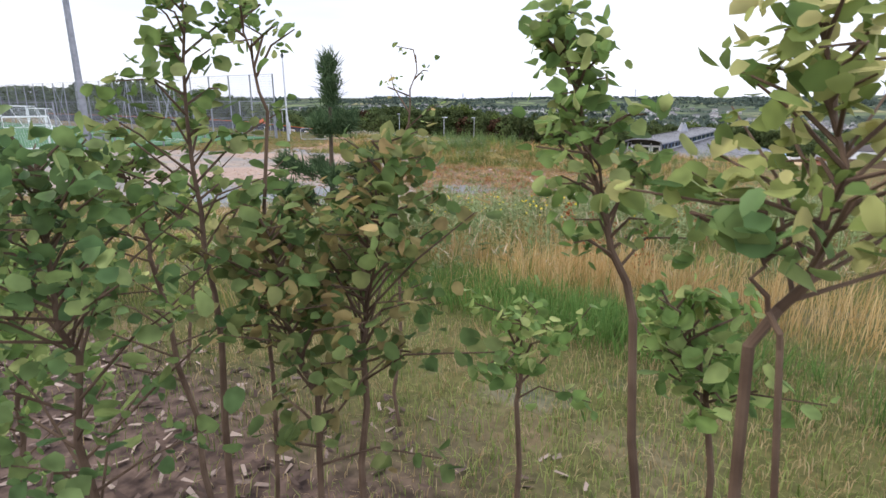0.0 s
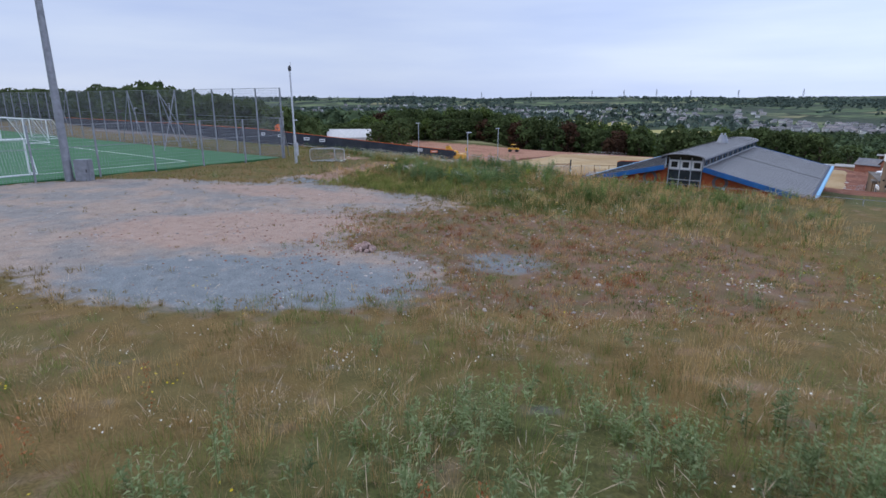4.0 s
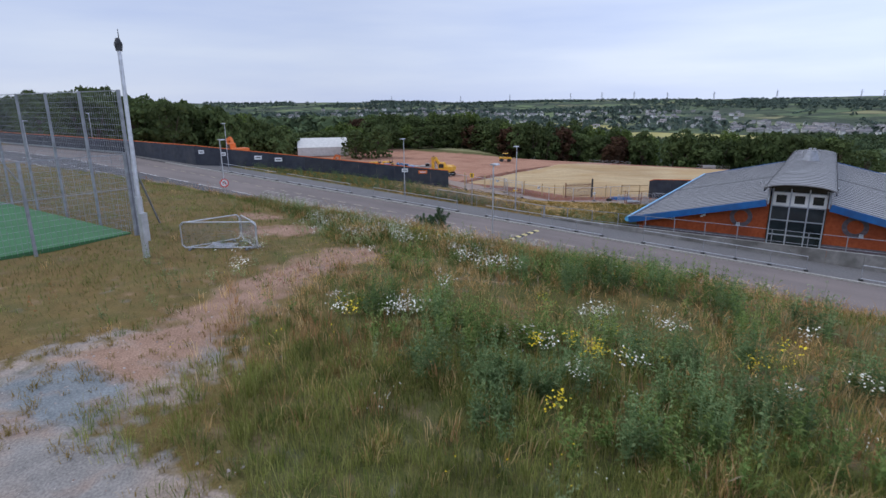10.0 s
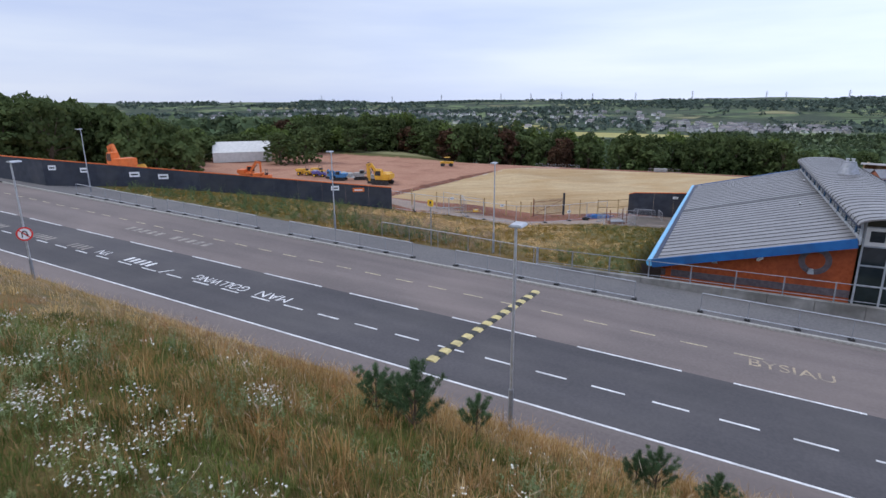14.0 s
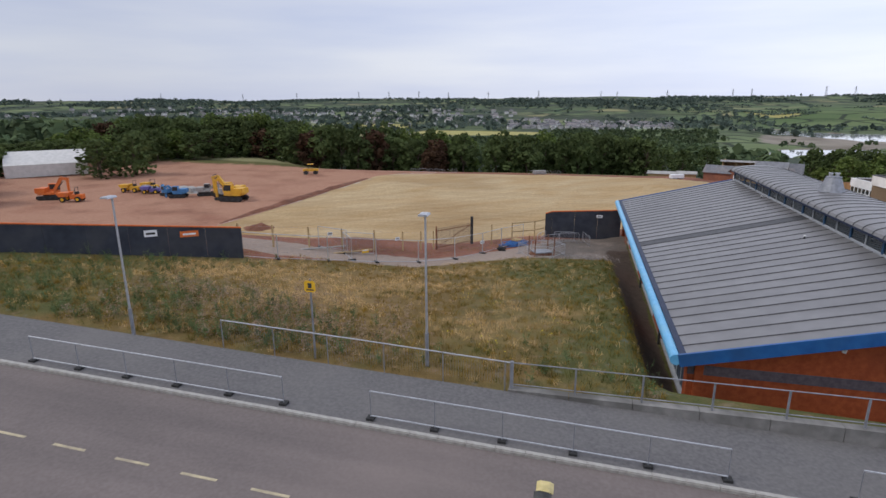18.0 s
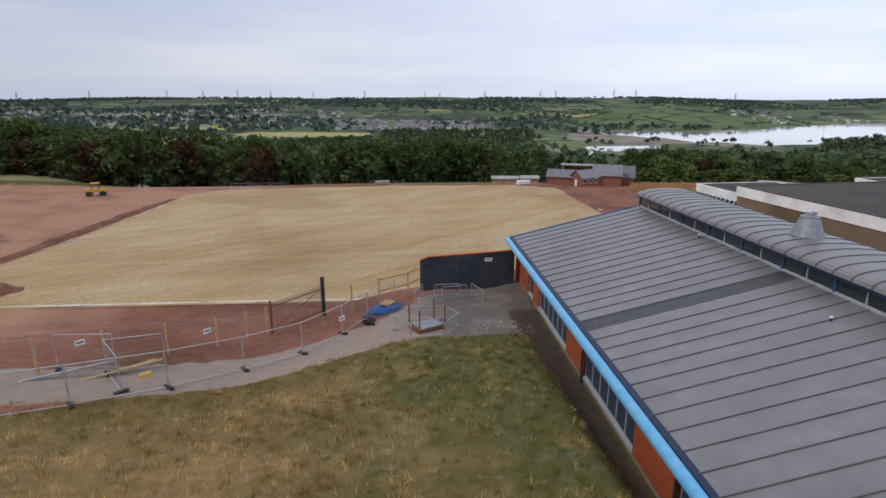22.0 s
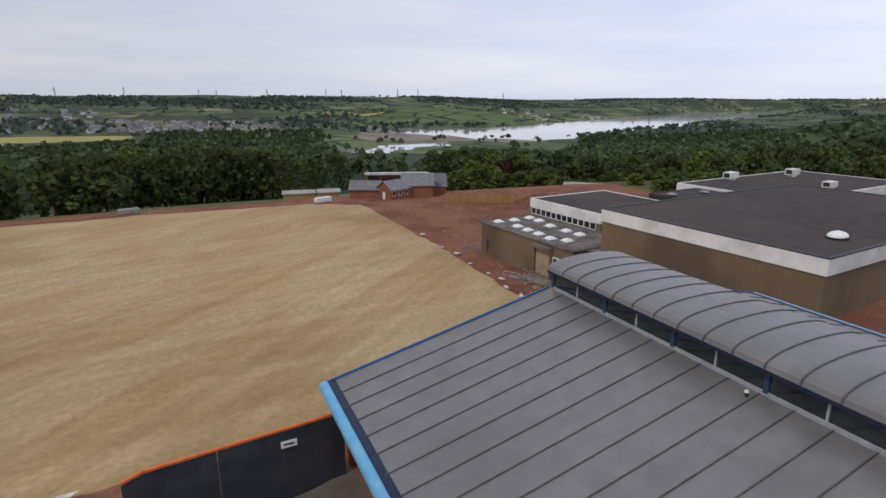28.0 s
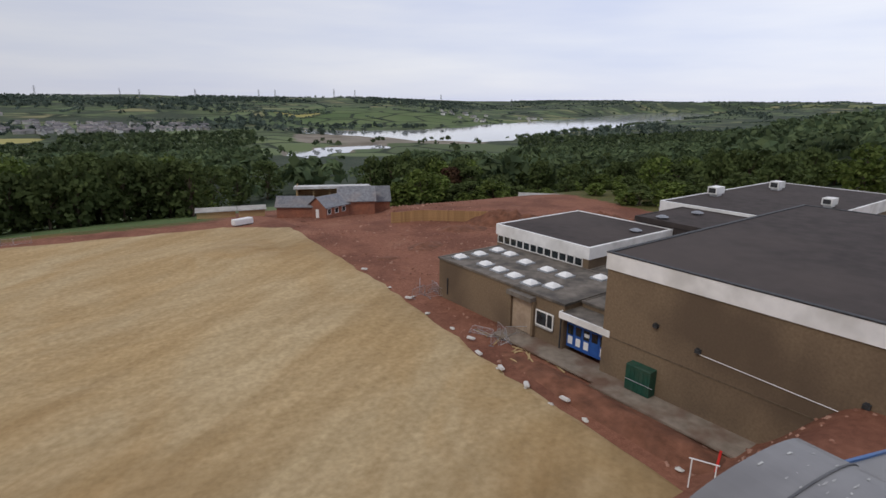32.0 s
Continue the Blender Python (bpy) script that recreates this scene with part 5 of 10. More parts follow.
# fittings on the building
b = bmesh.new()
tube(b, (9.6, Y0 + 0.75, -4.75), (9.6, Y0 + 0.45, -4.8), 0.03, n=8)
cam_arm = cpart("camera_bracket", b, SIGN_WHITE, label="white wall bracket")
b = bmesh.new()
beam(b, (9.6, Y0 + 0.62, -4.82), (9.35, Y0 + 0.2, -4.9), 0.14, 0.14)
cpart("security_camera", b, SIGN_WHITE, cam_arm, "white security camera")
for x in (7.0, 12.2, 20.6, 25.6):
    b = bmesh.new()
    prism(b, [(x - 0.16, -5.5), (x + 0.16, -5.5), (x + 0.12, -5.2), (x - 0.12, -5.2)], Y0 + 0.52, Y0 + 0.75)
    cpart("wall_light", b, FRAME_GREY, label="grey bulkhead wall light")
for x, y in ((13.72, 69.46), (12.4, 56.2), (18.9, 52.3)):
    b = bmesh.new()
    tube(b, (x, y, slope_z(x) - 0.02), (x, y, slope_z(x) + 0.16), 0.045, n=10)
    stub = cpart("vent_pipe", b, DARK_STEEL)
    b = bmesh.new()
    tube(b, (x, y, slope_z(x) + 0.15), (x, y, slope_z(x) + 0.22), 0.075, 0.05, 12)
    cpart("vent_cap", b, SIGN_WHITE, stub, "white mushroom vent cap")
dr = np.random.default_rng(77)
dv, df = [], []
for k in range(80):
    u = dr.normal(0.25, 0.35)
    if abs(u) > 0.85:
        continue
    y0 = 79.8 - abs(dr.normal(0, 4.0)) if k < 50 else dr.uniform(44, 79)
    x0 = XC + u * HALF
    zz = lambda x: VZ + RISE * max(0.0, 1 - ((x - XC) / HALF) ** 2) ** 0.4 + 0.012
    L, W = dr.uniform(0.02, 0.16), dr.uniform(0.012, 0.035)
    o = len(dv)
    for j in range(7):
        a = j * 2 * math.pi / 7
        x, y = x0 + L * math.cos(a) * dr.uniform(0.5, 1.2), y0 + W * math.sin(a) * dr.uniform(0.5, 1.2)
        dv.append((x, y, zz(x)))
    df += [(o, o + j, o + j + 1) for j in range(1, 6)]
arrays("dried_splash", dv, df, mat("dried_white_splash", (0.36, 0.36, 0.35), (0.56, 0.56, 0.54), 8, 0.9), "", "", "stuff", vault)


# ---- the building site: sand pad, hoardings, fences ----
bm = bmesh.new()
outline = [(-58.5, 90.2), (-30, 90.6), (0, 90.4), (30.2, 88.5), (30.0, 107), (31.0, 128), (30.8, 150), (30.6, 164.5), (21, 169.6), (-10, 170.6), (-38, 168.5), (-50, 164), (-53.5, 157), (-55.5, 118)]
cxp, cyp = -13.0, 128.0
rings = []
for k in (1.0, 0.985, 0.94, 0.88, 0.82, 0.76, 0.7, 0.64, 0.58, 0.5, 0.42, 0.34, 0.26, 0.18, 0.1):
    ring = []
    for i in range(len(outline)):
        (xa, ya), (xb, yb) = outline[i], outline[(i + 1) % len(outline)]
        for s in range(10):
            x, y = xa + (xb - xa) * s / 10, ya + (yb - ya) * s / 10
            x, y = cxp + (x - cxp) * k, cyp + (y - cyp) * k
            w = 0.25 * noise.noise((x * 0.11, y * 0.11, 3.0)) + 0.12 * noise.noise((x * 0.3, y * 0.3, 9.0)) if k < 0.99 else 0.0
            if k > 0.9:
                x, y = x + 0.5 * noise.noise((x * 0.5, y * 0.5, 0)), y + 0.5 * noise.noise((x * 0.5, y * 0.5, 7))
            heap = 1.0 * math.exp(-((x + 42) ** 2 + (y - 140) ** 2) / 60) + 1.1 * math.exp(-((x - 18) ** 2 + (y - 150) ** 2) / 26)
            ring.append(bm.verts.new((x, y, -14.75 if k == 1.0 else -14.5 + w + heap * (k < 0.99))))
    rings.append(ring)
n = len(rings[0])
for a, c in zip(rings[:-1], rings[1:]):
    for i in range(n):
        bm.faces.new((a[i], a[(i + 1) % n], c[(i + 1) % n], c[i]))
bm.faces.new(rings[-1])


pad = solid("sand_pad", bm, SAND, "wide levelled pad of pale sand with roller marks", "sand", "structure", shade=True)
CLOTH = mat("white_geotextile", (0.55, 0.53, 0.5), (0.7, 0.68, 0.66), 3, 0.85, c3=(0.35, 0.25, 0.18), scale3=0.6, amount3=0.8)
for pts in (((-57.5, 91.0), (-54.8, 118), (-52.5, 150), (-49, 163), (-38, 168)), ((-58, 90.0), (-44, 90.3), (-20, 90.3), (-7, 90.1))):
    bm = bmesh.new()
    path = []
    for (xa, ya), (xb, yb) in zip(pts[:-1], pts[1:]):
        for s in range(12):
            path.append((xa + (xb - xa) * s / 12, ya + (yb - ya) * s / 12))
    prev = None
    for i, (x, y) in enumerate(path):
        w = 0.3 * max(0.0, 0.4 + noise.noise((x * 0.3, y * 0.3, 5)) * 1.6) + 0.03
        cur = (bm.verts.new((x - w * 0.7, y - w * 0.7, -14.4)), bm.verts.new((x + w * 0.7, y + w * 0.7, -14.37)))
        if prev:
            bm.faces.new((prev[0], prev[1], cur[1], cur[0]))
        prev = cur
    solid("geotextile_edge", bm, CLOTH, "torn white ground fabric along the sand edge", "fabric", "structure")

EARTH = mat("red_earth", (0.13, 0.055, 0.032), (0.24, 0.105, 0.065), 1.2, 0.95, c3=(0.09, 0.045, 0.03), scale3=0.4, bump=0.6, bscale=4)


def mound(name, x, y, rx, ry, h, label, material=EARTH, n=20, turn=0.0, z=None):
    b = bmesh.new()
    rows = []
    for i in range(n + 1):
        row = []
        for j in range(n + 1):
            u, v = 2 * i / n - 1, 2 * j / n - 1
            d = min(1.0, math.hypot(u, v))
            px, py = u * rx, v * ry
            hz = h * (1 - d * d) ** 1.2 * (0.75 + 0.5 * noise.noise((px * 0.7 + x, py * 0.7 + y, 2))) - 0.12
            row.append(b.verts.new((px, py, hz)))
        rows.append(row)
    for i in range(n):
        for j in range(n):
            b.faces.new((rows[i][j], rows[i + 1][j], rows[i + 1][j + 1], rows[i][j + 1]))
    ob = solid(name, b, material, label, "earth mound")
    ob.matrix_basis = pose(x, y, ground_z(x, y) if z is None else z, 0, 0, turn)
    return ob


mound("earth_mound", -49.3, 95.3, 3.2, 2.4, 1.3, "small dark red heap of earth at the sand edge", z=-14.6)
mound("earth_mound", -8.3, 89.3, 1.7, 1.1, 0.75, "dark brown spoil heap at the sand edge", turn=10)
mound("earth_mound", -14.6, 89.4, 2.2, 0.9, 0.5, "low dark spoil heap at the sand edge", turn=4)
for ex, ey, er, eh, et in ((44, 143, 4.0, 0.7, 20), (39, 128, 2.6, 0.5, 60), (55, 150, 5.0, 0.9, -20), (58, 138, 4.0, 0.8, 40), (36.5, 140, 2.2, 0.45, 0), (50, 130, 3.0, 0.6, 80)):
    mound("earth_mound", ex, ey, er, er * 0.6, eh, "low tracked heap of red earth on the cleared ground", turn=et)
mound("earth_bank", 64.5, 150.0, 8, 4.2, 3.0, "bank of red spoil before the board fence", turn=-40)
mound("earth_bank", 75.5, 141.5, 14, 4.4, 2.9, "long bank of red spoil below the trees", turn=-46, n=30)
mound("earth_bank", -56.5, 128, 1.6, 34, 0.9, "low ridge of red earth along a trench", turn=-4, n=26)
mound("earth_bank", 33.0, 95, 2.0, 16, 0.9, "rough strip of red earth between sand and hall", turn=3)

# hoarding runs in panels


def hoarding(points, tops, label):
    run = thing("site_hoarding", label, "hoarding", points[0][0], points[0][1], points[0][2])
    for (a, b_, ta, tb) in zip(points[:-1], points[1:], tops[:-1], tops[1:]):
        A, B = Vector(a), Vector(b_)
        n_ = max(1, round((B - A).to_2d().length / 2.44))
        d2 = (B - A).to_2d().normalized()
        nrm = Vector((-d2.y, d2.x))
        for k in range(n_):
            p, q = A.lerp(B, k / n_), A.lerp(B, (k + 0.995) / n_)
            tp, tq = ta + (tb - ta) * k / n_, ta + (tb - ta) * (k + 1) / n_
            bb = bmesh.new()
            vs = []
            for o in (0.03, -0.03):
                for (pt, top) in ((p, tp), (q, tq)):
                    for z in (pt.z - 0.3, top):
                        vs.append(bb.verts.new((pt.x + nrm.x * o, pt.y + nrm.y * o, z)))
            for f in ((0, 2, 3, 1), (4, 5, 7, 6), (0, 1, 5, 4), (2, 6, 7, 3), (1, 3, 7, 5), (0, 4, 6, 2)):
                bb.faces.new([vs[i] for i in f])
            part("panel", bb, HOARD, run, "", True)
            bb = bmesh.new()
            beam(bb, (p.x, p.y, tp + 0.04), (q.x, q.y, tq + 0.04), 0.13, 0.09)
            part("cap_rail", bb, HOARD_CAP, run, "orange top rail", True)
    return run


hoarding([(-25.6, 55.4, -6.8), (-54.5, 35.6, -3.3), (-80, 34.9, -2.9), (-140, 35.5, -2.8)], [-4.42, -0.75, -0.45, -0.4], "long dark grey timber hoarding with orange top rail")
HD = Vector((-28.9, -19.8)).normalized()
for s, w, h, up, m, nm in ((3.6, 0.62, 0.22, 1.9, M_ORANGE, "company_board"), (6.1, 0.42, 0.24, 1.9, SIGN_WHITE, "notice_board"), (23.6, 0.5, 0.26, 1.75, SIGN_WHITE, "notice_board"), (26.4, 0.5, 0.26, 1.75, SIGN_WHITE, "notice_board"), (31.2, 0.36, 0.24, 1.8, SIGN_WHITE, "notice_board"), (34.2, 0.36, 0.24, 1.8, SIGN_WHITE, "notice_board")):
    px, py = -25.6 + HD.x * s, 55.4 + HD.y * s
    zz = -6.8 + (3.5 * s / 35.0) + up
    nb = thing(nm, "small white notice board fixed to the hoarding" if m is SIGN_WHITE else "small orange company board fixed to the hoarding", "sign", px + 0.05 * HD.y * -1 + 0.0, py, zz, math.degrees(math.atan2(HD.y, HD.x)), "boards on the hoarding")
    b = bmesh.new()
    box(b, -w, w, 0.04, 0.06, -h, h)
    part("plate", b, m, nb)
    b = bmesh.new()
    box(b, -w * 0.7, w * 0.7, 0.063, 0.066, -h * 0.35, h * 0.25)
    part("lettering_bar", b, INK if m is SIGN_WHITE else SIGN_WHITE, nb)

hoarding([(-4.2, 78.75, -9.7), (-3.5, 78.78, -9.7), (3.6, 79.05, -9.6)], [-7.02, -6.78, -6.42], "short dark hoarding closing the yard beside the building")
nb = thing("notice_board", "small white notice board fixed to the hoarding", "sign", 1.4, 78.9, -7.1, 2, "boards on the hoarding")
b = bmesh.new()
box(b, -0.3, 0.3, -0.06, -0.03, -0.14, 0.14)
part("plate", b, SIGN_WHITE, nb)
b = bmesh.new()
box(b, -0.2, 0.2, -0.066, -0.063, -0.04, 0.04)
part("lettering_bar", b, INK, nb)

# mesh site fencing on feet


def mesh_panel(a, b_, h=2.0, name="mesh_fence_panel", label="galvanised mesh fence panel on a rubber foot"):
    A, B = Vector(a), Vector(b_)
    L = (B - A).to_2d().length
    ang = math.degrees(math.atan2(B.y - A.y, B.x - A.x))
    t = thing(name, label, "fence panel", A.x, A.y, A.z, ang, "mesh fence panels of the site")
    dz = B.z - A.z
    b1 = bmesh.new()
    pipe(b1, [(0, 0, 0.08), (0, 0, h), (L, 0, h + dz), (L, 0, 0.08 + dz), (0, 0, 0.12)], 0.026)
    part("tube_frame", b1, GALV, t)
    b2 = bmesh.new()
    for k in range(1, int(L / 0.12)):
        x = k * 0.12
        tube(b2, (x, 0, 0.12 + dz * x / L), (x, 0, h + dz * x / L), 0.0028, n=3, caps=False)
    for k in range(1, 7):
        z = h * k / 7
        tube(b2, (0, 0, z), (L, 0, z + dz), 0.0028, n=3, caps=False)
    part("wire_mesh", b2, GALV_DULL, t)["kind"] = "stuff"
    b3 = bmesh.new()
    v = box(b3, -0.11, 0.11, -0.33, 0.33, 0, 0.13)
    bmesh.ops.bevel(b3, geom=b3.edges[:], offset=0.02, segments=1, affect="EDGES")
    part("foot", b3, RUBBER, t)
    return t


FEET = [(-27.2, 54.9), (-23.4, 56.6), (-20.2, 58.7), (-17.1, 61.3), (-14.3, 64.3), (-11.5, 66.4), (-9.5, 69.6), (-8.1, 72.6), (-6.2, 75.4)]
for (xa, ya), (xb, yb) in zip(FEET[:-1], FEET[1:]):
    mesh_panel((xa, ya, ground_z(xa, ya)), (xb - 0.03, yb, ground_z(xb, yb)))
for xa, ya, xb, yb in ((-20.4, 62.2, -18.3, 63.9), (-18.9, 60.4, -20.4, 62.2), (-22.6, 62.0, -20.4, 63.0)):
    mesh_panel((xa, ya, ground_z(xa, ya)), (xb, yb, ground_z(xb, yb)), 1.9, label="leaning galvanised mesh fence panel inside the site")
yel = thing("yellow_notice", "small yellow and white notice tied to the mesh fence", "sign", -17.8, 60.6, ground_z(-17.8, 60.6) + 1.0, 40)
b = bmesh.new()
box(b, -0.3, 0.3, -0.06, -0.045, -0.16, 0.16)
part("plate", b, SIGN_YELLOW, yel)
b = bmesh.new()
box(b, -0.25, 0.25, -0.066, -0.062, 0.02, 0.12)
part("lettering_bar", b, SIGN_WHITE, yel)
for x, y in ((-9.55, 69.5), (-17.0, 66.6), (-22.0, 63.0)):
    wn_ = thing("white_notice", "small white notice hung on the fence", "sign", x, y, ground_z(x, y) + 1.15, 45)
    b = bmesh.new()
    box(b, -0.22, 0.22, -0.07, -0.05, -0.15, 0.15)
    part("plate", b, SIGN_WHITE, wn_)
    b = bmesh.new()
    box(b, -0.16, 0.16, -0.076, -0.072, -0.03, 0.05)
    part("lettering_bar", b, INK, wn_)

# timber posts, gate and post-and-rail
tf = thing("timber_fence", "raw timber post fence along the lane", "fence", -16, 66, -9)
POSTS = [(-27.6, 57.9), (-25.4, 59.4), (-23.2, 61.4), (-21.0, 63.3), (-18.7, 65.2), (-16.6, 67.0), (-15.3, 68.6), (-14.35, 69.75), (-9.3, 74.0), (-7.4, 75.6), (-5.2, 77.3)]
for i, (x, y) in enumerate(POSTS):
    b = bmesh.new()
    z = ground_z(x, y)
    box(b, x - 0.06, x + 0.06, y - 0.06, y + 0.06, z - 0.3, z + (2.05 if i > 7 else 1.85))
    part("post", b, TIMBER, tf, "", True)
for (xa, ya), (xb, yb) in zip(POSTS[8:], POSTS[9:] + [(-4.25, 78.7)]):
    if xa < -9:
        continue
    za, zb = ground_z(xa, ya), ground_z(xb, yb)
    for h in (1.95, 1.05):
        b = bmesh.new()
        beam(b, (xa, ya - 0.08, za + h), (xb, yb - 0.08, zb + h), 0.05, 0.1)
        part("rail", b, TIMBER, tf, "", True)
for (xa, ya), (xb, yb) in zip(POSTS[:-1], POSTS[1:]):
    if xb > -14:
        continue
    for h in (0.5, 1.1, 1.7):
        b = bmesh.new()
        tube(b, (xa, ya, ground_z(xa, ya) + h), (xb, yb, ground_z(xb, yb) + h), 0.006, n=4, caps=False)
        part("wire", b, GALV_DULL, tf, "", True)
gate = thing("palisade_gate", "rusty steel barred gate with a heavy black post", "gate", -14.1, 69.9, ground_z(-14, 70), math.degrees(math.atan2(3.4, 2.8)))
GL = math.hypot(2.8, 3.4)
b = bmesh.new()
box(b, GL - 0.02, GL + 0.18, -0.1, 0.1, -0.4, 2.75)
part("gate_post", b, DARK_STEEL, gate, "heavy black gate post")
b = bmesh.new()
box(b, -0.05, 0.05, -0.05, 0.05, -0.4, 2.35)
part("hinge_post", b, RUST, gate)
for h in (0.25, 1.9):
    b = bmesh.new()
    beam(b, (0.05, 0, h), (GL - 0.02, 0, h), 0.04, 0.06)
    part("gate_rail", b, RUST, gate)
bar_me = None
for k in range(26):
    if bar_me is None:
        b = bmesh.new()
        box(b, -0.018, 0.018, -0.018, 0.018, 0.1, 2.15)
        bar_me = mesh_of("bar", b, mat("gate_bar_steel", (0.17, 0.115, 0.085), (0.27, 0.2, 0.155), 5, 0.75, 0.1))
    ob = part("bar", bar_me, None, gate)
    ob.location = (0.15 + k * 0.164, 0.03, 0)
b = bmesh.new()
beam(b, (0.1, 0.04, 0.3), (GL - 0.1, 0.04, 1.9), 0.03, 0.05)
part("gate_brace", b, RUST, gate)

# crowd barriers
cb_parts = None


def crowd_barrier(x, y, ang, lean=0.0, label="galvanised crowd control barrier on flat feet", L=2.1):
    global cb_parts
    t = thing("crowd_barrier", label, "barrier", x, y, ground_z(x, y) + 0.02, ang, "crowd barriers")
    if lean:
        t.matrix_basis = t.matrix_basis @ pose(0, 0, 0.03, lean, 0, 0)
    if cb_parts is None:
        b1 = bmesh.new()
        pipe(b1, [(-L / 2, 0, 0.1), (-L / 2, 0, 0.95), (-L / 2 + 0.12, 0, 1.07), (L / 2 - 0.12, 0, 1.07), (L / 2, 0, 0.95), (L / 2, 0, 0.1)], 0.02, 6)
        pipe(b1, [(-L / 2, 0, 0.2), (L / 2, 0, 0.2)], 0.016, 6)
        bars = []
        for k in range(1, 16):
            b2 = bmesh.new()
            tube(b2, (-L / 2 + L * k / 16, 0, 0.2), (-L / 2 + L * k / 16, 0, 1.06), 0.006, n=4, caps=False)
            bars.append(("bar", mesh_of("bar", b2, GALV)))
        feet = []
        for s in (-1, 1):
            b3 = bmesh.new()
            box(b3, s * (L / 2 - 0.2) - 0.02, s * (L / 2 - 0.2) + 0.02, -0.3, 0.3, 0.0, 0.05)
            feet.append(("foot", mesh_of("foot", b3, GALV_DULL)))
        cb_parts = [("frame", mesh_of("frame", b1, GALV))] + bars + feet
    for nm, me in cb_parts:
        part(nm, me, None, t)
    return t


CX, CY = -4.0, 69.7
for k in range(6):
    a = radians(30 + 60 * k)
    crowd_barrier(CX + 1.85 * math.cos(a), CY + 1.85 * math.sin(a), math.degrees(a) + 90)
for x, y, a in ((-3.4, 75.2, 35), (-1.6, 76.4, 15), (0.1, 75.9, -70), (-4.4, 76.3, 70), (-2.1, 77.0, 5)):
    crowd_barrier(x, y, a)
for x, y, a in ((32.6, 124.5, 20), (33.8, 126.4, 60), (34.2, 123.2, -10), (35.0, 125.0, 80), (32.7, 110.6, 30), (34.0, 111.4, 75)):
    crowd_barrier(x, y, a, label="galvanised crowd control barrier standing on red earth")
crowd_barrier(34.6, 109.6, 15, -70, "fallen galvanised crowd control barrier on red earth")
crowd_barrier(33.4, 112.6, 100, -75, "fallen galvanised crowd control barrier on red earth")
for k in range(6):
    crowd_barrier(-46 + 2.3 * k, 170.8 + 0.5 * (k % 2), 5 + 20 * (k % 3), label="galvanised crowd control barrier at the far sand edge")
for k in range(4):
    crowd_barrier(-13 + 2.2 * k, 172.5, 12 * (k % 2), label="galvanised crowd control barrier at the far sand edge")

cage = thing("lift_hatch", "grey steel plate stack between rusty corner posts", "hatch", CX, CY, ground_z(CX, CY), 28)
for k in range(3):
    b = bmesh.new()
    box(b, -0.85 + 0.03 * k, 0.8 + 0.03 * k, -0.62, 0.62, 0.05 + 0.12 * k, 0.15 + 0.12 * k)
    part("plate", b, GALV_DULL if k == 2 else RUST, cage)
for sx in (-1, 1):
    for sy in (-1, 1):
        b = bmesh.new()
        box(b, sx * 0.95 - 0.035, sx * 0.95 + 0.035, sy * 0.7 - 0.035, sy * 0.7 + 0.035, 0, 1.75)
        part("corner_post", b, RUST, cage)
    b = bmesh.new()
    beam(b, (sx * 0.95, -0.7, 0.05), (sx * 0.95, 0.7, 0.05), 0.08, 0.1)
    part("base_rail", b, RUST, cage)

BLUEPIPE = mat("blue_pipe", (0.05, 0.16, 0.42), (0.09, 0.24, 0.52), 3, 0.5)
rng = random.Random(5)
pp = thing("pipe_coil", "tangled heap of blue water pipe on the lane", "pipe coil", -6.9, 74.0, ground_z(-6.9, 74.0), 44)
for k in range(14):
    b = bmesh.new()
    rx, ry, cx_, cy_ = rng.uniform(0.7, 1.5), rng.uniform(0.3, 0.6), rng.uniform(-0.7, 0.7), rng.uniform(-0.25, 0.25)
    pts = [(cx_ + rx * math.cos(a), cy_ + ry * math.sin(a), 0.06 + 0.03 * k + 0.05 * math.sin(3 * a + k)) for a in [i * 2 * math.pi / 14 for i in range(13 if k % 3 else 15)]]
    limb(b, pts, [0.032] * len(pts), 6)
    part("loop", b, BLUEPIPE, pp)
pal = thing("wooden_pallet", "small broken wooden pallet lying on the pipe heap", "pallet", -6.7, 74.3, ground_z(-6.9, 74.0) + 0.5, 60)
for k in range(5):
    b = bmesh.new()
    box(b, -0.45, 0.45, -0.4 + k * 0.18, -0.28 + k * 0.18, 0.1, 0.125)
    part("slat", b, TIMBER, pal)
for k in range(3):
    b = bmesh.new()
    box(b, -0.45 + k * 0.4, -0.37 + k * 0.4, -0.4, 0.44, 0, 0.1)
    part("bearer", b, TIMBER, pal)
for k in range(7):
    rf = thing("fence_foot", "black rubber fence foot lying in a pile", "fence foot", -7.9 + 0.2 * rng.uniform(-1, 1), 71.4 + 0.3 * rng.uniform(-1, 1), ground_z(-7.9, 71.4) + 0.02 + 0.12 * (k // 3), rng.uniform(0, 180), "spare fence feet")
    b = bmesh.new()
    box(b, -0.33, 0.33, -0.11, 0.11, 0, 0.12)
    bmesh.ops.bevel(b, geom=b.edges[:], offset=0.02, segments=1, affect="EDGES")
    part("block", b, RUBBER, rf)
for k, (x, y, a, L) in enumerate(((-20.5, 61.9, 35, 5.5), (-22.8, 61.0, 30, 6.0), (-20.0, 62.5, 42, 3.5))):
    pl = thing("timber_plank", "long pale timber lying beside the lane", "timber", x, y, ground_z(x, y) + 0.05 + 0.02 * k, a, "loose timbers")
    b = bmesh.new()
    box(b, -L / 2, L / 2, -0.08, 0.08, 0, 0.09)
    part("length", b, CONCRETE if k == 1 else TIMBER, pl)


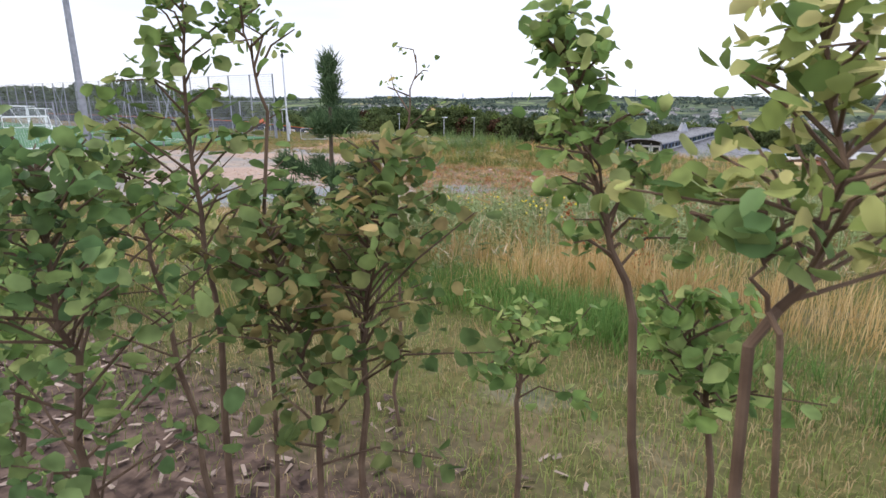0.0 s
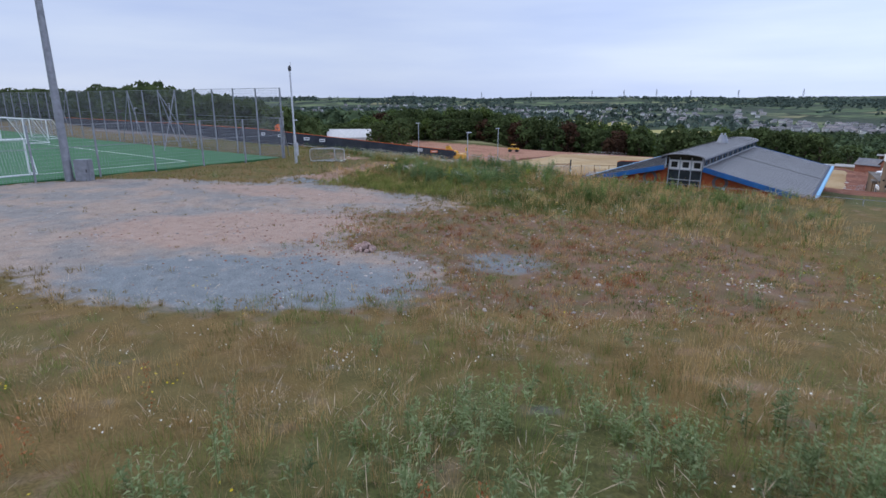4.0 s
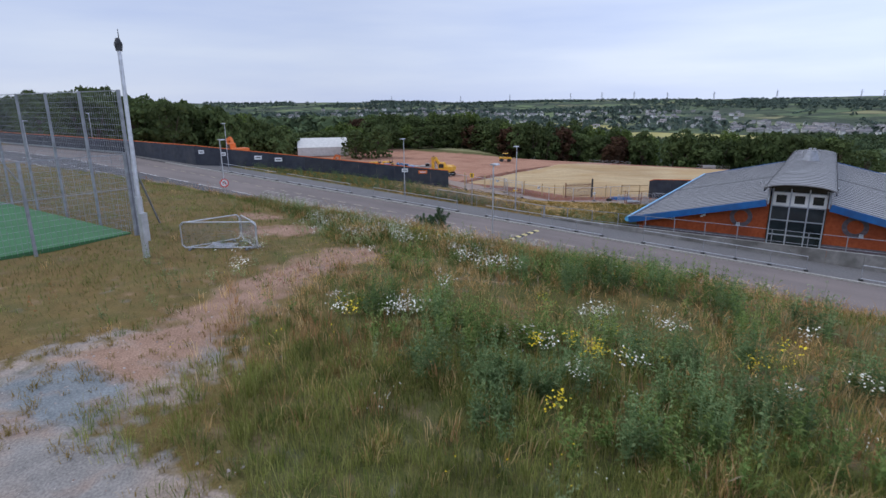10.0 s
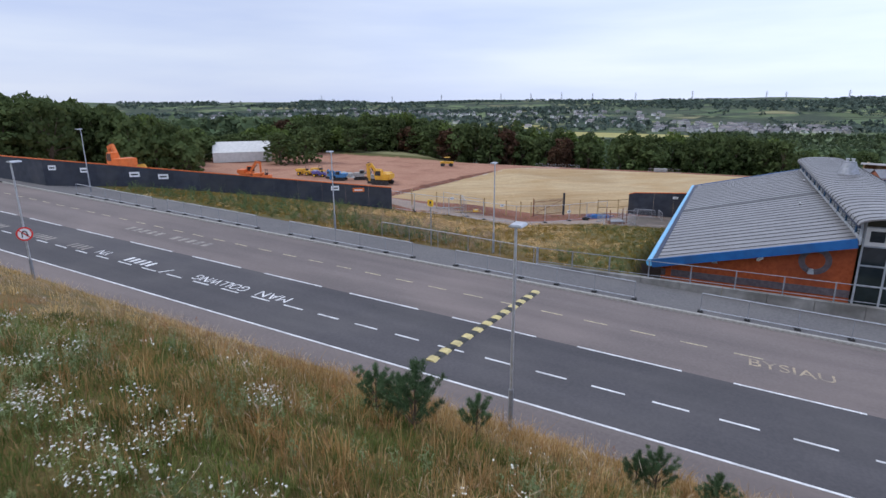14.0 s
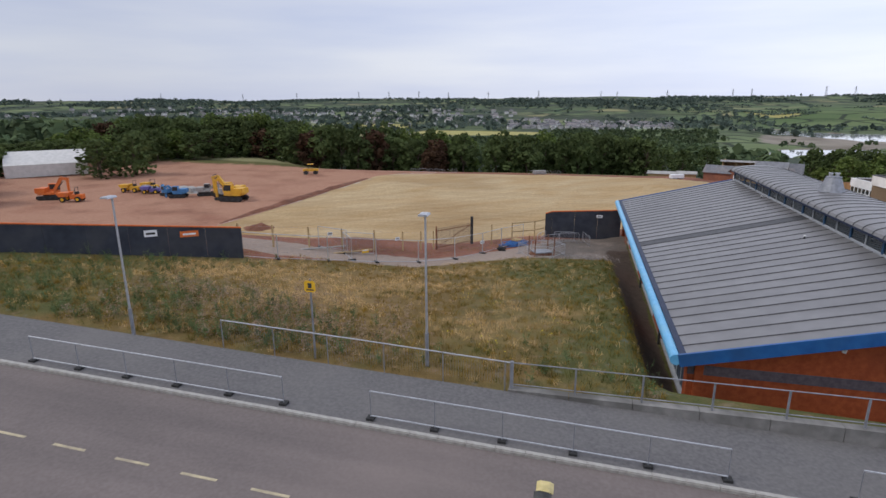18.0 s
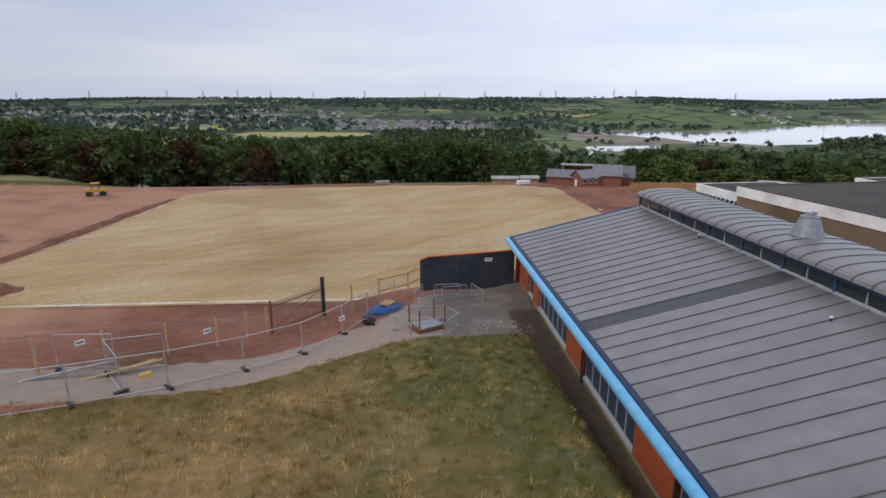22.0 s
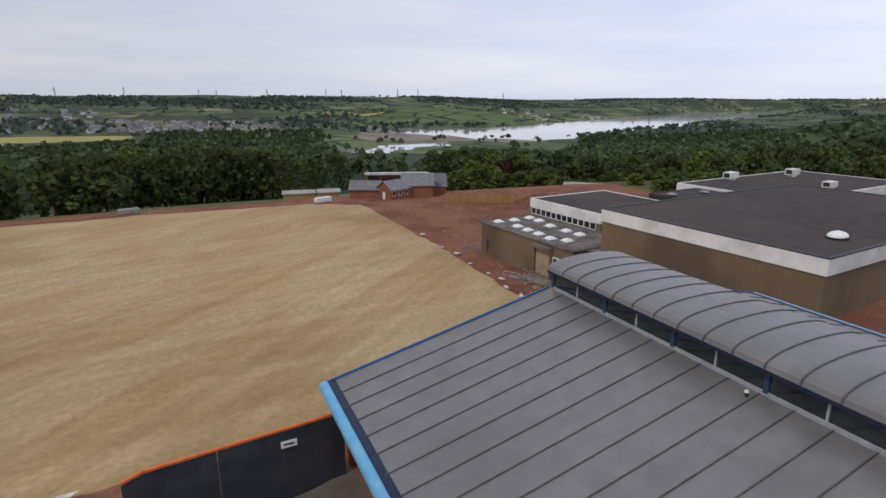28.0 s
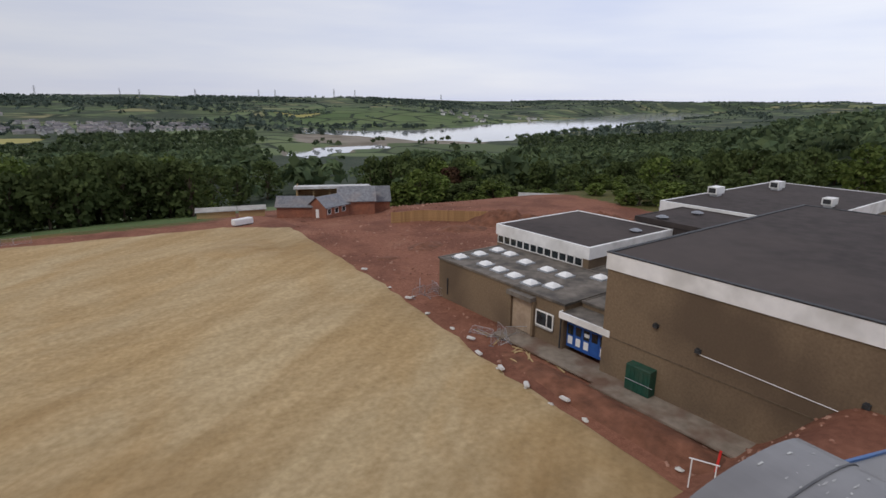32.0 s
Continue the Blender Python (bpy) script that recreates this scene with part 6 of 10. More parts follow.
# ---- machines ----
def tracks(parent, L, W, H=0.8, w=0.45):
    for s in (-1, 1):
        b = bmesh.new()
        prism(b, [(-L / 2 + 0.3, 0.0), (L / 2 - 0.3, 0.0), (L / 2, 0.3), (L / 2, H - 0.25), (L / 2 - 0.25, H), (-L / 2 + 0.25, H), (-L / 2, H - 0.25), (-L / 2, 0.3)], s * W / 2 - w / 2, s * W / 2 + w / 2)
        tr = part("track", b, RUBBER, parent)
        for k in range(4):
            b = bmesh.new()
            x = -L / 2 + 0.45 + k * (L - 0.9) / 3
            tube(b, (x, s * (W / 2 + w / 2), 0.38), (x, s * (W / 2 + w / 2 + 0.03), 0.38), 0.26, 0.26, 10)
            part("roller", b, DARK_STEEL, tr)


def excavator(x, y, turn, scale, paint, label, boom_up=1.0, fold=1.0, z=None):
    e = thing("excavator", label, "excavator", x, y, ground_z(x, y) + 0.02 if z is None else z, turn, "site machines")
    e.scale = (scale,) * 3
    tracks(e, 4.2, 2.5)
    b = bmesh.new()
    box(b, -1.9, 1.2, -1.25, 1.25, 1.0, 1.5)
    box(b, -2.3, -0.4, -1.25, 1.25, 1.3, 2.3)
    bmesh.ops.bevel(b, geom=b.edges[:], offset=0.08, segments=2, affect="EDGES")
    body = part("upper_body", b, paint, e)
    b = bmesh.new()
    box(b, -0.9, 0.9, -0.6, 0.6, 0.6, 1.0)
    part("slew_ring", b, DARK_STEEL, e)
    b = bmesh.new()
    prism(b, [(-0.35, 1.5), (1.25, 1.5), (1.35, 2.2), (1.0, 3.05), (-0.35, 3.05)], 0.25, 1.2)
    cab = part("cab", b, paint, e)
    b = bmesh.new()
    for yy in (0.235, 1.2):
        prism(b, [(-0.2, 1.9), (1.15, 1.9), (1.2, 2.25), (0.95, 2.9), (-0.2, 2.9)], yy, yy + 0.015)
    prism(b, [(1.3, 1.7), (1.37, 2.2), (1.06, 2.95), (1.05, 2.95), (1.35, 2.2), (1.28, 1.7)], 0.35, 1.1)
    part("cab_glass", b, GLASS_DARK, cab)
    p0, p1 = Vector((0.9, -0.3, 1.6)), Vector((2.6, -0.3, 1.6 + 2.9 * boom_up))
    p2 = p1 + Vector((2.2 * fold, 0, -0.2 + 0.9 * (boom_up - 1)))
    p3 = p2 + Vector((0.1 - 0.9 * (1 - fold), 0, -2.9))
    b = bmesh.new()
    beam(b, p0, p1, 0.4, 0.55)
    beam(b, p1 + Vector((-0.1, 0, 0)), p2, 0.38, 0.5)
    part("boom", b, paint, e)
    b = bmesh.new()
    beam(b, p2 + Vector((-0.25, 0, 0.35)), p3, 0.32, 0.38)
    part("dipper_arm", b, paint, e)
    b = bmesh.new()
    tube(b, p0 + Vector((0.3, 0.0, 0.1)), p1 + Vector((0.2, 0, -0.7)), 0.08)
    tube(b, p1 + Vector((0.3, 0, 0.4)), p2 + Vector((-0.2, 0, 0.45)), 0.07)
    part("ram", b, DARK_STEEL, e)
    b = bmesh.new()
    prism(b, [(p3.x - 0.1, p3.z + 0.1), (p3.x + 0.35, p3.z - 0.1), (p3.x + 0.2, p3.z - 0.7), (p3.x - 0.6, p3.z - 0.85), (p3.x - 0.75, p3.z - 0.3)], -0.75, 0.15)
    part("bucket", b, DARK_STEEL, e)
    return e


def wheel(parent, x, y, z, r, w):
    b = bmesh.new()
    tube(b, (x, y - w / 2, z), (x, y + w / 2, z), r, r, 16)
    ty = part("wheel", b, RUBBER, parent)
    b = bmesh.new()
    tube(b, (x, y - w / 2 - 0.02, z), (x, y + w / 2 + 0.02, z), r * 0.55, r * 0.55, 12)
    part("rim", b, SIGN_YELLOW, ty)


def dumper(x, y, turn, scale, paint, label, z=None):
    e = thing("site_dumper", label, "dumper truck", x, y, ground_z(x, y) + 0.02 if z is None else z, turn, "site machines")
    e.scale = (scale,) * 3
    for xx in (-1.3, 1.3):
        for yy in (-0.85, 0.85):
            wheel(e, xx, yy, 0.5, 0.5, 0.4)
    b = bmesh.new()
    box(b, -2.0, 0.2, -0.7, 0.7, 0.5, 1.35)
    bmesh.ops.bevel(b, geom=b.edges[:], offset=0.08, segments=2, affect="EDGES")
    part("chassis", b, paint, e)
    b = bmesh.new()
    prism(b, [(0.3, 1.0), (1.9, 1.0), (2.4, 1.7), (0.1, 1.8)], -0.95, 0.95)
    part("skip", b, paint, e)
    b = bmesh.new()
    pipe(b, [(-0.9, -0.6, 1.3), (-0.9, -0.6, 2.6), (-0.9, 0.6, 2.6), (-0.9, 0.6, 1.3)], 0.05)
    part("roll_bar", b, DARK_STEEL, e)
    b = bmesh.new()
    box(b, -1.2, -0.6, -0.3, 0.3, 1.35, 1.8)
    part("seat", b, RUBBER, e)
    return e


def roller(x, y, turn, scale, paint, label, z=None):
    e = thing("site_roller", label, "road roller", x, y, ground_z(x, y) + 0.02 if z is None else z, turn, "site machines")
    e.scale = (scale,) * 3
    for xx in (-1.2, 1.2):
        b = bmesh.new()
        tube(b, (xx, -0.8, 0.55), (xx, 0.8, 0.55), 0.55, 0.55, 18)
        part("drum", b, DARK_STEEL if xx > 0 else RUBBER, e)
    b = bmesh.new()
    box(b, -1.9, 1.9, -0.7, 0.7, 0.9, 1.5)
    bmesh.ops.bevel(b, geom=b.edges[:], offset=0.1, segments=2, affect="EDGES")
    part("body", b, paint, e)
    b = bmesh.new()
    for sx in (-0.6, 0.6):
        for sy in (-0.6, 0.6):
            tube(b, (sx, sy, 1.5), (sx, sy, 2.6), 0.04)
    part("roof_post", b, DARK_STEEL, e)
    b = bmesh.new()
    box(b, -0.8, 0.8, -0.75, 0.75, 2.6, 2.7)
    part("canopy", b, paint, e)
    return e


excavator(-69.0, 118.3, 185, 1.15, YELLOW, "yellow tracked excavator with folded boom on red earth", 0.75, 0.5, -14.7)
excavator(-71.5, 121.5, 190, 1.1, YELLOW, "yellow tracked excavator parked behind another", 0.85, 0.55, -14.7)
excavator(-79.0, 123.0, 30, 0.8, CONCRETE, "dusty grey compact excavator with lowered boom", 0.5, 0.5, -14.7)
excavator(-83.0, 119.5, 200, 0.8, M_BLUE, "blue compact excavator in the machine row", 0.5, 0.5, -14.7)
excavator(-87.0, 121.0, 160, 0.7, M_BLUE, "blue mini excavator in the machine row", 0.5, 0.5, -14.7)
dumper(-92.5, 122.6, 200, 0.9, mat("dull_violet_paint", (0.12, 0.1, 0.28), (0.17, 0.14, 0.36), 2, 0.5), "violet-blue site dumper in the machine row", -14.7)
dumper(-98.5, 123.5, 190, 1.0, YELLOW, "yellow site dumper in the machine row", -14.7)
dumper(-96.0, 126.5, 170, 1.0, YELLOW, "yellow site dumper behind the machine row", -14.7)
excavator(-108.0, 112.0, 20, 1.05, M_ORANGE, "orange tracked excavator with raised bent boom", 0.9, 0.6, -14.7)
dumper(-101.0, 110.5, 200, 1.1, M_ORANGE, "orange tracked dumper on red earth", -14.7)
roller(-73.2, 161.2, 200, 1.1, YELLOW, "small yellow roller far across the red earth", -14.9)
excavator(-92.0, 74.0, 190, 1.15, YELLOW, "yellow excavator standing behind the hoarding", 0.9, 1.0)
excavator(-74.0, 56.0, 170, 1.1, M_ORANGE, "orange excavator with arched boom behind the hoarding", 0.75, 0.6)
for k in range(6):
    x, y = -76 - 4.0 * k + rng.uniform(-1, 1), 124.5 + rng.uniform(-1, 2)
    st = thing("material_pallet", "wrapped grey stack of materials on a pallet", "pallet stack", x, y, -14.7, rng.uniform(0, 90), "material stacks")
    b = bmesh.new()
    h = rng.uniform(0.8, 1.6)
    box(b, -0.7, 0.7, -0.6, 0.6, 0.15, h)
    bmesh.ops.bevel(b, geom=b.edges[:], offset=0.06, segments=2, affect="EDGES")
    part("wrapped_load", b, CONCRETE, st)
    b = bmesh.new()
    box(b, -0.75, 0.75, -0.65, 0.65, 0, 0.15)
    part("pallet", b, TIMBER, st)
mound("stone_heap", -87, 127, 6, 3.5, 1.6, "pale grey heap of crushed stone behind the machines", CONCRETE, z=-14.7)
for x, y, a, L, h, m, nm, lb in ((-11.0, 174.3, 10, 3.6, 1.0, CONCRETE, "concrete_block", "pale concrete block at the far sand edge"), (24.0, 171.0, 20, 3.6, 1.1, SIGN_WHITE, "white_tank", "low white tank trailer at the far sand edge")):
    t = thing(nm, lb, "site box", x, y, ground_z(x, y), a)
    b = bmesh.new()
    box(b, -L / 2, L / 2, -0.6, 0.6, 0.1, h)
    bmesh.ops.bevel(b, geom=b.edges[:], offset=0.12, segments=2, affect="EDGES")
    part("body", b, m, t)
    b = bmesh.new()
    box(b, -L / 2 + 0.2, L / 2 - 0.2, -0.5, 0.5, 0, 0.1)
    part("skid", b, DARK_STEEL, t)
for k in range(7):
    x, y = (29.9, 103.0 + 3.1 * k) if k < 3 else (30.6 + 0.1 * k, 100 + 12 * (k - 3))
    b = bmesh.new()
    v = box(b, -0.42, 0.42, -0.2, 0.2, 0, 0.2)
    bmesh.ops.bevel(b, geom=b.edges[:], offset=0.08, segments=2, affect="EDGES")
    o = solid("sandbag", b, CLOTH, "white sandbag holding the fabric at the sand edge", "sandbag", "", "sandbags")
    o.matrix_basis = pose(x, y, -14.52, 0, 0, 60 + 13 * k)

# white marquee shed behind the site
sh = thing("storage_tent", "long white gabled storage tent before the trees", "tent", -145, 140.5, ground_z(-145, 140.5) + 0.05, -43)
b = bmesh.new()
prism(b, [(-7, 0), (7, 0), (7, 3.2), (0, 6.3), (-7, 3.2)], -6.0, 12.5)
part("cover", b, RENDER_WHITE, sh)
b = bmesh.new()
box(b, -1.8, 1.8, -6.06, -6.0, 0, 3.0)
part("door_flap", b, CONCRETE, sh)

# ---- farm buildings beyond the red earth ----
def barn(x, y, turn, L, W, eave, ridge, wall, roof, name, label, windows=3, z=None):
    t = thing(name, label, "farm building", x, y, ground_z(x, y) if z is None else z, turn, "farm buildings")
    b = bmesh.new()
    prism(b, [(-W / 2, -1.5), (W / 2, -1.5), (W / 2, eave), (0, ridge), (-W / 2, eave)], -L / 2, L / 2)
    part("wall", b, wall, t)
    for s in (-1, 1):
        b = bmesh.new()
        prism(b, [(0, ridge + 0.14), (s * (W / 2 + 0.35), eave - 0.05), (s * (W / 2 + 0.35), eave - 0.2), (0, ridge)], -L / 2 - 0.3, L / 2 + 0.3)
        part("roof", b, roof, t)
    for k in range(windows):
        yy = -L / 2 + (k + 0.7) * L / (windows + 0.4)
        b = bmesh.new()
        box(b, -W / 2 - 0.03, -W / 2 + 0.02, yy, yy + 1.0, 0.9, 2.0)
        w_ = part("window", b, SIGN_WHITE, t)
        b = bmesh.new()
        box(b, -W / 2 - 0.04, -W / 2 - 0.03, yy + 0.1, yy + 0.9, 1.0, 1.9)
        part("pane", b, GLASS_DARK, w_)
    return t


SHEET = mat("pale_sheet_roof", (0.5, 0.5, 0.5), (0.66, 0.66, 0.66), 1.5, 0.6, c3=(0.34, 0.32, 0.3), scale3=0.4)
shed_z = ground_z(43.4, 182)
ob_ = thing("open_shed", "long open-fronted timber shed with a pale sheet roof", "farm building", 37.3, 184.4, shed_z, -19.5, "farm buildings")
top_ = -11.0 - shed_z
b = bmesh.new()
box(b, 0.15, 0.3, 0.2, 6.4, -0.8, top_ - 0.3)
part("end_wall", b, TIMBER, ob_)
b = bmesh.new()
box(b, 0.3, 14.8, 6.3, 6.45, -0.8, top_ - 1.0)
part("back_wall", b, TIMBER, ob_)
b = bmesh.new()
box(b, 10.0, 14.8, 0.05, 0.2, -0.8, top_ - 0.4)
part("front_wall", b, BRICK_RED, ob_)
for k in range(4):
    b = bmesh.new()
    box(b, 0.3 + k * 3.2, 0.48 + k * 3.2, 0.0, 0.18, -0.8, top_ - 0.2)
    part("post", b, TIMBER, ob_)
b = bmesh.new()
box(b, -0.3, 15.1, -0.5, -0.42, top_ - 0.45, top_ + 0.05)
part("fascia", b, SHEET, ob_)
b = bmesh.new()
box(b, -0.3, 15.1, -0.42, 6.7, 0, 0.08)
for v in b.verts:
    v.co.z += top_ - 0.05 - 0.1 * (v.co.y + 0.42)
part("roof", b, SHEET, ob_)
bb_ = barn(47.6, 177.6, -110, 7.0, 5.1, 3.0, 5.4, BRICK_RED, SLATE, "brick_barn", "red-brick barn with a pale patch on its slate roof", 2)
b = bmesh.new()
prism(b, [(-0.5, 5.2), (-2.0, 3.78), (-2.0, 3.88), (-0.5, 5.3)], -2.6, 2.0)
part("roof_patch", b, SHEET, bb_, "pale sheet patch")
barn(52.8, 179.6, -110, 5.3, 4.9, 2.8, 5.4, BRICK_RED, SLATE, "brick_barn", "low barn wing with a dark slate roof", 0)
ct_ = barn(41.6, 176.6, 115, 6.6, 4.6, 2.3, 4.0, BRICK_RED, SLATE, "brick_cottage", "low red-brick cottage with a slate roof and white door", 3)
b = bmesh.new()
box(b, -0.4, 0.4, 3.3, 3.34, -0.2, 1.75)
part("door", b, SIGN_WHITE, ct_)
barn(36.0, 180.0, -118, 6.6, 4.1, 2.2, 3.8, BRICK_RED, SLATE, "brick_outhouse", "long brick outhouse with a blue-grey roof", 2)
barn(23.7, 195.2, 80, 7.4, 3.3, 1.7, 2.1, TIMBER, CONCRETE, "lean_to_shed", "small farm shed with a grey roof", 0)
barn(29.8, 190.3, 80, 5, 3.3, 1.8, 2.2, TIMBER, CONCRETE, "lean_to_shed", "small timber shed with a grey roof", 0)
barn(93.5, 173.5, 48, 11, 7, 2.3, 3.4, DARK_STEEL, CONCRETE, "tin_shed", "grey tin-roofed shed under the trees", 0, -18.6)
barn(98.5, 167.5, 48, 6, 5, 1.6, 2.3, DARK_STEEL, CONCRETE, "tin_shed", "low pale tin lean-to beside a shed", 0, -18.4)
wf = thing("board_fence", "tall orange-brown board fence behind the spoil bank", "fence", 54.6, 157.4, -14.8)
board_me = None
fence_line = ((47.5, 161.2), (51.0, 159.6), (54.6, 157.4), (58.2, 154.8), (62.0, 152.0))
for k in range(46):
    s = k / 46 * 4
    i = int(s)
    (xa, ya), (xb, yb) = fence_line[i], fence_line[i + 1]
    x, y = xa + (xb - xa) * (s - i), ya + (yb - ya) * (s - i)
    if board_me is None:
        b = bmesh.new()
        box(b, -0.2, 0.2, -0.03, 0.03, -0.3, 1.95)
        board_me = mesh_of("board", b, mat("fence_board", (0.3, 0.17, 0.075), (0.42, 0.25, 0.12), 3, 0.85, vary=0.15))
    ob = new("board", board_me)
    ob.parent = wf
    ob.matrix_parent_inverse = wf.matrix_basis.inverted()
    ob.matrix_basis = pose(x, y, ground_z(x, y), 0, 0, math.degrees(math.atan2(yb - ya, xb - xa)))


# ---- left by the builders beside the hall ----
for x, y, a, ln in ((34.2, 124.6, 20, 0.0), (33.0, 110.9, 65, 70.0), (34.6, 111.8, 10, 80.0), (32.3, 112.6, 120, 65.0), (35.0, 110.6, 150, 0.0)):
    crowd_barrier(x, y, a, ln, "battered crowd barrier standing on red earth")
rb = random.Random(21)
for k, (x, y) in enumerate(((31.1, 128.6), (31.9, 124.5), (29.8, 106.4), (29.9, 103.0), (30.4, 97.5), (31.0, 115.0), (30.8, 119.5), (29.7, 100.2), (31.3, 91.0))):
    b = bmesh.new()
    bmesh.ops.create_icosphere(b, subdivisions=1, radius=1.0)
    for q in b.verts:
        q.co = Vector((q.co.x * 0.36, q.co.y * 0.22, q.co.z * 0.13)) * rb.uniform(0.6, 1.2)
    st = solid("white_sandbag", b, mat("pale_sacking", (0.5, 0.48, 0.44), (0.66, 0.64, 0.6), 5, 0.9) if k == 0 else bpy.data.materials["pale_sacking"], "pale sandbag at the edge of the sand", "sandbag", "", "sandbags along the sand")
    st.matrix_basis = pose(x, y, ground_z(x, y) + 0.12, 0, 0, rb.uniform(0, 180))
plank_me = None
for k in range(16):
    x, y = 33.6 + rb.gauss(0, 1.0), 108.5 + rb.gauss(0, 2.2)
    if plank_me is None:
        b = bmesh.new()
        box(b, -0.9, 0.9, -0.07, 0.07, 0, 0.045)
        plank_me = mesh_of("loose_plank", b, TIMBER)
    ob = tagged(new("loose_plank", plank_me), "loose grey timber plank on red earth", "plank", "planks by the hall")
    ob.matrix_basis = pose(x, y, ground_z(x, y) + 0.03 + 0.02 * (k % 3), 0, rb.uniform(-4, 4), rb.uniform(0, 180))
fr = thing("trestle", "white tubular A-frame trestle on the earth", "trestle", 30.3, 89.0, ground_z(30.3, 89.0), 30)
for s in (-1, 1):
    b = bmesh.new()
    pipe(b, [(-0.45, s * 0.6, 0), (0, s * 0.6, 1.5)], 0.035, 8)
    part("leg", b, SIGN_WHITE, fr)
    b = bmesh.new()
    pipe(b, [(0.45, s * 0.6, 0), (0, s * 0.6, 1.5)], 0.035, 8)
    part("leg", b, SIGN_WHITE, fr)
b = bmesh.new()
tube(b, (0, -0.75, 1.5), (0, 0.75, 1.5), 0.04)
part("top_bar", b, SIGN_WHITE, fr)
rp = thing("marker_post", "short red marker post in the earth", "post", 32.6, 89.6, ground_z(32.6, 89.6))
b = bmesh.new()
beam(b, (0, 0, -0.1), (0.25, 0, 1.3), 0.14, 0.06)
part("post", b, RED, rp)


# ---- the sports pitch with its fences, goals and masts ----
bm = bmesh.new()
box(bm, -75, -3.6, -62, 1.35, -0.3, 0.035)
solid("turf_pitch", bm, TURF, "green artificial turf pitch with white lines", "pitch", "structure")
pm = tagged(new("pitch_lines"), "white painted pitch lines", "pitch marking", "", "structure")
for x0, x1, y0, y1 in ((-72, -6.6, -4.6, -4.5), (-6.7, -6.6, -60, -4.6), (-40.0, -39.9, -60, -4.6), (-23, -6.7, -17, -16.9), (-23, -22.9, -45, -17)):
    b = bmesh.new()
    box(b, x0, x1, y0, y1, 0.038, 0.044)
    part("line", b, PAINT_WHITE, pm)


def fence_run(name, pts, h, label, brace=()):
    t = thing(name, label, "fence", pts[0][0], pts[0][1], 0.0)
    for i, (x, y) in enumerate(pts):
        b = bmesh.new()
        box(b, x - 0.045, x + 0.045, y - 0.045, y + 0.045, -0.3, h)
        part("post", b, GALV_DULL, t, "", True)
    for (xa, ya), (xb, yb) in zip(pts[:-1], pts[1:]):
        b = bmesh.new()
        L = math.hypot(xb - xa, yb - ya)
        for k in range(1, int(L / 0.16)):
            s = k * 0.16 / L
            x, y = xa + (xb - xa) * s, ya + (yb - ya) * s
            tube(b, (x, y, 0.05), (x, y, h), 0.006, n=3, caps=False)
        for k in range(1, int(h / 0.2)):
            tube(b, (xa, ya, k * 0.2), (xb, yb, k * 0.2), 0.006, n=3, caps=False)
        part("wire_mesh", b, GALV_DULL, t, "", True)["kind"] = "stuff"
        for z in (h - 0.03, h * 0.58):
            b = bmesh.new()
            beam(b, (xa, ya, z), (xb, yb, z), 0.03, 0.03)
            part("rail", b, GALV_DULL, t, "", True)
    for (xa, ya, za), (xb, yb, zb) in brace:
        b = bmesh.new()
        tube(b, (xa, ya, za), (xb, yb, zb), 0.04)
        part("brace", b, GALV_DULL, t, "", True)
    return t


back = [(-3.2 - 3.0 * k, 1.45) for k in range(24)]
X1, X2, X3 = back[5][0], back[6][0], back[8][0]
fence_run("tall_pitch_fence", back, 5.2, "tall grey mesh ball fence behind the pitch", (
    ((-3.2, 1.45, 3.0), (-4.6, 3.0, 0.0)), ((X1, 1.45, 5.1), (X2 + 0.2, 1.45, 0.1)), ((X2, 1.45, 5.1), (X1 - 0.2, 1.45, 0.1)), ((X1, 1.45, 5.1), (X1 + 1.5, -0.9, 0.0)), ((X2, 1.45, 5.1), (X2 + 0.5, 3.9, 0.0)),
    ((X3, 1.45, 5.1), (X3 - 2.2, 1.45, 0.1)), ((X3, 1.45, 5.1), (X3 + 2.2, 1.45, 0.1)), ((back[13][0], 1.45, 5.1), (back[14][0], 1.45, 0.1)), ((back[14][0], 1.45, 5.1), (back[13][0], 1.45, 0.1))))
fence_run("side_pitch_fence", [(-3.25, 1.35 - 3.25 * k) for k in range(19)], 3.0, "grey mesh fence along the side of the pitch")
fence_run("far_pitch_fence", [(-72.5, 1.3 - 3.2 * k) for k in range(19)], 5.0, "tall grey mesh fence across the far end of the pitch")


def goal(x, y, turn, w, h, d, label):
    g = thing("football_goal", label, "goal", x, y, 0.04, turn, "football goals")
    b = bmesh.new()
    pipe(b, [(-w / 2, 0, 0), (-w / 2, 0, h), (w / 2, 0, h), (w / 2, 0, 0)], 0.06, 10)
    part("goal_frame", b, SIGN_WHITE, g)
    for s in (-1, 1):
        b = bmesh.new()
        pipe(b, [(s * w / 2, 0, h), (s * w / 2, d * 0.4, h), (s * w / 2, d, 0.03), (s * w / 2, 0, 0.03)], 0.035, 8)
        part("side_frame", b, SIGN_WHITE, g)
    b = bmesh.new()
    tube(b, (-w / 2, d, 0.04), (w / 2, d, 0.04), 0.035)
    part("back_bar", b, SIGN_WHITE, g)
    b = bmesh.new()
    for k in range(1, int(w / 0.15)):
        xx = -w / 2 + k * 0.15
        tube(b, (xx, d * 0.4, h), (xx, d, 0.05), 0.004, n=3, caps=False)
    part("net", b, SIGN_WHITE, g)["kind"] = "stuff"
    return g


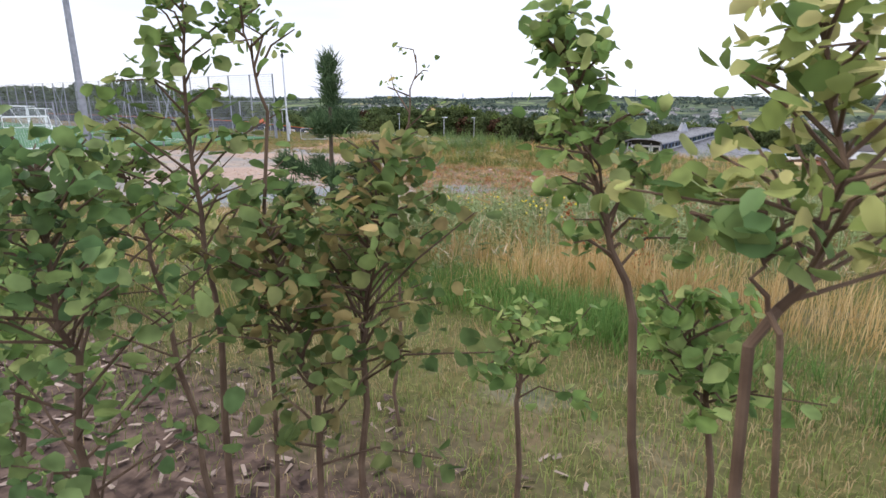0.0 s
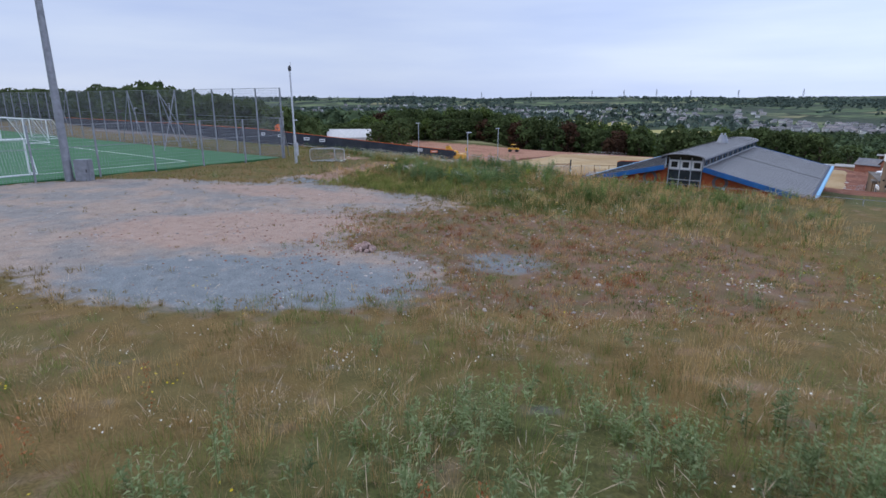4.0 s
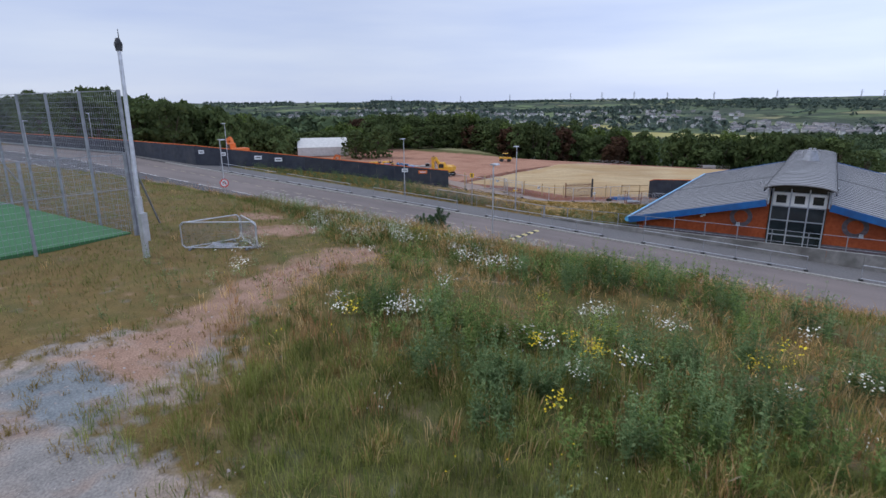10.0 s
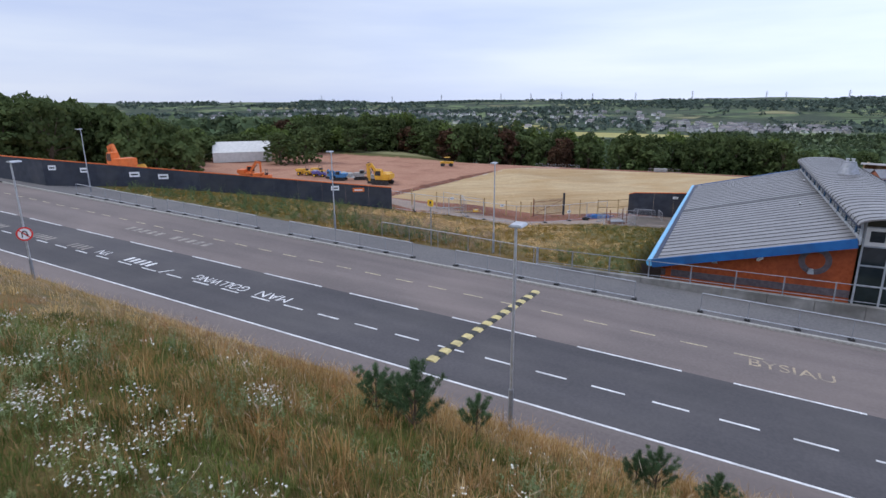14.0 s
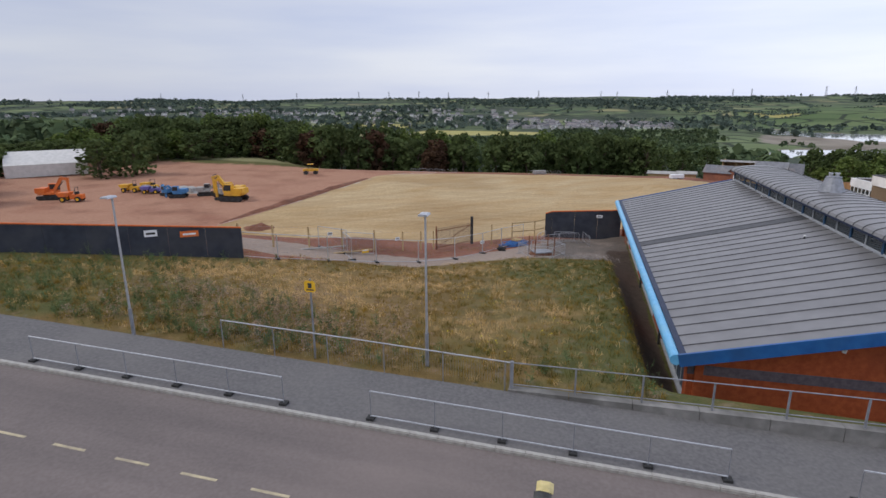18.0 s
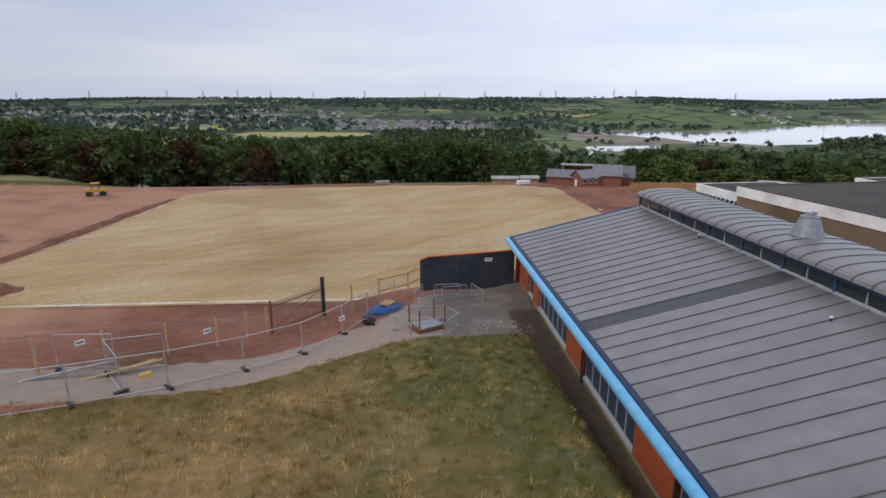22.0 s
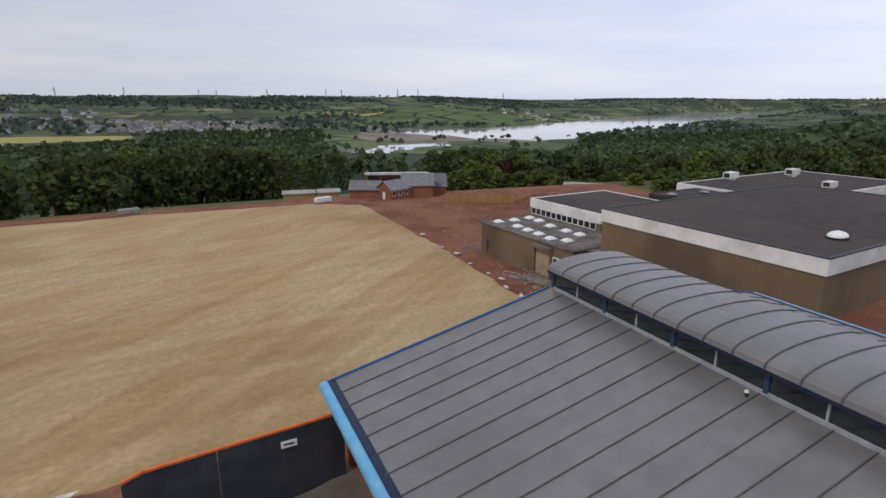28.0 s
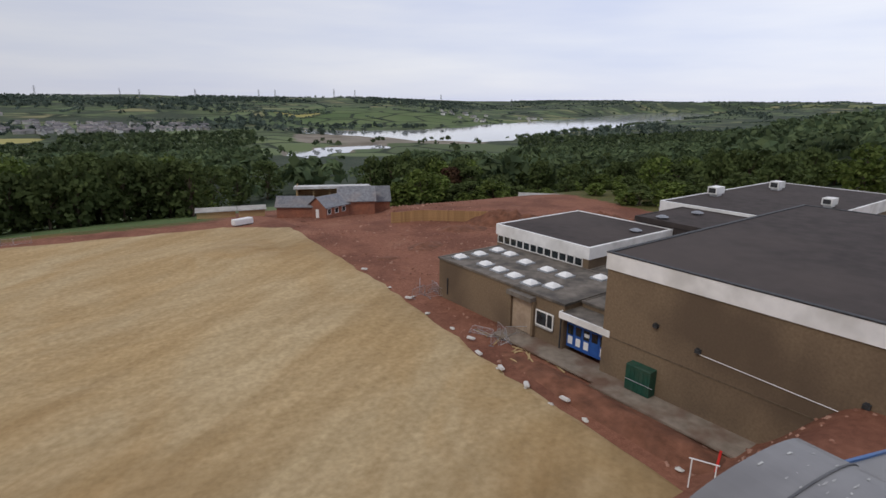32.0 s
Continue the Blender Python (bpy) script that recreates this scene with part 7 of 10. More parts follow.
goal(-7.9, -15.2, -90, 3.0, 2.0, 1.2, "small white football goal standing beside the pitch")
goal(-38.0, -5.6, 0, 7.3, 2.44, 2.0, "full-size white football goal at the far touchline")
goal(-43.0, -1.6, 0, 5.0, 2.1, 1.6, "medium white football goal behind the touchline")
goal(-36, -10.5, 90, 5.0, 2.1, 1.6, "medium white football goal on the turf")

fl = thing("floodlight_mast", "tall thick grey floodlight mast beside the pitch", "floodlight mast", -2.9, -13.4, -0.1)
b = bmesh.new()
tube(b, (0, 0, -0.4), (0, 0, 15), 0.23, 0.13, 18)
part("mast", b, GALV_DULL, fl)
b = bmesh.new()
box(b, -1.6, 1.6, -0.06, 0.06, 14.7, 14.85)
part("cross_bar", b, GALV_DULL, fl)
for dx in (-1.3, 0, 1.3):
    b = bmesh.new()
    box(b, dx - 0.3, dx + 0.3, -0.4, -0.05, 14.75, 15.2)
    part("lamp_head", b, DARK_STEEL, fl)
cb = thing("grey_cabinet", "grey steel switch cabinet beside the floodlight mast", "cabinet", -2.25, -12.85, -0.12, 40)
b = bmesh.new()
box(b, -0.4, 0.4, -0.25, 0.25, 0, 1.25)
bmesh.ops.bevel(b, geom=b.edges[:], offset=0.02, segments=2, affect="EDGES")
part("body", b, GALV_DULL, cb)
b = bmesh.new()
box(b, -0.36, 0.36, -0.275, -0.25, 0.08, 1.18)
dr = part("cabinet_door", b, GALV_DULL, cb)
b = bmesh.new()
box(b, 0.25, 0.3, -0.3, -0.275, 0.55, 0.72)
part("handle", b, DARK_STEEL, dr)

ms = thing("camera_mast", "slim white camera mast with a dome on top", "camera mast", 0, 0, -0.1)
b = bmesh.new()
tube(b, (0, 0, -0.3), (-0.05, 0.04, 2.0), 0.1, 0.1, 14)
part("mast_base", b, GALV, ms)
b = bmesh.new()
tube(b, (-0.05, 0.04, 2.0), (-0.42, 0.3, 6.35), 0.07, 0.055, 14)
part("mast", b, GALV, ms)
b = bmesh.new()
tube(b, (-0.42, 0.3, 6.35), (-0.44, 0.31, 6.55), 0.09, 0.12, 12)
tube(b, (-0.44, 0.31, 6.55), (-0.44, 0.31, 6.72), 0.12, 0.05, 12)
part("camera_dome", b, DARK_STEEL, ms)
b = bmesh.new()
tube(b, (-0.3, 0.28, 6.5), (-0.3, 0.28, 6.95), 0.012)
part("aerial", b, DARK_STEEL, ms)
b = bmesh.new()
box(b, 0.08, 0.22, -0.1, 0.1, 0.6, 1.5)
part("junction_box", b, GALV, ms)

# three low mesh panels set in a triangle round a cover beside the mast
PEN = ((0.17, 1.1), (2.3, 2.54), (0.56, 3.18))
for k in range(3):
    (xa, ya), (xb, yb) = PEN[k], PEN[(k + 1) % 3]
    L = math.hypot(xb - xa, yb - ya) - 0.08
    t = thing("barrier_panel", "low galvanised tube and mesh panel of a triangular pen", "barrier", (xa + xb) / 2, (ya + yb) / 2, ground_z((xa + xb) / 2, (ya + yb) / 2), math.degrees(math.atan2(yb - ya, xb - xa)), "panels of the pen by the mast")
    b = bmesh.new()
    pipe(b, [(-L / 2 + 0.1, 0, 0.06), (-L / 2, 0, 0.16), (-L / 2, 0, 0.82), (-L / 2 + 0.1, 0, 0.92), (L / 2 - 0.1, 0, 0.92), (L / 2, 0, 0.82), (L / 2, 0, 0.16), (L / 2 - 0.1, 0, 0.06), (-L / 2 + 0.1, 0, 0.06)], 0.022)
    part("frame", b, GALV, t)
    b = bmesh.new()
    for i in range(1, int(L / 0.05)):
        tube(b, (-L / 2 + i * 0.05, 0, 0.07), (-L / 2 + i * 0.05, 0, 0.91), 0.0022, n=3, caps=False)
    for i in range(1, 9):
        tube(b, (-L / 2, 0, 0.06 + i * 0.095), (L / 2, 0, 0.06 + i * 0.095), 0.0022, n=3, caps=False)
    tagged(part("wire_mesh", b, GALV_DULL, t), kind="stuff")
    for s_ in (-1, 1):
        b = bmesh.new()
        box(b, s_ * (L / 2 - 0.3) - 0.02, s_ * (L / 2 - 0.3) + 0.02, -0.2, 0.2, 0.0, 0.05)
        part("foot", b, GALV_DULL, t)
cv = thing("inspection_cover", "grey steel inspection cover in the grass", "cover", 0.95, 2.1, ground_z(0.95, 2.1) + 0.03, 30)
b = bmesh.new()
box(b, -0.45, 0.45, -0.3, 0.3, -0.1, 0.03)
part("frame", b, CONCRETE, cv)
b = bmesh.new()
box(b, -0.38, 0.38, -0.23, 0.23, 0.03, 0.045)
part("lid", b, GALV_DULL, cv)


# ---- trees: leaf clumps on limbs ----
LEAF_DARK = island_mat("leaf_dark", (0.064, 0.09, 0.034), (0.086, 0.116, 0.042), (0.112, 0.142, 0.052), 0.8, 0.35, 0.12, 0.7, 1.35)
LEAF_LIGHT = island_mat("leaf_light", (0.085, 0.125, 0.03), (0.12, 0.165, 0.042), (0.165, 0.205, 0.06), 0.75, 0.3, 0.12, 0.75, 1.25)
LEAF_BROWN = island_mat("leaf_copper", (0.04, 0.022, 0.014), (0.065, 0.034, 0.02), (0.09, 0.055, 0.03), 0.75, 0.15)
NEEDLE = island_mat("pine_needle", (0.045, 0.08, 0.036), (0.07, 0.115, 0.05), (0.115, 0.165, 0.08), 0.7, 0.25, 3.0, 0.7, 1.3)


def leaf_quads(rs, centres, size, flat=0.5, out=None, loose=0.6):
    """A bent four-sided clump at each centre, turned at random, or facing out from its bough."""
    n = len(centres)
    c = rs.normal(size=(n, 3))
    if out is not None:
        c = out + c * loose
    c /= np.linalg.norm(c, axis=1)[:, None]
    a = rs.normal(size=(n, 3))
    a -= (a * c).sum(1)[:, None] * c
    a /= np.linalg.norm(a, axis=1)[:, None]
    b = np.cross(c, a)
    s = (size * rs.uniform(0.6, 1.4, n))[:, None]
    v = np.stack([centres - a * s, centres + b * s * 0.7 - c * s * flat * 0.4, centres + a * s, centres - b * s * 0.7 - c * s * flat * 0.4], 1).reshape(-1, 3)
    return v, np.arange(4 * n).reshape(-1, 4)


def crown_points(rs, n, h, r, base):
    """Points on many overlapping rounded boughs, with the way each faces."""
    k = rs.integers(15, 21)
    th = np.arange(k) * 2.4 + rs.uniform(-0.5, 0.5, k)
    zz = np.linspace(0.08, 0.93, k) + rs.uniform(-0.05, 0.05, k)
    rr = r * np.sqrt(np.clip(1 - (2 * zz - 0.8) ** 2 * 0.8, 0.03, 1)) * rs.uniform(0.5, 0.74, k)
    lobes = np.stack([rr * np.cos(th), rr * np.sin(th), base + (h - base) * zz], 1)
    size = r * rs.uniform(0.3, 0.46, k)
    pick = rs.integers(0, k, n)
    d = rs.normal(size=(n, 3))
    d[:, 2] += 0.35
    d /= np.linalg.norm(d, axis=1)[:, None]
    return lobes[pick] + d * (size[pick] * rs.uniform(0.75, 1.06, n))[:, None] * [1, 1, 0.85], lobes, d


def tree_model(seed, h, r, n, leaf, leaf_size, base=0.02):
    rs = np.random.default_rng(seed)
    pts, lobes, d = crown_points(rs, n, h, r, h * base)
    v, f = leaf_quads(rs, pts, leaf_size, 0.5, d)
    b = bmesh.new()
    tube(b, (0, 0, -0.6), (0.05 * r, 0.02, h * 0.35), 0.028 * h, 0.02 * h, 9)
    tube(b, (0.05 * r, 0.02, h * 0.35), (0, 0, h * 0.7), 0.02 * h, 0.007 * h, 8)
    for q in lobes:
        tube(b, (0.03 * r, 0, h * rs.uniform(0.2, 0.5)), tuple(q), 0.009 * h, 0.003 * h, 5, False)
    return (v, f), b


tree_protos = []
TREE_H = (13, 15, 11, 12, 9, 13, 16)
for i, (h, r, leaf) in enumerate(((13, 5.2, LEAF_DARK), (15, 5.6, LEAF_DARK), (11, 5.0, LEAF_DARK), (12, 5.6, LEAF_LIGHT), (9, 4.4, LEAF_LIGHT), (13, 4.6, LEAF_BROWN), (16, 4.6, LEAF_DARK))):
    (v, f), b = tree_model(40 + i, h, r, 880, leaf, 0.6)
    crown = arrays("crown", v, f, leaf, "", "", "")
    cm = crown.data
    bpy.data.objects.remove(crown)
    tree_protos.append((cm, mesh_of("trunk", b, BARK)))
TREE_LABEL = ("broad dark green tree in the belt behind the site", "tall dark green tree in the belt behind the site", "rounded dark green tree with a low crown", "fresh light green broadleaf tree", "small light green tree", "copper-leaved tree among green ones", "tall slender dark green tree")


def plant(kind, x, y, s=1.0, sink=0.0, z=None, wide=1.0):
    t = thing("tree", TREE_LABEL[kind], "tree", x, y, (ground_z(x, y) if z is None else z) - sink, 0, "woodland trees")
    t.matrix_basis = t.matrix_basis @ pose(0, 0, 0, 0, 0, (x * 37 + y * 17) % 360) @ Matrix.Diagonal((s * wide, s * wide, s, 1))
    part("crown", tree_protos[kind][0], None, t)
    part("trunk", tree_protos[kind][1], None, t)


def plant_to(kind, x, y, top):
    """A tree whose crown ends at a given level; low ones stay broad."""
    s = max(0.3, (top - ground_z(x, y)) / TREE_H[kind])
    plant(kind, x, y, s, wide=min(1.7, max(0.75, 1.05 / s)))


tr = random.Random(11)
# belt behind the sand
x = -172.0
while x < 27:
    y = 194 + 5 * math.sin(x * 0.09) + tr.uniform(-3, 5) + (6 if -44 < x < -20 else 0) + (16 if x > -16 else 0)
    top = float(np.interp(x, [-170, -140, -122, -108, -78, -56, -45, 10, 27], [-1.0, 0.0, -0.5, -1.8, -3.0, -5.2, -6.0, -6.4, -8.0]))
    if not (-36 < x < -27):
        plant_to(tr.choice((0, 0, 1, 1, 2, 2, 6, 5 if x < -20 else 0)), x, y, top - tr.uniform(0.0, 3.2))
        plant_to(tr.choice((0, 1, 2, 2, 3)), x + tr.uniform(-2, 2), y + tr.uniform(7, 12), top - tr.uniform(-0.3, 1.6))
    x += tr.uniform(4.0, 6.0)
plant_to(3, -112, 203, 0.6)
plant_to(3, -118, 205, 0.2)
plant(5, -47, 190.5, 0.62)
plant(5, -43.5, 190.5, 0.6)
for k in range(22):
    x, y = 80 + 46 * (k / 22) + tr.uniform(-3, 3), 198 - 36 * (k / 22) + tr.uniform(-5, 6)
    plant_to(tr.choice((0, 1, 2, 2, 3, 6)), x, y, -14.5 + tr.uniform(-3.5, 1.5))
for x, y, k, sc in ((74.5, 199.5, 3, 0.78), (80.5, 201, 3, 0.7), (69.5, 202, 4, 0.7)):
    plant(k, x, y, sc, wide=1.3)
for k in range(11):
    x, y = 97 + 2.8 * k + tr.uniform(-1.5, 1.5), 154 - 2.2 * k + tr.uniform(-2.5, 2.5)
    plant_to(tr.choice((0, 2, 2, 3, 4)), x, y, -11.0 + 0.25 * k + tr.uniform(-2.0, 1.0))
# trees round the farm and along the right-hand hill
for x, y, k, top in ((70, 203, 4, -16.5), (101, 164, 4, -14.8), (106, 161, 4, -15.2), (40, 256, 0, -14.5), (30, 240, 1, -12.5), (20, 236, 2, -12.0), (24, 226, 4, -15.0), (98, 222, 5, -14.0), (101, 229, 5, -14.5), (84, 252, 0, -13.0), (52, 268, 1, -14.5), (95, 246, 2, -12.5)):
    plant_to(k, x, y, top)
for k in range(75):
    az = -24 - 52 * (k / 75) + tr.uniform(-1.5, 1.5)
    r = tr.uniform(190, 265) - (30 if az < -45 else 0)
    x, y = -math.sin(radians(az)) * r, 50 + math.cos(radians(az)) * r
    if y < 120 and x < 110:
        continue
    top = 5.9 - math.hypot(x - 5, y - 75) * math.tan(radians(float(np.interp(-az, [24, 44, 60, 76], [5.6, 5.3, 3.6, 2.4])) + tr.uniform(-0.2, 1.2)))
    plant_to(tr.choice((0, 0, 1, 2, 2, 3, 6, 6)), x, y, top)


# the dense left-hand wood behind the hoarding and the pitch, falling away towards the tent
def wood_top(x, y):
    d, a = math.hypot(x - 9.4, y - 1.3), math.degrees(math.atan2(9.4 - x, y - 1.3))
    return 4.77 + d * math.tan(radians(float(np.interp(a, [38, 46, 49, 51, 53, 55, 57, 59, 62, 65, 68, 70, 74, 90], [-2.2, -1.9, -3.0, -2.3, -1.7, -1.0, -0.6, -0.1, 0.5, 0.9, 1.3, 1.2, 0.8, 0.6]))))


for k in range(64):
    x, y = -118 - 70 * tr.random(), 40 + 115 * (k / 64) + tr.uniform(-4, 4)
    if x > -150 and abs(y - 82.3 + 0.914 * (x + 81.2)) < 10:
        continue
    plant_to(tr.choice((0, 1, 1, 6, 2, 2)), x, y, wood_top(x, y) - tr.uniform(0.3, 3.5))
for k in range(30):
    x, y = -100 - 60 * tr.random(), -20 + 26 * tr.random()
    plant(tr.choice((0, 1, 2, 2)), x, y, tr.uniform(0.26, 0.36), wide=1.3)
for row, (d0, d1) in enumerate(((168, 182), (196, 215), (224, 240))):
    a = 34.0
    while a < 84:
        d = tr.uniform(d0, d1)
        x, y = 9 - d * math.sin(radians(a)), 1 + d * math.cos(radians(a))
        clear = (44.5 < a < 53 and row < 2) or (a < 47 and row < 2)
        if not clear and not (y < 30 and x > -140):
            plant_to(tr.choice((0, 0, 1, 2, 2, 6, 3 if a < 56 else 0)), x, y, wood_top(x, y) - tr.uniform(-0.2, 2.2))
        a += tr.uniform(1.0, 1.7)
for x, y, k, top in ((-158, 104, 3, 1.5), (-152, 112, 4, 0.3)):
    plant_to(k, x, y, top)


# ---- far woods, hedges and houses ----
def blobs(name, rs, xyz, size, material, label, per=26, leaf=0.34):
    """Many far trees at once: a dome of clumps for each."""
    n = len(xyz)
    d = rs.normal(size=(n * per, 3))
    d /= np.linalg.norm(d, axis=1)[:, None]
    d[:, 2] = np.abs(d[:, 2]) * 1.15 - 0.12
    who = np.repeat(np.arange(n), per)
    c = xyz[who] + d * size[who][:, None] * rs.uniform(0.6, 1.0, (n * per, 1))
    v, f = leaf_quads(rs, c, size[who] * leaf, 0.5, d, 0.5)
    return arrays(name, v, f, material, label, "woodland", "stuff")


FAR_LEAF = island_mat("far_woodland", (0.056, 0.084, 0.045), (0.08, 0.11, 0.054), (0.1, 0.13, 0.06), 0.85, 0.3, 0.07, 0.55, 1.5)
# the blue paleness of distant haze is put into this leaf colour
FAR_LEAF_HAZE = island_mat("distant_woodland_hazed", (0.07, 0.098, 0.082), (0.092, 0.122, 0.1), (0.115, 0.148, 0.118), 0.85, 0.25, 0.015, 0.7, 1.35)
rs = np.random.default_rng(3)


def scatter(n, az0, az1, r0, r1, keep):
    az, r = np.radians(rs.uniform(az0, az1, n)), np.sqrt(rs.uniform(r0 ** 2, r1 ** 2, n))
    p = np.stack([-np.sin(az) * r, 50 + np.cos(az) * r], 1)
    return p[keep(p[:, 0], p[:, 1], np.degrees(az), r)]


def lumps(x, y, s):
    return np.sin(x / s + 1.7 * np.sin(y / s * 0.6)) * np.sin(y / s * 1.2 + 1.3 * np.sin(x / s * 0.7))


near = scatter(2500, -74, 62, 212, 600, lambda x, y, az, r: (water_in(x, y) < 0.05) & ~((az > -26.5) & (az < -13) & (r > 300)) & ((np.abs(x + 24) > 28) | (y > 246)) & ~((x > 40) & (x < 86) & (y < 262)))
z = height(near[:, 0], near[:, 1])
sz = rs.uniform(3.4, 7.2, len(near)) * (1 + 0.3 * smooth(-48, -60, np.degrees(np.arctan2(-near[:, 0], near[:, 1] - 50))))
side = np.degrees(np.arctan2(-near[:, 0], near[:, 1] - 50)) < -40
for part_, per, leaf_, lb in ((side, 74, 0.19, "dense dark green wood on the hillside above the estuary"), (~side, 38, 0.3, "dense dark green wood filling the valley side")):
    blobs("mid_woods", rs, np.column_stack([near, z + sz * 0.9])[part_], sz[part_], FAR_LEAF, lb, per, leaf_)
band = scatter(4400, -74, 58, 600, 1080, lambda x, y, az, r: (water_in(x, y) < 0.03) & ((lumps(x, y, 90) > -0.25) | (az < -38)) & ~((az < -35) & (az > -38.5)) & ~((az < -38) & (r > np.interp(-az, -WATER_AZ, WATER_NEAR) - 60)) & (np.hypot((x + 185) / 140, (y - 1020) / 130) > 1) & ~((az > -35) & (az < -13) & (r < 1300) & (rs.random(len(x)) < 0.93)))
z = height(band[:, 0], band[:, 1])
sz = rs.uniform(3.5, 6.0, len(band))
blobs("valley_woods", rs, np.column_stack([band, z + sz * 0.5]), sz, FAR_LEAF, "dark green woods along the valley floor", 13, 0.5)
far = scatter(13500, -72, 58, 1080, 3600, lambda x, y, az, r: (water_in(x, y) < 0.03) & ((lumps(x, y, 250) > 0.05) | (rs.random(len(x)) < 0.025)) & (np.hypot((x - 800) / 330, (y - 1620) / 300) > 1) & (np.hypot((x + 185) / 140, (y - 1070) / 80) > 1))
z = height(far[:, 0], far[:, 1])
sz = rs.uniform(5, 9, len(far))
far_az = np.degrees(np.arctan2(-far[:, 0], far[:, 1] - 50))
sz *= np.where((far_az < -33) & (far_az > -60) & (np.hypot(far[:, 0], far[:, 1]) < 3000), 0.75, 1.0)
blobs("distant_woods", rs, np.column_stack([far, z + sz * 0.4]), sz, FAR_LEAF_HAZE, "distant woods and copses on the hills, blued for haze", 7, 0.66)
spit = scatter(3600, -57, -36.0, 1000, 2300, lambda x, y, az, r: (water_in(x, y) < 0.02) & (np.abs(r - np.interp(-az, -WATER_AZ, WATER_NEAR) + 60) < 38))
z = height(spit[:, 0], spit[:, 1])
sz = rs.uniform(3, 5.5, len(spit))
blobs("shore_woods", rs, np.column_stack([spit, z + sz * 0.5]), sz, FAR_LEAF, "dark woods along the near shore of the estuary", 9, 0.6)
ridge = scatter(3600, -68, -38, 3700, 5300, lambda x, y, az, r: (water_in(x, y) < 0.02) & (r > np.interp(-az, -WATER_AZ, WATER_FAR) + 20) & ((lumps(x, y, 190) > 0.0) | (rs.random(len(x)) < 0.1)))
z = height(ridge[:, 0], ridge[:, 1])
sz = rs.uniform(5, 9, len(ridge))
blobs("ridge_woods", rs, np.column_stack([ridge, z + sz * 0.3]), sz, FAR_LEAF_HAZE, "woods on the far ridge over the water, paled for haze", 6, 0.7)
# hedges: short rows of trees
rows = []
for k in range(260):
    az, r = math.radians(rs.uniform(-70, 56)), rs.uniform(1050, 3600)
    x0, y0 = -math.sin(az) * r, 50 + math.cos(az) * r
    a = rs.choice([0.15, 1.7]) + rs.normal() * 0.25
    for s in np.arange(0, rs.uniform(60, 220), 9.0):
        rows.append((x0 + math.cos(a) * s, y0 + math.sin(a) * s))
rows = np.array(rows)
rows = rows[water_in(rows[:, 0], rows[:, 1]) < 0.03]
z = height(rows[:, 0], rows[:, 1])
sz = rs.uniform(2.5, 5.0, len(rows))
blobs("hedgerows", rs, np.column_stack([rows, z + sz * 0.4]), sz, FAR_LEAF_HAZE, "lines of distant hedgerow trees between fields", 8, 0.6)


def houses(n, where, name, label, rot=0.5):
    wv, wf, rv, rf = [], [], [], []
    got = 0
    while got < n:
        x, y = where()
        if water_in(x, y) > 0.02:
            continue
        got += 1
        z = ground_z(x, y)
        L, W, H = rs.uniform(8, 16), rs.uniform(6.5, 8.5), rs.uniform(4.6, 5.6)
        a = rs.choice([0.1, 0.1 + math.pi / 2, 0.5]) + rs.normal() * 0.1
        ca, sa = math.cos(a), math.sin(a)

        def put(px, py, pz):
            return (x + px * ca - py * sa, y + px * sa + py * ca, z + pz)
        o = len(wv)
        wv += [put(*p) for p in ((-L / 2, -W / 2, -2), (L / 2, -W / 2, -2), (L / 2, W / 2, -2), (-L / 2, W / 2, -2), (-L / 2, -W / 2, H), (L / 2, -W / 2, H), (L / 2, W / 2, H), (-L / 2, W / 2, H), (-L / 2, 0, H + 2.6), (L / 2, 0, H + 2.6))]
        wf += [(o, o + 1, o + 5, o + 4), (o + 2, o + 3, o + 7, o + 6), (o + 1, o + 2, o + 6, o + 5), (o + 3, o, o + 4, o + 7), (o + 4, o + 7, o + 8, o + 8), (o + 6, o + 5, o + 9, o + 9)]
        q = len(rv)
        e = 0.5
        rv += [put(*p) for p in ((-L / 2 - e, -W / 2 - e, H - 0.3), (L / 2 + e, -W / 2 - e, H - 0.3), (L / 2 + e, 0, H + 2.75), (-L / 2 - e, 0, H + 2.75), (-L / 2 - e, W / 2 + e, H - 0.3), (L / 2 + e, W / 2 + e, H - 0.3))]
        rf += [(q, q + 1, q + 2, q + 3), (q + 3, q + 2, q + 5, q + 4)]
    wf4 = [f for f in wf if f[2] != f[3]]
    h = arrays(name, wv, wf4, island_mat(name + "_render", (0.3, 0.29, 0.27), (0.5, 0.49, 0.47), (0.8, 0.79, 0.77), 0.9), label, "houses", "stuff")
    g = [f[:3] for f in wf if f[2] == f[3]]
    arrays("gable", wv, g, h.data.materials[0], "", "", "stuff", h)
    arrays("roof", rv, rf, island_mat(name + "_roof", (0.1, 0.1, 0.108), (0.16, 0.155, 0.16), (0.24, 0.215, 0.21), 0.9), "grey and brown house roofs", "", "stuff", h)


def polar(a0, a1, r0, r1):
    az, r = radians(rs.uniform(a0, a1)), rs.uniform(r0, r1)
    return -math.sin(az) * r, 50 + math.cos(az) * r


houses(170, lambda: polar(-9, 7, 1150, 1420), "village", "pale rendered houses with grey roofs in a dense village")
houses(140, lambda: polar(6, 36, 1180, 1950), "scattered_houses", "pale houses scattered among trees across the valley")
houses(26, lambda: polar(-35.5, -30.5, 1800, 2100) if rs.random() < 0.7 else polar(-41, -38, 1980, 2200), "shore_hamlet", "pale houses scattered above the far shore")
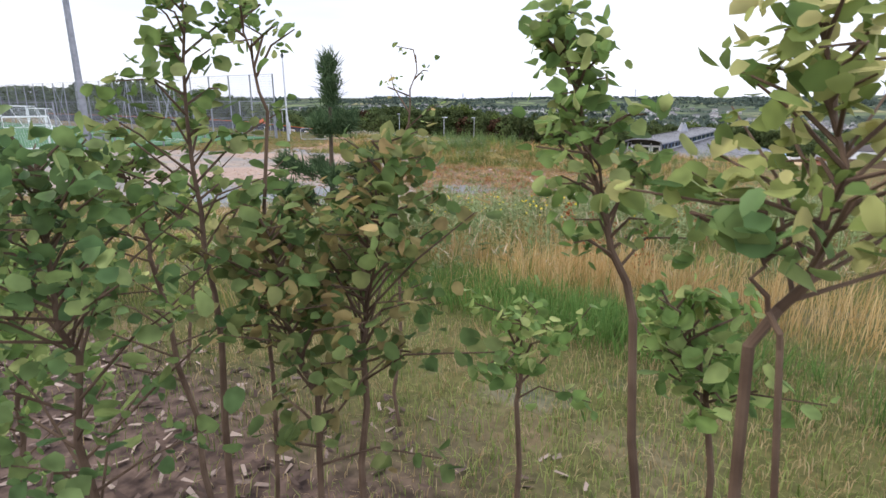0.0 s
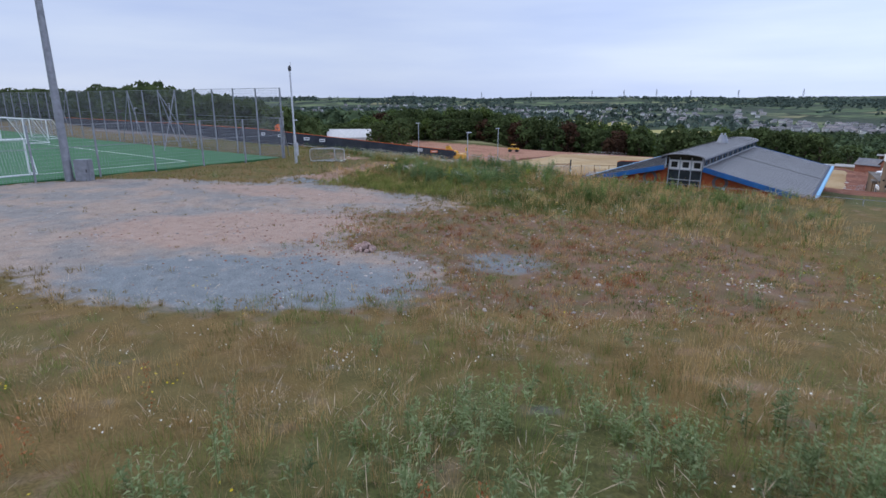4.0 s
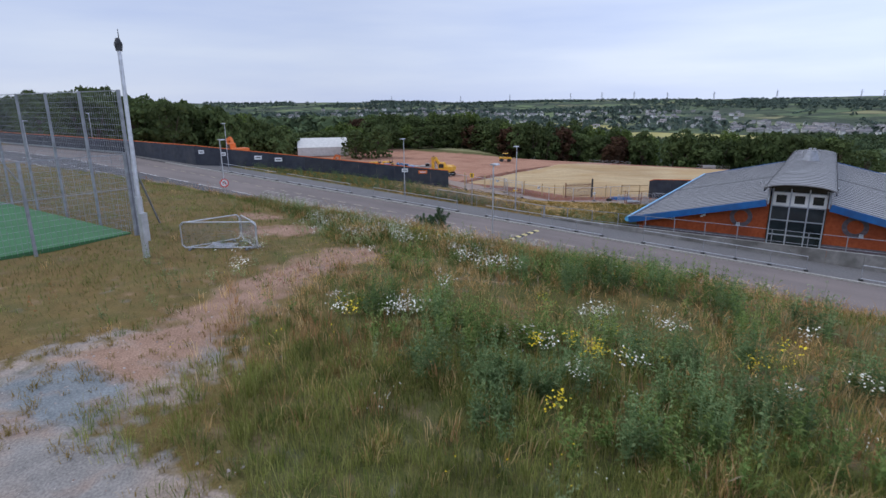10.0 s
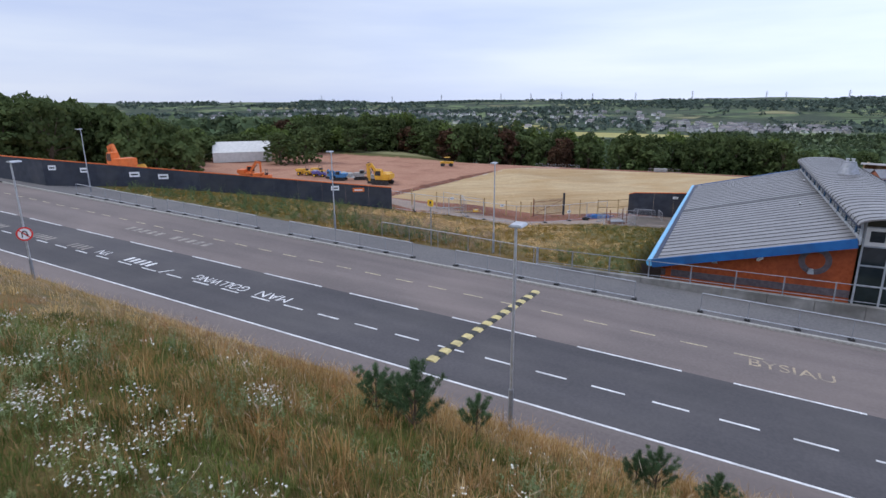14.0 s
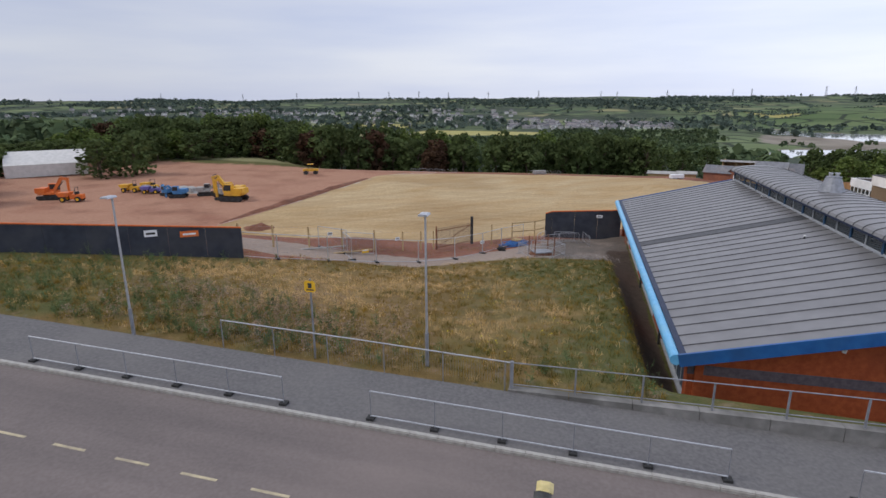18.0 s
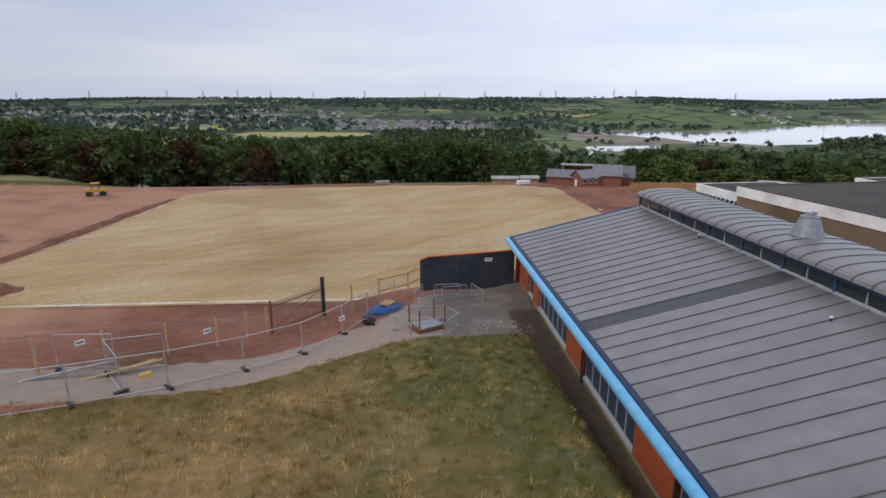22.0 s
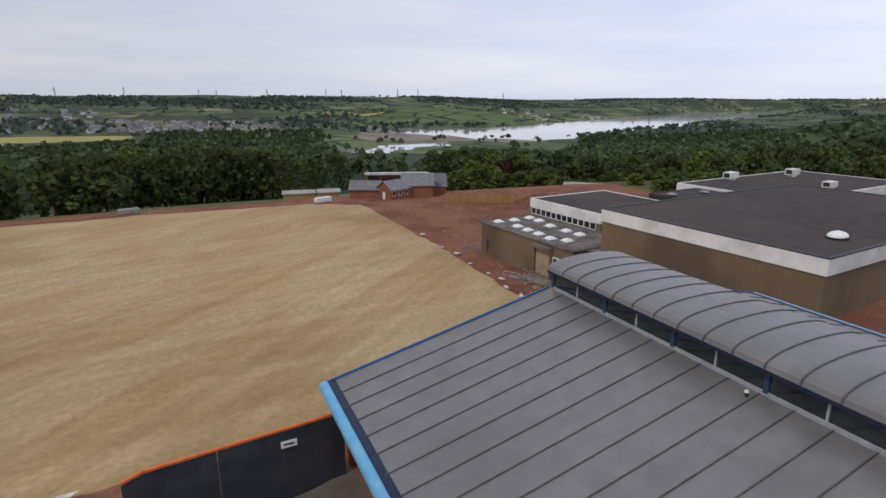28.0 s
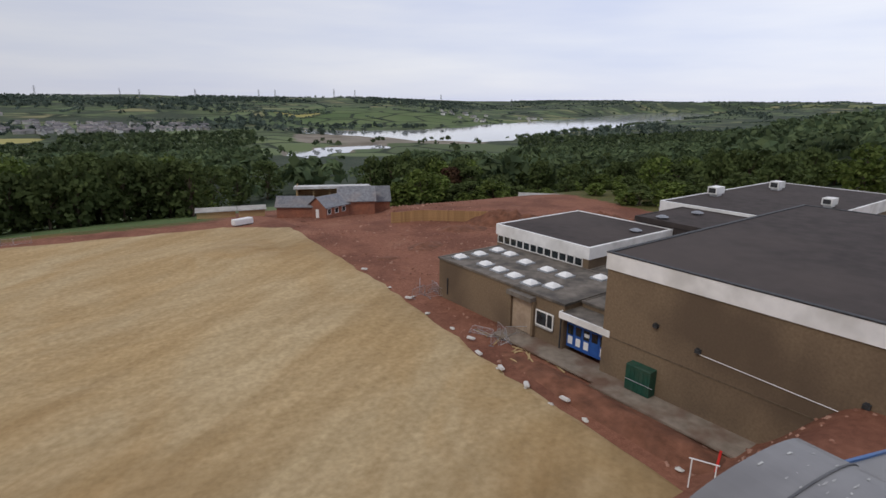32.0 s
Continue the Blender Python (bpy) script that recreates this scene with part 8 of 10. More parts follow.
houses(180, lambda: polar(-74, -65, 900, 1400) if rs.random() < 0.5 else polar(30, 52, 1300, 2300), "far_town", "pale houses of a far town on the ridge")

# ---- pylons on the skyline ----
b = bmesh.new()
for sx in (-1, 1):
    for sy in (-1, 1):
        beam(b, (sx * 4, sy * 4, 0), (sx * 0.8, sy * 0.8, 46), 0.55, 0.55)
for k in range(6):
    z0, z1 = k * 7.5, (k + 1) * 7.5
    w0, w1 = 4 - 3.2 * z0 / 46, 4 - 3.2 * z1 / 46
    for s in (-1, 1):
        beam(b, (-w0, s * w0, z0), (w1, s * w1, z1), 0.4, 0.4)
        beam(b, (w0, s * w0, z0), (-w1, s * w1, z1), 0.4, 0.4)
tower_me = mesh_of("tower", b, GALV_DULL)
b = bmesh.new()
for z, w in ((30, 7), (37, 8.5), (44, 6)):
    beam(b, (-w, 0, z), (w, 0, z), 0.7, 0.7)
arm_me = mesh_of("cross_arms", b, GALV_DULL)
for az, r in ((33, 3300), (28, 3350), (22, 3400), (19, 3300), (13, 3450), (9, 3300), (4, 3400), (-2, 3450), (-8, 3300), (-13.5, 3350), (-15, 3300), (-20.5, 3000), (-22.5, 2950), (-31, 3300), (-38, 3400), (40, 3300), (-3.5, 3250), (16, 3200)):
    x, y = -math.sin(radians(az)) * r, 50 + math.cos(radians(az)) * r
    p = thing("pylon", "grey lattice pylon on the skyline", "pylon", x, y, ground_z(x, y) - 1, az * 3, "pylons on the skyline")
    part("tower", tower_me, None, p)
    part("cross_arms", arm_me, None, p)


# ---- grass, weeds and flowers ----
def blades(name, rs, pts, h, w, lean, material, label, category="grass", head=0.0, out=None):
    """Bent blades rooted at pts; with head, each carries a lens-shaped ear. out gives the way each one leans."""
    n = len(pts)
    a = rs.uniform(0, 2 * np.pi, n) if out is None else out + rs.normal(0, 0.6, n)
    d = np.stack([np.cos(a), np.sin(a), 0 * a], 1)
    b = a + np.pi / 2 + rs.normal(0, 0.7, n)
    s = np.stack([np.cos(b), np.sin(b), 0 * b], 1)
    hh = (h * rs.uniform(0.45, 1.25, n))[:, None]
    ww = (w * rs.uniform(0.6, 1.4, n))[:, None]
    ll = hh * (lean * rs.uniform(0.2, 1.5, n))[:, None]
    up = np.array([0, 0, 1.0])
    mid = pts + d * ll * 0.35 + up * hh * 0.6
    tip = pts + d * ll + up * hh * (1 - 0.25 * lean)
    i = np.arange(n)[:, None]
    if not head:
        v = np.stack([pts - s * ww - up * 0.03, pts + s * ww - up * 0.03, mid + s * ww * 0.8, mid - s * ww * 0.8, tip], 1).reshape(-1, 3)
        i = i * 5
        tri = np.concatenate([i + [0, 1, 2], i + [0, 2, 3], i + [3, 2, 4]])
    else:
        ear = mid + (tip - mid) * 0.55
        v = np.stack([pts - s * ww * 0.4 - up * 0.03, pts + s * ww * 0.4 - up * 0.03, mid, ear + s * ww * head, ear - s * ww * head, tip], 1).reshape(-1, 3)
        i = i * 6
        tri = np.concatenate([i + [0, 1, 2], i + [2, 3, 4], i + [4, 3, 5]])
    return arrays(name, v, tri, material, label, category, "stuff")


def spread(rs, n, x0, x1, y0, y1, weight):
    p = np.stack([rs.uniform(x0, x1, n), rs.uniform(y0, y1, n)], 1)
    p = p[rs.random(n) < weight(p[:, 0], p[:, 1])]
    return np.column_stack([p, height(p[:, 0], p[:, 1])])


def at_ground(*xy):
    q = np.array(xy, float)
    return np.column_stack([q, height(q[:, 0], q[:, 1])])


def tussocks(name, rs, centres, per, r, h, w, lean, material, label, head=0.0):
    """Grass in tufts: blades that lean out from each centre."""
    who = np.repeat(np.arange(len(centres)), per)
    a, d = rs.uniform(0, 2 * np.pi, len(who)), rs.random(len(who)) ** 0.6
    rr = (r * rs.uniform(0.5, 1.5, len(centres)))[who]
    p = centres[who] + np.stack([np.cos(a) * d * rr, np.sin(a) * d * rr, 0 * a], 1)
    p[:, 2] = height(p[:, 0], p[:, 1])
    hh = (h * rs.uniform(0.55, 1.25, len(centres)))[who] * (1.1 - 0.45 * d)
    return blades(name, rs, p, hh, w, lean, material, label, "grass", head, a)


def patchy(x, y, s, seed=0.0):
    return 0.5 + 0.5 * np.sin(x / s + 2.1 * np.sin(y / s * 0.7 + seed) + seed) * np.sin(y / s * 1.3 + 1.7 * np.sin(x / s * 0.6 + 2 * seed))


STRAW = island_mat("straw_grass", (0.36, 0.225, 0.085), (0.5, 0.345, 0.15), (0.64, 0.48, 0.26), 0.85, 0.35, 0.5, 0.7, 1.25)
EARS = island_mat("grass_ears", (0.42, 0.3, 0.19), (0.54, 0.42, 0.29), (0.66, 0.55, 0.42), 0.85, 0.3)
GOLD_GRASS = island_mat("golden_grass", (0.32, 0.185, 0.065), (0.45, 0.275, 0.105), (0.58, 0.4, 0.185), 0.85, 0.4, 0.5, 0.7, 1.25)
GREEN_GRASS = island_mat("green_grass", (0.09, 0.135, 0.03), (0.15, 0.19, 0.05), (0.24, 0.25, 0.085), 0.8, 0.4, 0.6, 0.6, 1.3)
LUSH_GRASS = island_mat("lush_grass", (0.075, 0.16, 0.038), (0.12, 0.22, 0.055), (0.19, 0.29, 0.085), 0.75, 0.4, 1.2, 0.7, 1.3)
MOWN = island_mat("mown_blades", (0.125, 0.18, 0.045), (0.21, 0.26, 0.078), (0.33, 0.35, 0.135), 0.8, 0.45, 0.8, 0.7, 1.25)
MOWN_DRY = island_mat("mown_dry_blades", (0.29, 0.205, 0.098), (0.39, 0.295, 0.155), (0.5, 0.4, 0.235), 0.85, 0.4)
VERGE = island_mat("verge_blades", (0.12, 0.132, 0.035), (0.2, 0.195, 0.058), (0.3, 0.265, 0.1), 0.85, 0.4, 0.6, 0.7, 1.25)
FINE_GREEN = island_mat("fine_green_blades", (0.16, 0.19, 0.04), (0.26, 0.28, 0.07), (0.4, 0.375, 0.135), 0.85, 0.4, 0.6, 0.7, 1.25)
OLIVE = island_mat("olive_grass", (0.18, 0.145, 0.048), (0.27, 0.2, 0.075), (0.36, 0.26, 0.11), 0.85, 0.35)
BROWN_GRASS = island_mat("red_brown_grass", (0.26, 0.14, 0.06), (0.37, 0.215, 0.1), (0.48, 0.315, 0.16), 0.85, 0.35, 0.7, 0.65, 1.25)
WEED = island_mat("weed_leaves", (0.15, 0.2, 0.08), (0.225, 0.28, 0.125), (0.33, 0.38, 0.2), 0.8, 0.4, 0.8, 0.65, 1.3)
WEED_FRESH = island_mat("fresh_weed_leaves", (0.09, 0.15, 0.04), (0.15, 0.215, 0.06), (0.25, 0.3, 0.1), 0.75, 0.4, 0.8, 0.65, 1.35)
SHRUB = island_mat("shrub_leaves", (0.08, 0.13, 0.05), (0.135, 0.195, 0.08), (0.22, 0.28, 0.13), 0.8, 0.4, 0.8, 0.6, 1.35)
DOCK = island_mat("rusty_dock", (0.24, 0.075, 0.028), (0.36, 0.13, 0.05), (0.48, 0.22, 0.1), 0.85, 0.25)
WHITE_FLOWER = island_mat("white_flower", (0.5, 0.48, 0.38), (0.63, 0.61, 0.52), (0.76, 0.75, 0.68), 0.8)
YELLOW_FLOWER = island_mat("yellow_flower", (0.62, 0.45, 0.02), (0.72, 0.56, 0.03), (0.78, 0.64, 0.07), 0.8)
gs = np.random.default_rng(17)


def bare(x, y):
    """Where nothing much grows: gravel, path, mulch, lane."""
    return np.clip(gravel_in(x, y) + 0.5 * path_in(x, y) + paved_in(x, y) + 0.95 * blob(x, y, 32.0, -31.0, 4.2, 2.6, 20) + 0.8 * blob(x, y, -2.5, 6.2, 1.1, 0.6, 20) + 0.7 * blob(x, y, 0.6, 5.0, 1.5, 0.8, 30) + smooth(-3.1, -3.4, x) * smooth(1.6, 1.2, y), 0, 1)


def top_of(x, y):
    return smooth(20.2, 19.4, y) * (1 - bare(x, y))


thin = lambda x, y: blob(x, y, 24.0, -11.5, 8.5, 5.5, 10, 0.3)
short = lambda x, y: blob(x, y, 33.9, -29.4, 4.6, 2.4, 35, 0.2)
tall = lambda x, y: top_of(x, y) * (1 - 0.97 * short(x, y)) * (1 - 0.9 * thin(x, y))
close = lambda x, y: 0.3 + 0.7 * blob(x, y, 31, -23, 6.5, 8.5, 35, 0.5)
lush = lambda x, y: np.clip(1.5 * patchy(x, y, 2.1, 1.3) - 0.25, 0, 1)
# start of the walk: mixed tall grass in tufts
tussocks("straw_tufts", gs, spread(gs, 4400, 17, 40, -31, -4, lambda x, y: tall(x, y) * close(x, y) * (1.05 - 0.8 * lush(x, y))), 28, 0.17, 0.42, 0.0019, 0.7, STRAW, "tufts of tall dry straw-coloured grass")
tussocks("pale_ears", gs, spread(gs, 4200, 17, 40, -31, -4, lambda x, y: tall(x, y) * close(x, y) * patchy(x, y, 1.3, 4.1) ** 1.5), 15, 0.2, 0.52, 0.0016, 0.6, EARS, "pale feathery grass ears", 2.4)
tussocks("green_tufts", gs, spread(gs, 6000, 17, 40, -31, -4, lambda x, y: tall(x, y) * close(x, y) * (0.1 + 0.9 * lush(x, y))), 26, 0.16, 0.36, 0.0022, 0.7, GREEN_GRASS, "tufts of tall green grass")
stony = lambda x, y: top_of(x, y) * thin(x, y)
tussocks("dry_ground_grass", gs, spread(gs, 9000, 12, 36, -20, -3, lambda x, y: stony(x, y) * (0.15 + 0.85 * patchy(x, y, 0.8, 0.4) ** 1.5)), 11, 0.13, 0.13, 0.0045, 0.9, BROWN_GRASS, "thin red-brown grass on stony ground")
tussocks("red_tufts", gs, spread(gs, 3000, 12, 36, -20, -3, lambda x, y: stony(x, y) * patchy(x, y, 1.1, 3) ** 2), 15, 0.12, 0.22, 0.0045, 0.8, DOCK, "small rust-red tufts on stony ground")
tussocks("dry_tufts", gs, spread(gs, 4200, 12, 36, -20, -3, lambda x, y: stony(x, y) * (0.3 + 0.7 * patchy(x, y, 0.9, 1.7))), 13, 0.11, 0.17, 0.0045, 0.8, STRAW, "small straw tufts on stony ground")
tussocks("moss_tufts", gs, spread(gs, 6500, 12, 36, -20, -3, lambda x, y: stony(x, y) * np.clip(1.6 * patchy(x, y, 0.7, 4.2) - 0.3, 0, 1)), 12, 0.11, 0.11, 0.006, 0.9, GREEN_GRASS, "low green tufts on stony ground")
tussocks("gravel_weeds", gs, spread(gs, 2200, -2, 26, -25, -4, lambda x, y: gravel_in(x, y) * (0.05 + 0.5 * patchy(x, y, 0.9, 2.9) ** 3)), 9, 0.06, 0.05, 0.006, 0.9, OLIVE, "tiny dark weeds scattered over the gravel")
mown = lambda x, y: (1 - blob(x, y, 32.0, -31.0, 4.0, 2.4, 20)) * np.maximum(short(x, y), 0.8 * blob(x, y, 33.2, -27.2, 2.6, 0.6, 12, 0.3))
worn = lambda x, y: blob(x, y, 33.6, -27.6, 1.7, 0.55, 18, 0.4)
blades("mown_grass", gs, spread(gs, 170000, 28.5, 37.5, -32.5, -25.5, lambda x, y: mown(x, y) * (0.3 + 0.7 * patchy(x, y, 0.6, 2.4)) * (1 - 0.75 * worn(x, y))), 0.07, 0.0021, 0.9, MOWN, "short worn green grass between the young trees")
blades("mown_straw", gs, spread(gs, 110000, 28.5, 37.5, -32.5, -25.5, lambda x, y: mown(x, y) * np.clip(1.05 - patchy(x, y, 0.6, 2.4) + 0.5 * worn(x, y), 0, 1)), 0.055, 0.002, 1.0, MOWN_DRY, "short dry grass between the young trees")
tussocks("lush_edge", gs, spread(gs, 1200, 31.5, 36.5, -27.6, -25.6, lambda x, y: blob(x, y, 33.9, -26.5, 1.9, 0.34, -14, 0.3)), 26, 0.13, 0.24, 0.0022, 0.75, LUSH_GRASS, "lush dark green grass along the mown edge")
tussocks("edge_straw", gs, spread(gs, 420, 32.0, 37.5, -26.6, -24.6, lambda x, y: blob(x, y, 34.4, -25.6, 2.2, 0.6, -8, 0.4)), 26, 0.16, 0.4, 0.0018, 0.4, STRAW, "fine pale straw grass behind the green edge")
tussocks("gravel_tufts", gs, spread(gs, 6500, 0, 27, -23, -2, lambda x, y: np.clip(4 * gravel_in(x, y) * (1 - gravel_in(x, y)), 0, 1) + 0.02 + 0.7 * path_in(x, y)), 12, 0.1, 0.16, 0.005, 0.9, OLIVE, "small tufts along the edge of the gravel")
# the bank above the road, with short grass on its inner side
belt_y = lambda x: np.interp(x, [-25, -8.5, -3, 0.5, 2.7, 4.5], [11.6, 9.2, 7.7, 6.4, 5.2, 4.2])
lawn = lambda x, y: smooth(0.35, -0.45, y - belt_y(x)) * smooth(5.4, 4.2, x)
bank = lambda x, y: top_of(x, y) * (1 - 0.97 * lawn(x, y))
rank = lambda x, y: np.clip(blob(x, y, 17, -2.2, 10, 3.6, -10, 0.4) + 0.25 * blob(x, y, 9, 6.5, 9, 4, -20, 0.4), 0, 1)
tussocks("rank_grass", gs, spread(gs, 5200, 2, 30, -8, 12, lambda x, y: top_of(x, y) * rank(x, y) * (0.3 + 0.7 * patchy(x, y, 1.5, 4.4))), 17, 0.2, 0.44, 0.0045, 0.55, GREEN_GRASS, "rank tall green grass above the road")
tussocks("thick_sward", gs, spread(gs, 2600, 6, 29, -7, 3, lambda x, y: top_of(x, y) * blob(x, y, 17, -2.6, 9.5, 3.4, -8, 0.4) * (0.2 + 0.8 * patchy(x, y, 0.9, 1.1))), 14, 0.18, 0.3, 0.006, 0.7, GREEN_GRASS, "green tufts between gravel and bank")
tussocks("fine_green", gs, spread(gs, 2600, 8, 21, -7, 2, lambda x, y: top_of(x, y) * blob(x, y, 14.0, -2.8, 5.5, 3.0, 15, 0.4)), 20, 0.17, 0.42, 0.004, 0.5, FINE_GREEN, "fine tall yellow-green grass beside the gravel")
tussocks("mixed_straw", gs, spread(gs, 3000, 6, 33, -7.5, 4, lambda x, y: (1 - 0.85 * blob(x, y, 14.0, -2.4, 5.5, 3.2, 15, 0.4)) * top_of(x, y) * (1 - 0.8 * thin(x, y)) * blob(x, y, 19, -2.4, 12, 4.4, -5, 0.4) * np.clip(1.7 * patchy(x, y, 1.25, 5.2) - 0.35, 0, 1)), 15, 0.2, 0.44, 0.005, 0.55, STRAW, "dry grass between green clumps")
tussocks("bank_fill", gs, spread(gs, 3600, -9, 12, 4.5, 14, lambda x, y: bank(x, y) * smooth(4.5, 6, y + 0.35 * smooth(0, 6, x) * 6)), 15, 0.17, 0.3, 0.0065, 0.6, GREEN_GRASS, "dense low green growth among the flowers")
tussocks("bank_rust", gs, spread(gs, 1500, -8, 14, 6, 15, lambda x, y: bank(x, y) * np.clip(1.6 * patchy(x, y, 1.1, 0.5) - 0.4, 0, 1)), 15, 0.2, 0.42, 0.006, 0.5, OLIVE, "brown-olive grass among the flowers")
tussocks("rank_ears", gs, spread(gs, 5600, 0, 30, -8, 12, lambda x, y: (1 - 0.85 * blob(x, y, 14.0, -2.4, 5.5, 3.2, 15, 0.4)) * bank(x, y) * blob(x, y, 13, 3.8, 13, 4.6, -10, 0.4) * (0.25 + 0.75 * patchy(x, y, 1.3, 2.2))), 12, 0.25, 0.55, 0.0048, 0.5, GOLD_GRASS, "golden grass ears among green growth", 1.5)
tussocks("crest_grass", gs, spread(gs, 3220, -4, 28, 7.5, 19, lambda x, y: bank(x, y) * smooth(7.8, 10, y) * (0.25 + 0.75 * patchy(x, y, 1.6, 1.8))), 15, 0.22, 0.62, 0.0058, 0.5, GOLD_GRASS, "tall golden-brown grass along the crest of the bank")
dry = lambda x, y: np.clip(np.maximum(smooth(12, 17, y) * 0.9, 1.3 * patchy(x, y, 1.7, 0.7) - 0.3) + 0.15, 0, 1)
tussocks("bank_straw", gs, spread(gs, 5270, -32, 32, -4, 20, lambda x, y: bank(x, y) * dry(x, y) * (1 - 0.9 * smooth(0, -8, x) * smooth(9, 6, y)) * (1 - 0.4 * smooth(12, 4, x))), 15, 0.2, 0.42, 0.006, 0.6, STRAW, "tufts of long dry grass on the bank")
tussocks("bank_olive", gs, spread(gs, 1500, -28, 32, -5, 20, lambda x, y: bank(x, y) * (1 - 0.9 * smooth(0, -8, x) * smooth(9, 6, y))), 14, 0.2, 0.34, 0.0045, 0.65, OLIVE, "olive grass on the bank")
tussocks("bank_red", gs, spread(gs, 2760, -12, 32, -4, 18, lambda x, y: bank(x, y) * np.clip(1.6 * patchy(x, y, 1.2, 5.5) - 0.5 + 0.4 * smooth(7, 11, y), 0, 1)), 18, 0.2, 0.46, 0.006, 0.55, BROWN_GRASS, "red-brown grass on the bank")
tussocks("bank_green", gs, spread(gs, 2940, -10, 32, -6, 18, lambda x, y: bank(x, y) * (1.1 - dry(x, y)) * smooth(-8, 4, x) ** 0.5), 18, 0.2, 0.36, 0.006, 0.6, GREEN_GRASS, "rank green grass on the bank")
tussocks("bank_ears", gs, spread(gs, 5000, -20, 32, -3, 20, lambda x, y: bank(x, y) * dry(x, y) ** 2 * (0.35 + 0.65 * smooth(5, 12, y))), 12, 0.25, 0.52, 0.0038, 0.5, EARS, "pale grass ears along the crest of the bank", 1.3)
blades("verge_grass", gs, spread(gs, 90000, -45, 10, -16, 12, lambda x, y: top_of(x, y) * smooth(8, -2, x) * (0.25 + 0.75 * patchy(x, y, 1.4, 3.0)) * smooth(-45, -20, x)), 0.17, 0.0065, 0.85, VERGE, "short worn olive grass near the mast")
blades("verge_green", gs, spread(gs, 70000, -30, 10, -16, 11, lambda x, y: top_of(x, y) * smooth(8, -2, x) * (0.25 + 0.75 * patchy(x, y, 2.0, 5.0))), 0.15, 0.007, 0.85, GREEN_GRASS, "short green grass near the mast")


def herbs(name, rs, pts, h, reach, stems, per, leaf, wide, material, label, low=0.12):
    """Weeds of several upright stems that lean apart, set with narrow pointed leaves."""
    n = len(pts)
    who = np.repeat(np.arange(n), stems)
    m = len(who)
    a, lean = rs.uniform(0, 6.283, m), reach * rs.random(m) ** 0.7
    hh = (h * rs.uniform(0.55, 1.25, n))[who] * rs.uniform(0.65, 1.1, m)
    foot = pts[who] + np.stack([np.cos(a), np.sin(a), 0 * a], 1) * (0.05 * rs.random(m))[:, None]
    up = np.stack([np.cos(a) * lean, np.sin(a) * lean, np.ones(m)], 1) * hh[:, None]
    side = np.stack([-np.sin(a), np.cos(a), 0 * a], 1) * 0.004
    stalk = np.stack([foot - side, foot + side, foot + up + side * 0.4, foot + up - side * 0.4], 1).reshape(-1, 3)
    on = np.repeat(np.arange(m), per)
    k = len(on)
    u = low + (1 - low) * rs.random(k) ** 0.85
    p = foot[on] + up[on] * u[:, None]
    b, rise = rs.uniform(0, 6.283, k), rs.uniform(0.1, 1.1, k)
    d = np.stack([np.cos(b), np.sin(b), rise], 1)
    d /= np.linalg.norm(d, axis=1)[:, None]
    w = np.stack([-np.sin(b), np.cos(b), rs.normal(0, 0.35, k)], 1)
    ln = (leaf * rs.uniform(0.6, 1.3, k) * (1.25 - 0.6 * u))[:, None]
    mid = p + d * ln * 0.5 + [0, 0, 0.004]
    blade = np.stack([p, mid + w * wide * ln / leaf, p + d * ln - np.array([0, 0, 1]) * ln * 0.2, mid - w * wide * ln / leaf], 1).reshape(-1, 3)
    v = np.concatenate([stalk, blade])
    return arrays(name, v, np.arange(len(v)).reshape(-1, 4), material, label, "weeds", "stuff")


def field_in(x, y):
    return smooth(37.9, 38.5, y) * smooth(0.2, -1.2, y - bound_y(x) + 1.5) * (1 - paved_in(x, y)) * smooth(2.6, 1.8, x)


FIELD_STRAW = island_mat("field_straw", (0.48, 0.31, 0.12), (0.62, 0.43, 0.2), (0.76, 0.57, 0.33), 0.85, 0.4, 0.5, 0.75, 1.2)
FIELD_OLIVE = island_mat("field_olive", (0.14, 0.088, 0.013), (0.235, 0.148, 0.024), (0.36, 0.232, 0.048), 0.85, 0.4, 0.5, 0.7, 1.25)


shade_side = lambda x, y: blob(x, y, -2.0, 62.0, 5.0, 6.5, 0, 0.35)


def gold(x, y):
    """Bleached patches of the field."""
    m = sum(blob(x, y, cx, cy, rx, ry, tn, 0.6) for cx, cy, rx, ry, tn in STRAW_PATCHES)
    return np.clip(m * (0.3 + 0.9 * patchy(x, y, 1.0, 0.2)) + 0.25 * patchy(x, y, 0.7, 3.7) ** 2, 0, 1) * smooth(1.8, 0.2, x) * (1 - 0.8 * shade_side(x, y))


tussocks("field_straw", gs, spread(gs, 9000, -56, 3, 37.8, 72, lambda x, y: field_in(x, y) * (0.1 + 0.9 * gold(x, y))), 16, 0.22, 0.34, 0.0055, 0.75, FIELD_STRAW, "bleached straw grass in patches of the sloping field")
tussocks("field_olive", gs, spread(gs, 8000, -56, 3, 37.8, 72, lambda x, y: field_in(x, y) * (1.05 - 0.8 * gold(x, y)) * (1 - 0.55 * shade_side(x, y))), 16, 0.24, 0.3, 0.0065, 0.75, FIELD_OLIVE, "golden olive grass of the sloping field")
FIELD_GREEN = island_mat("field_green", (0.06, 0.072, 0.014), (0.105, 0.11, 0.024), (0.18, 0.155, 0.042), 0.85, 0.4, 0.6, 0.7, 1.25)
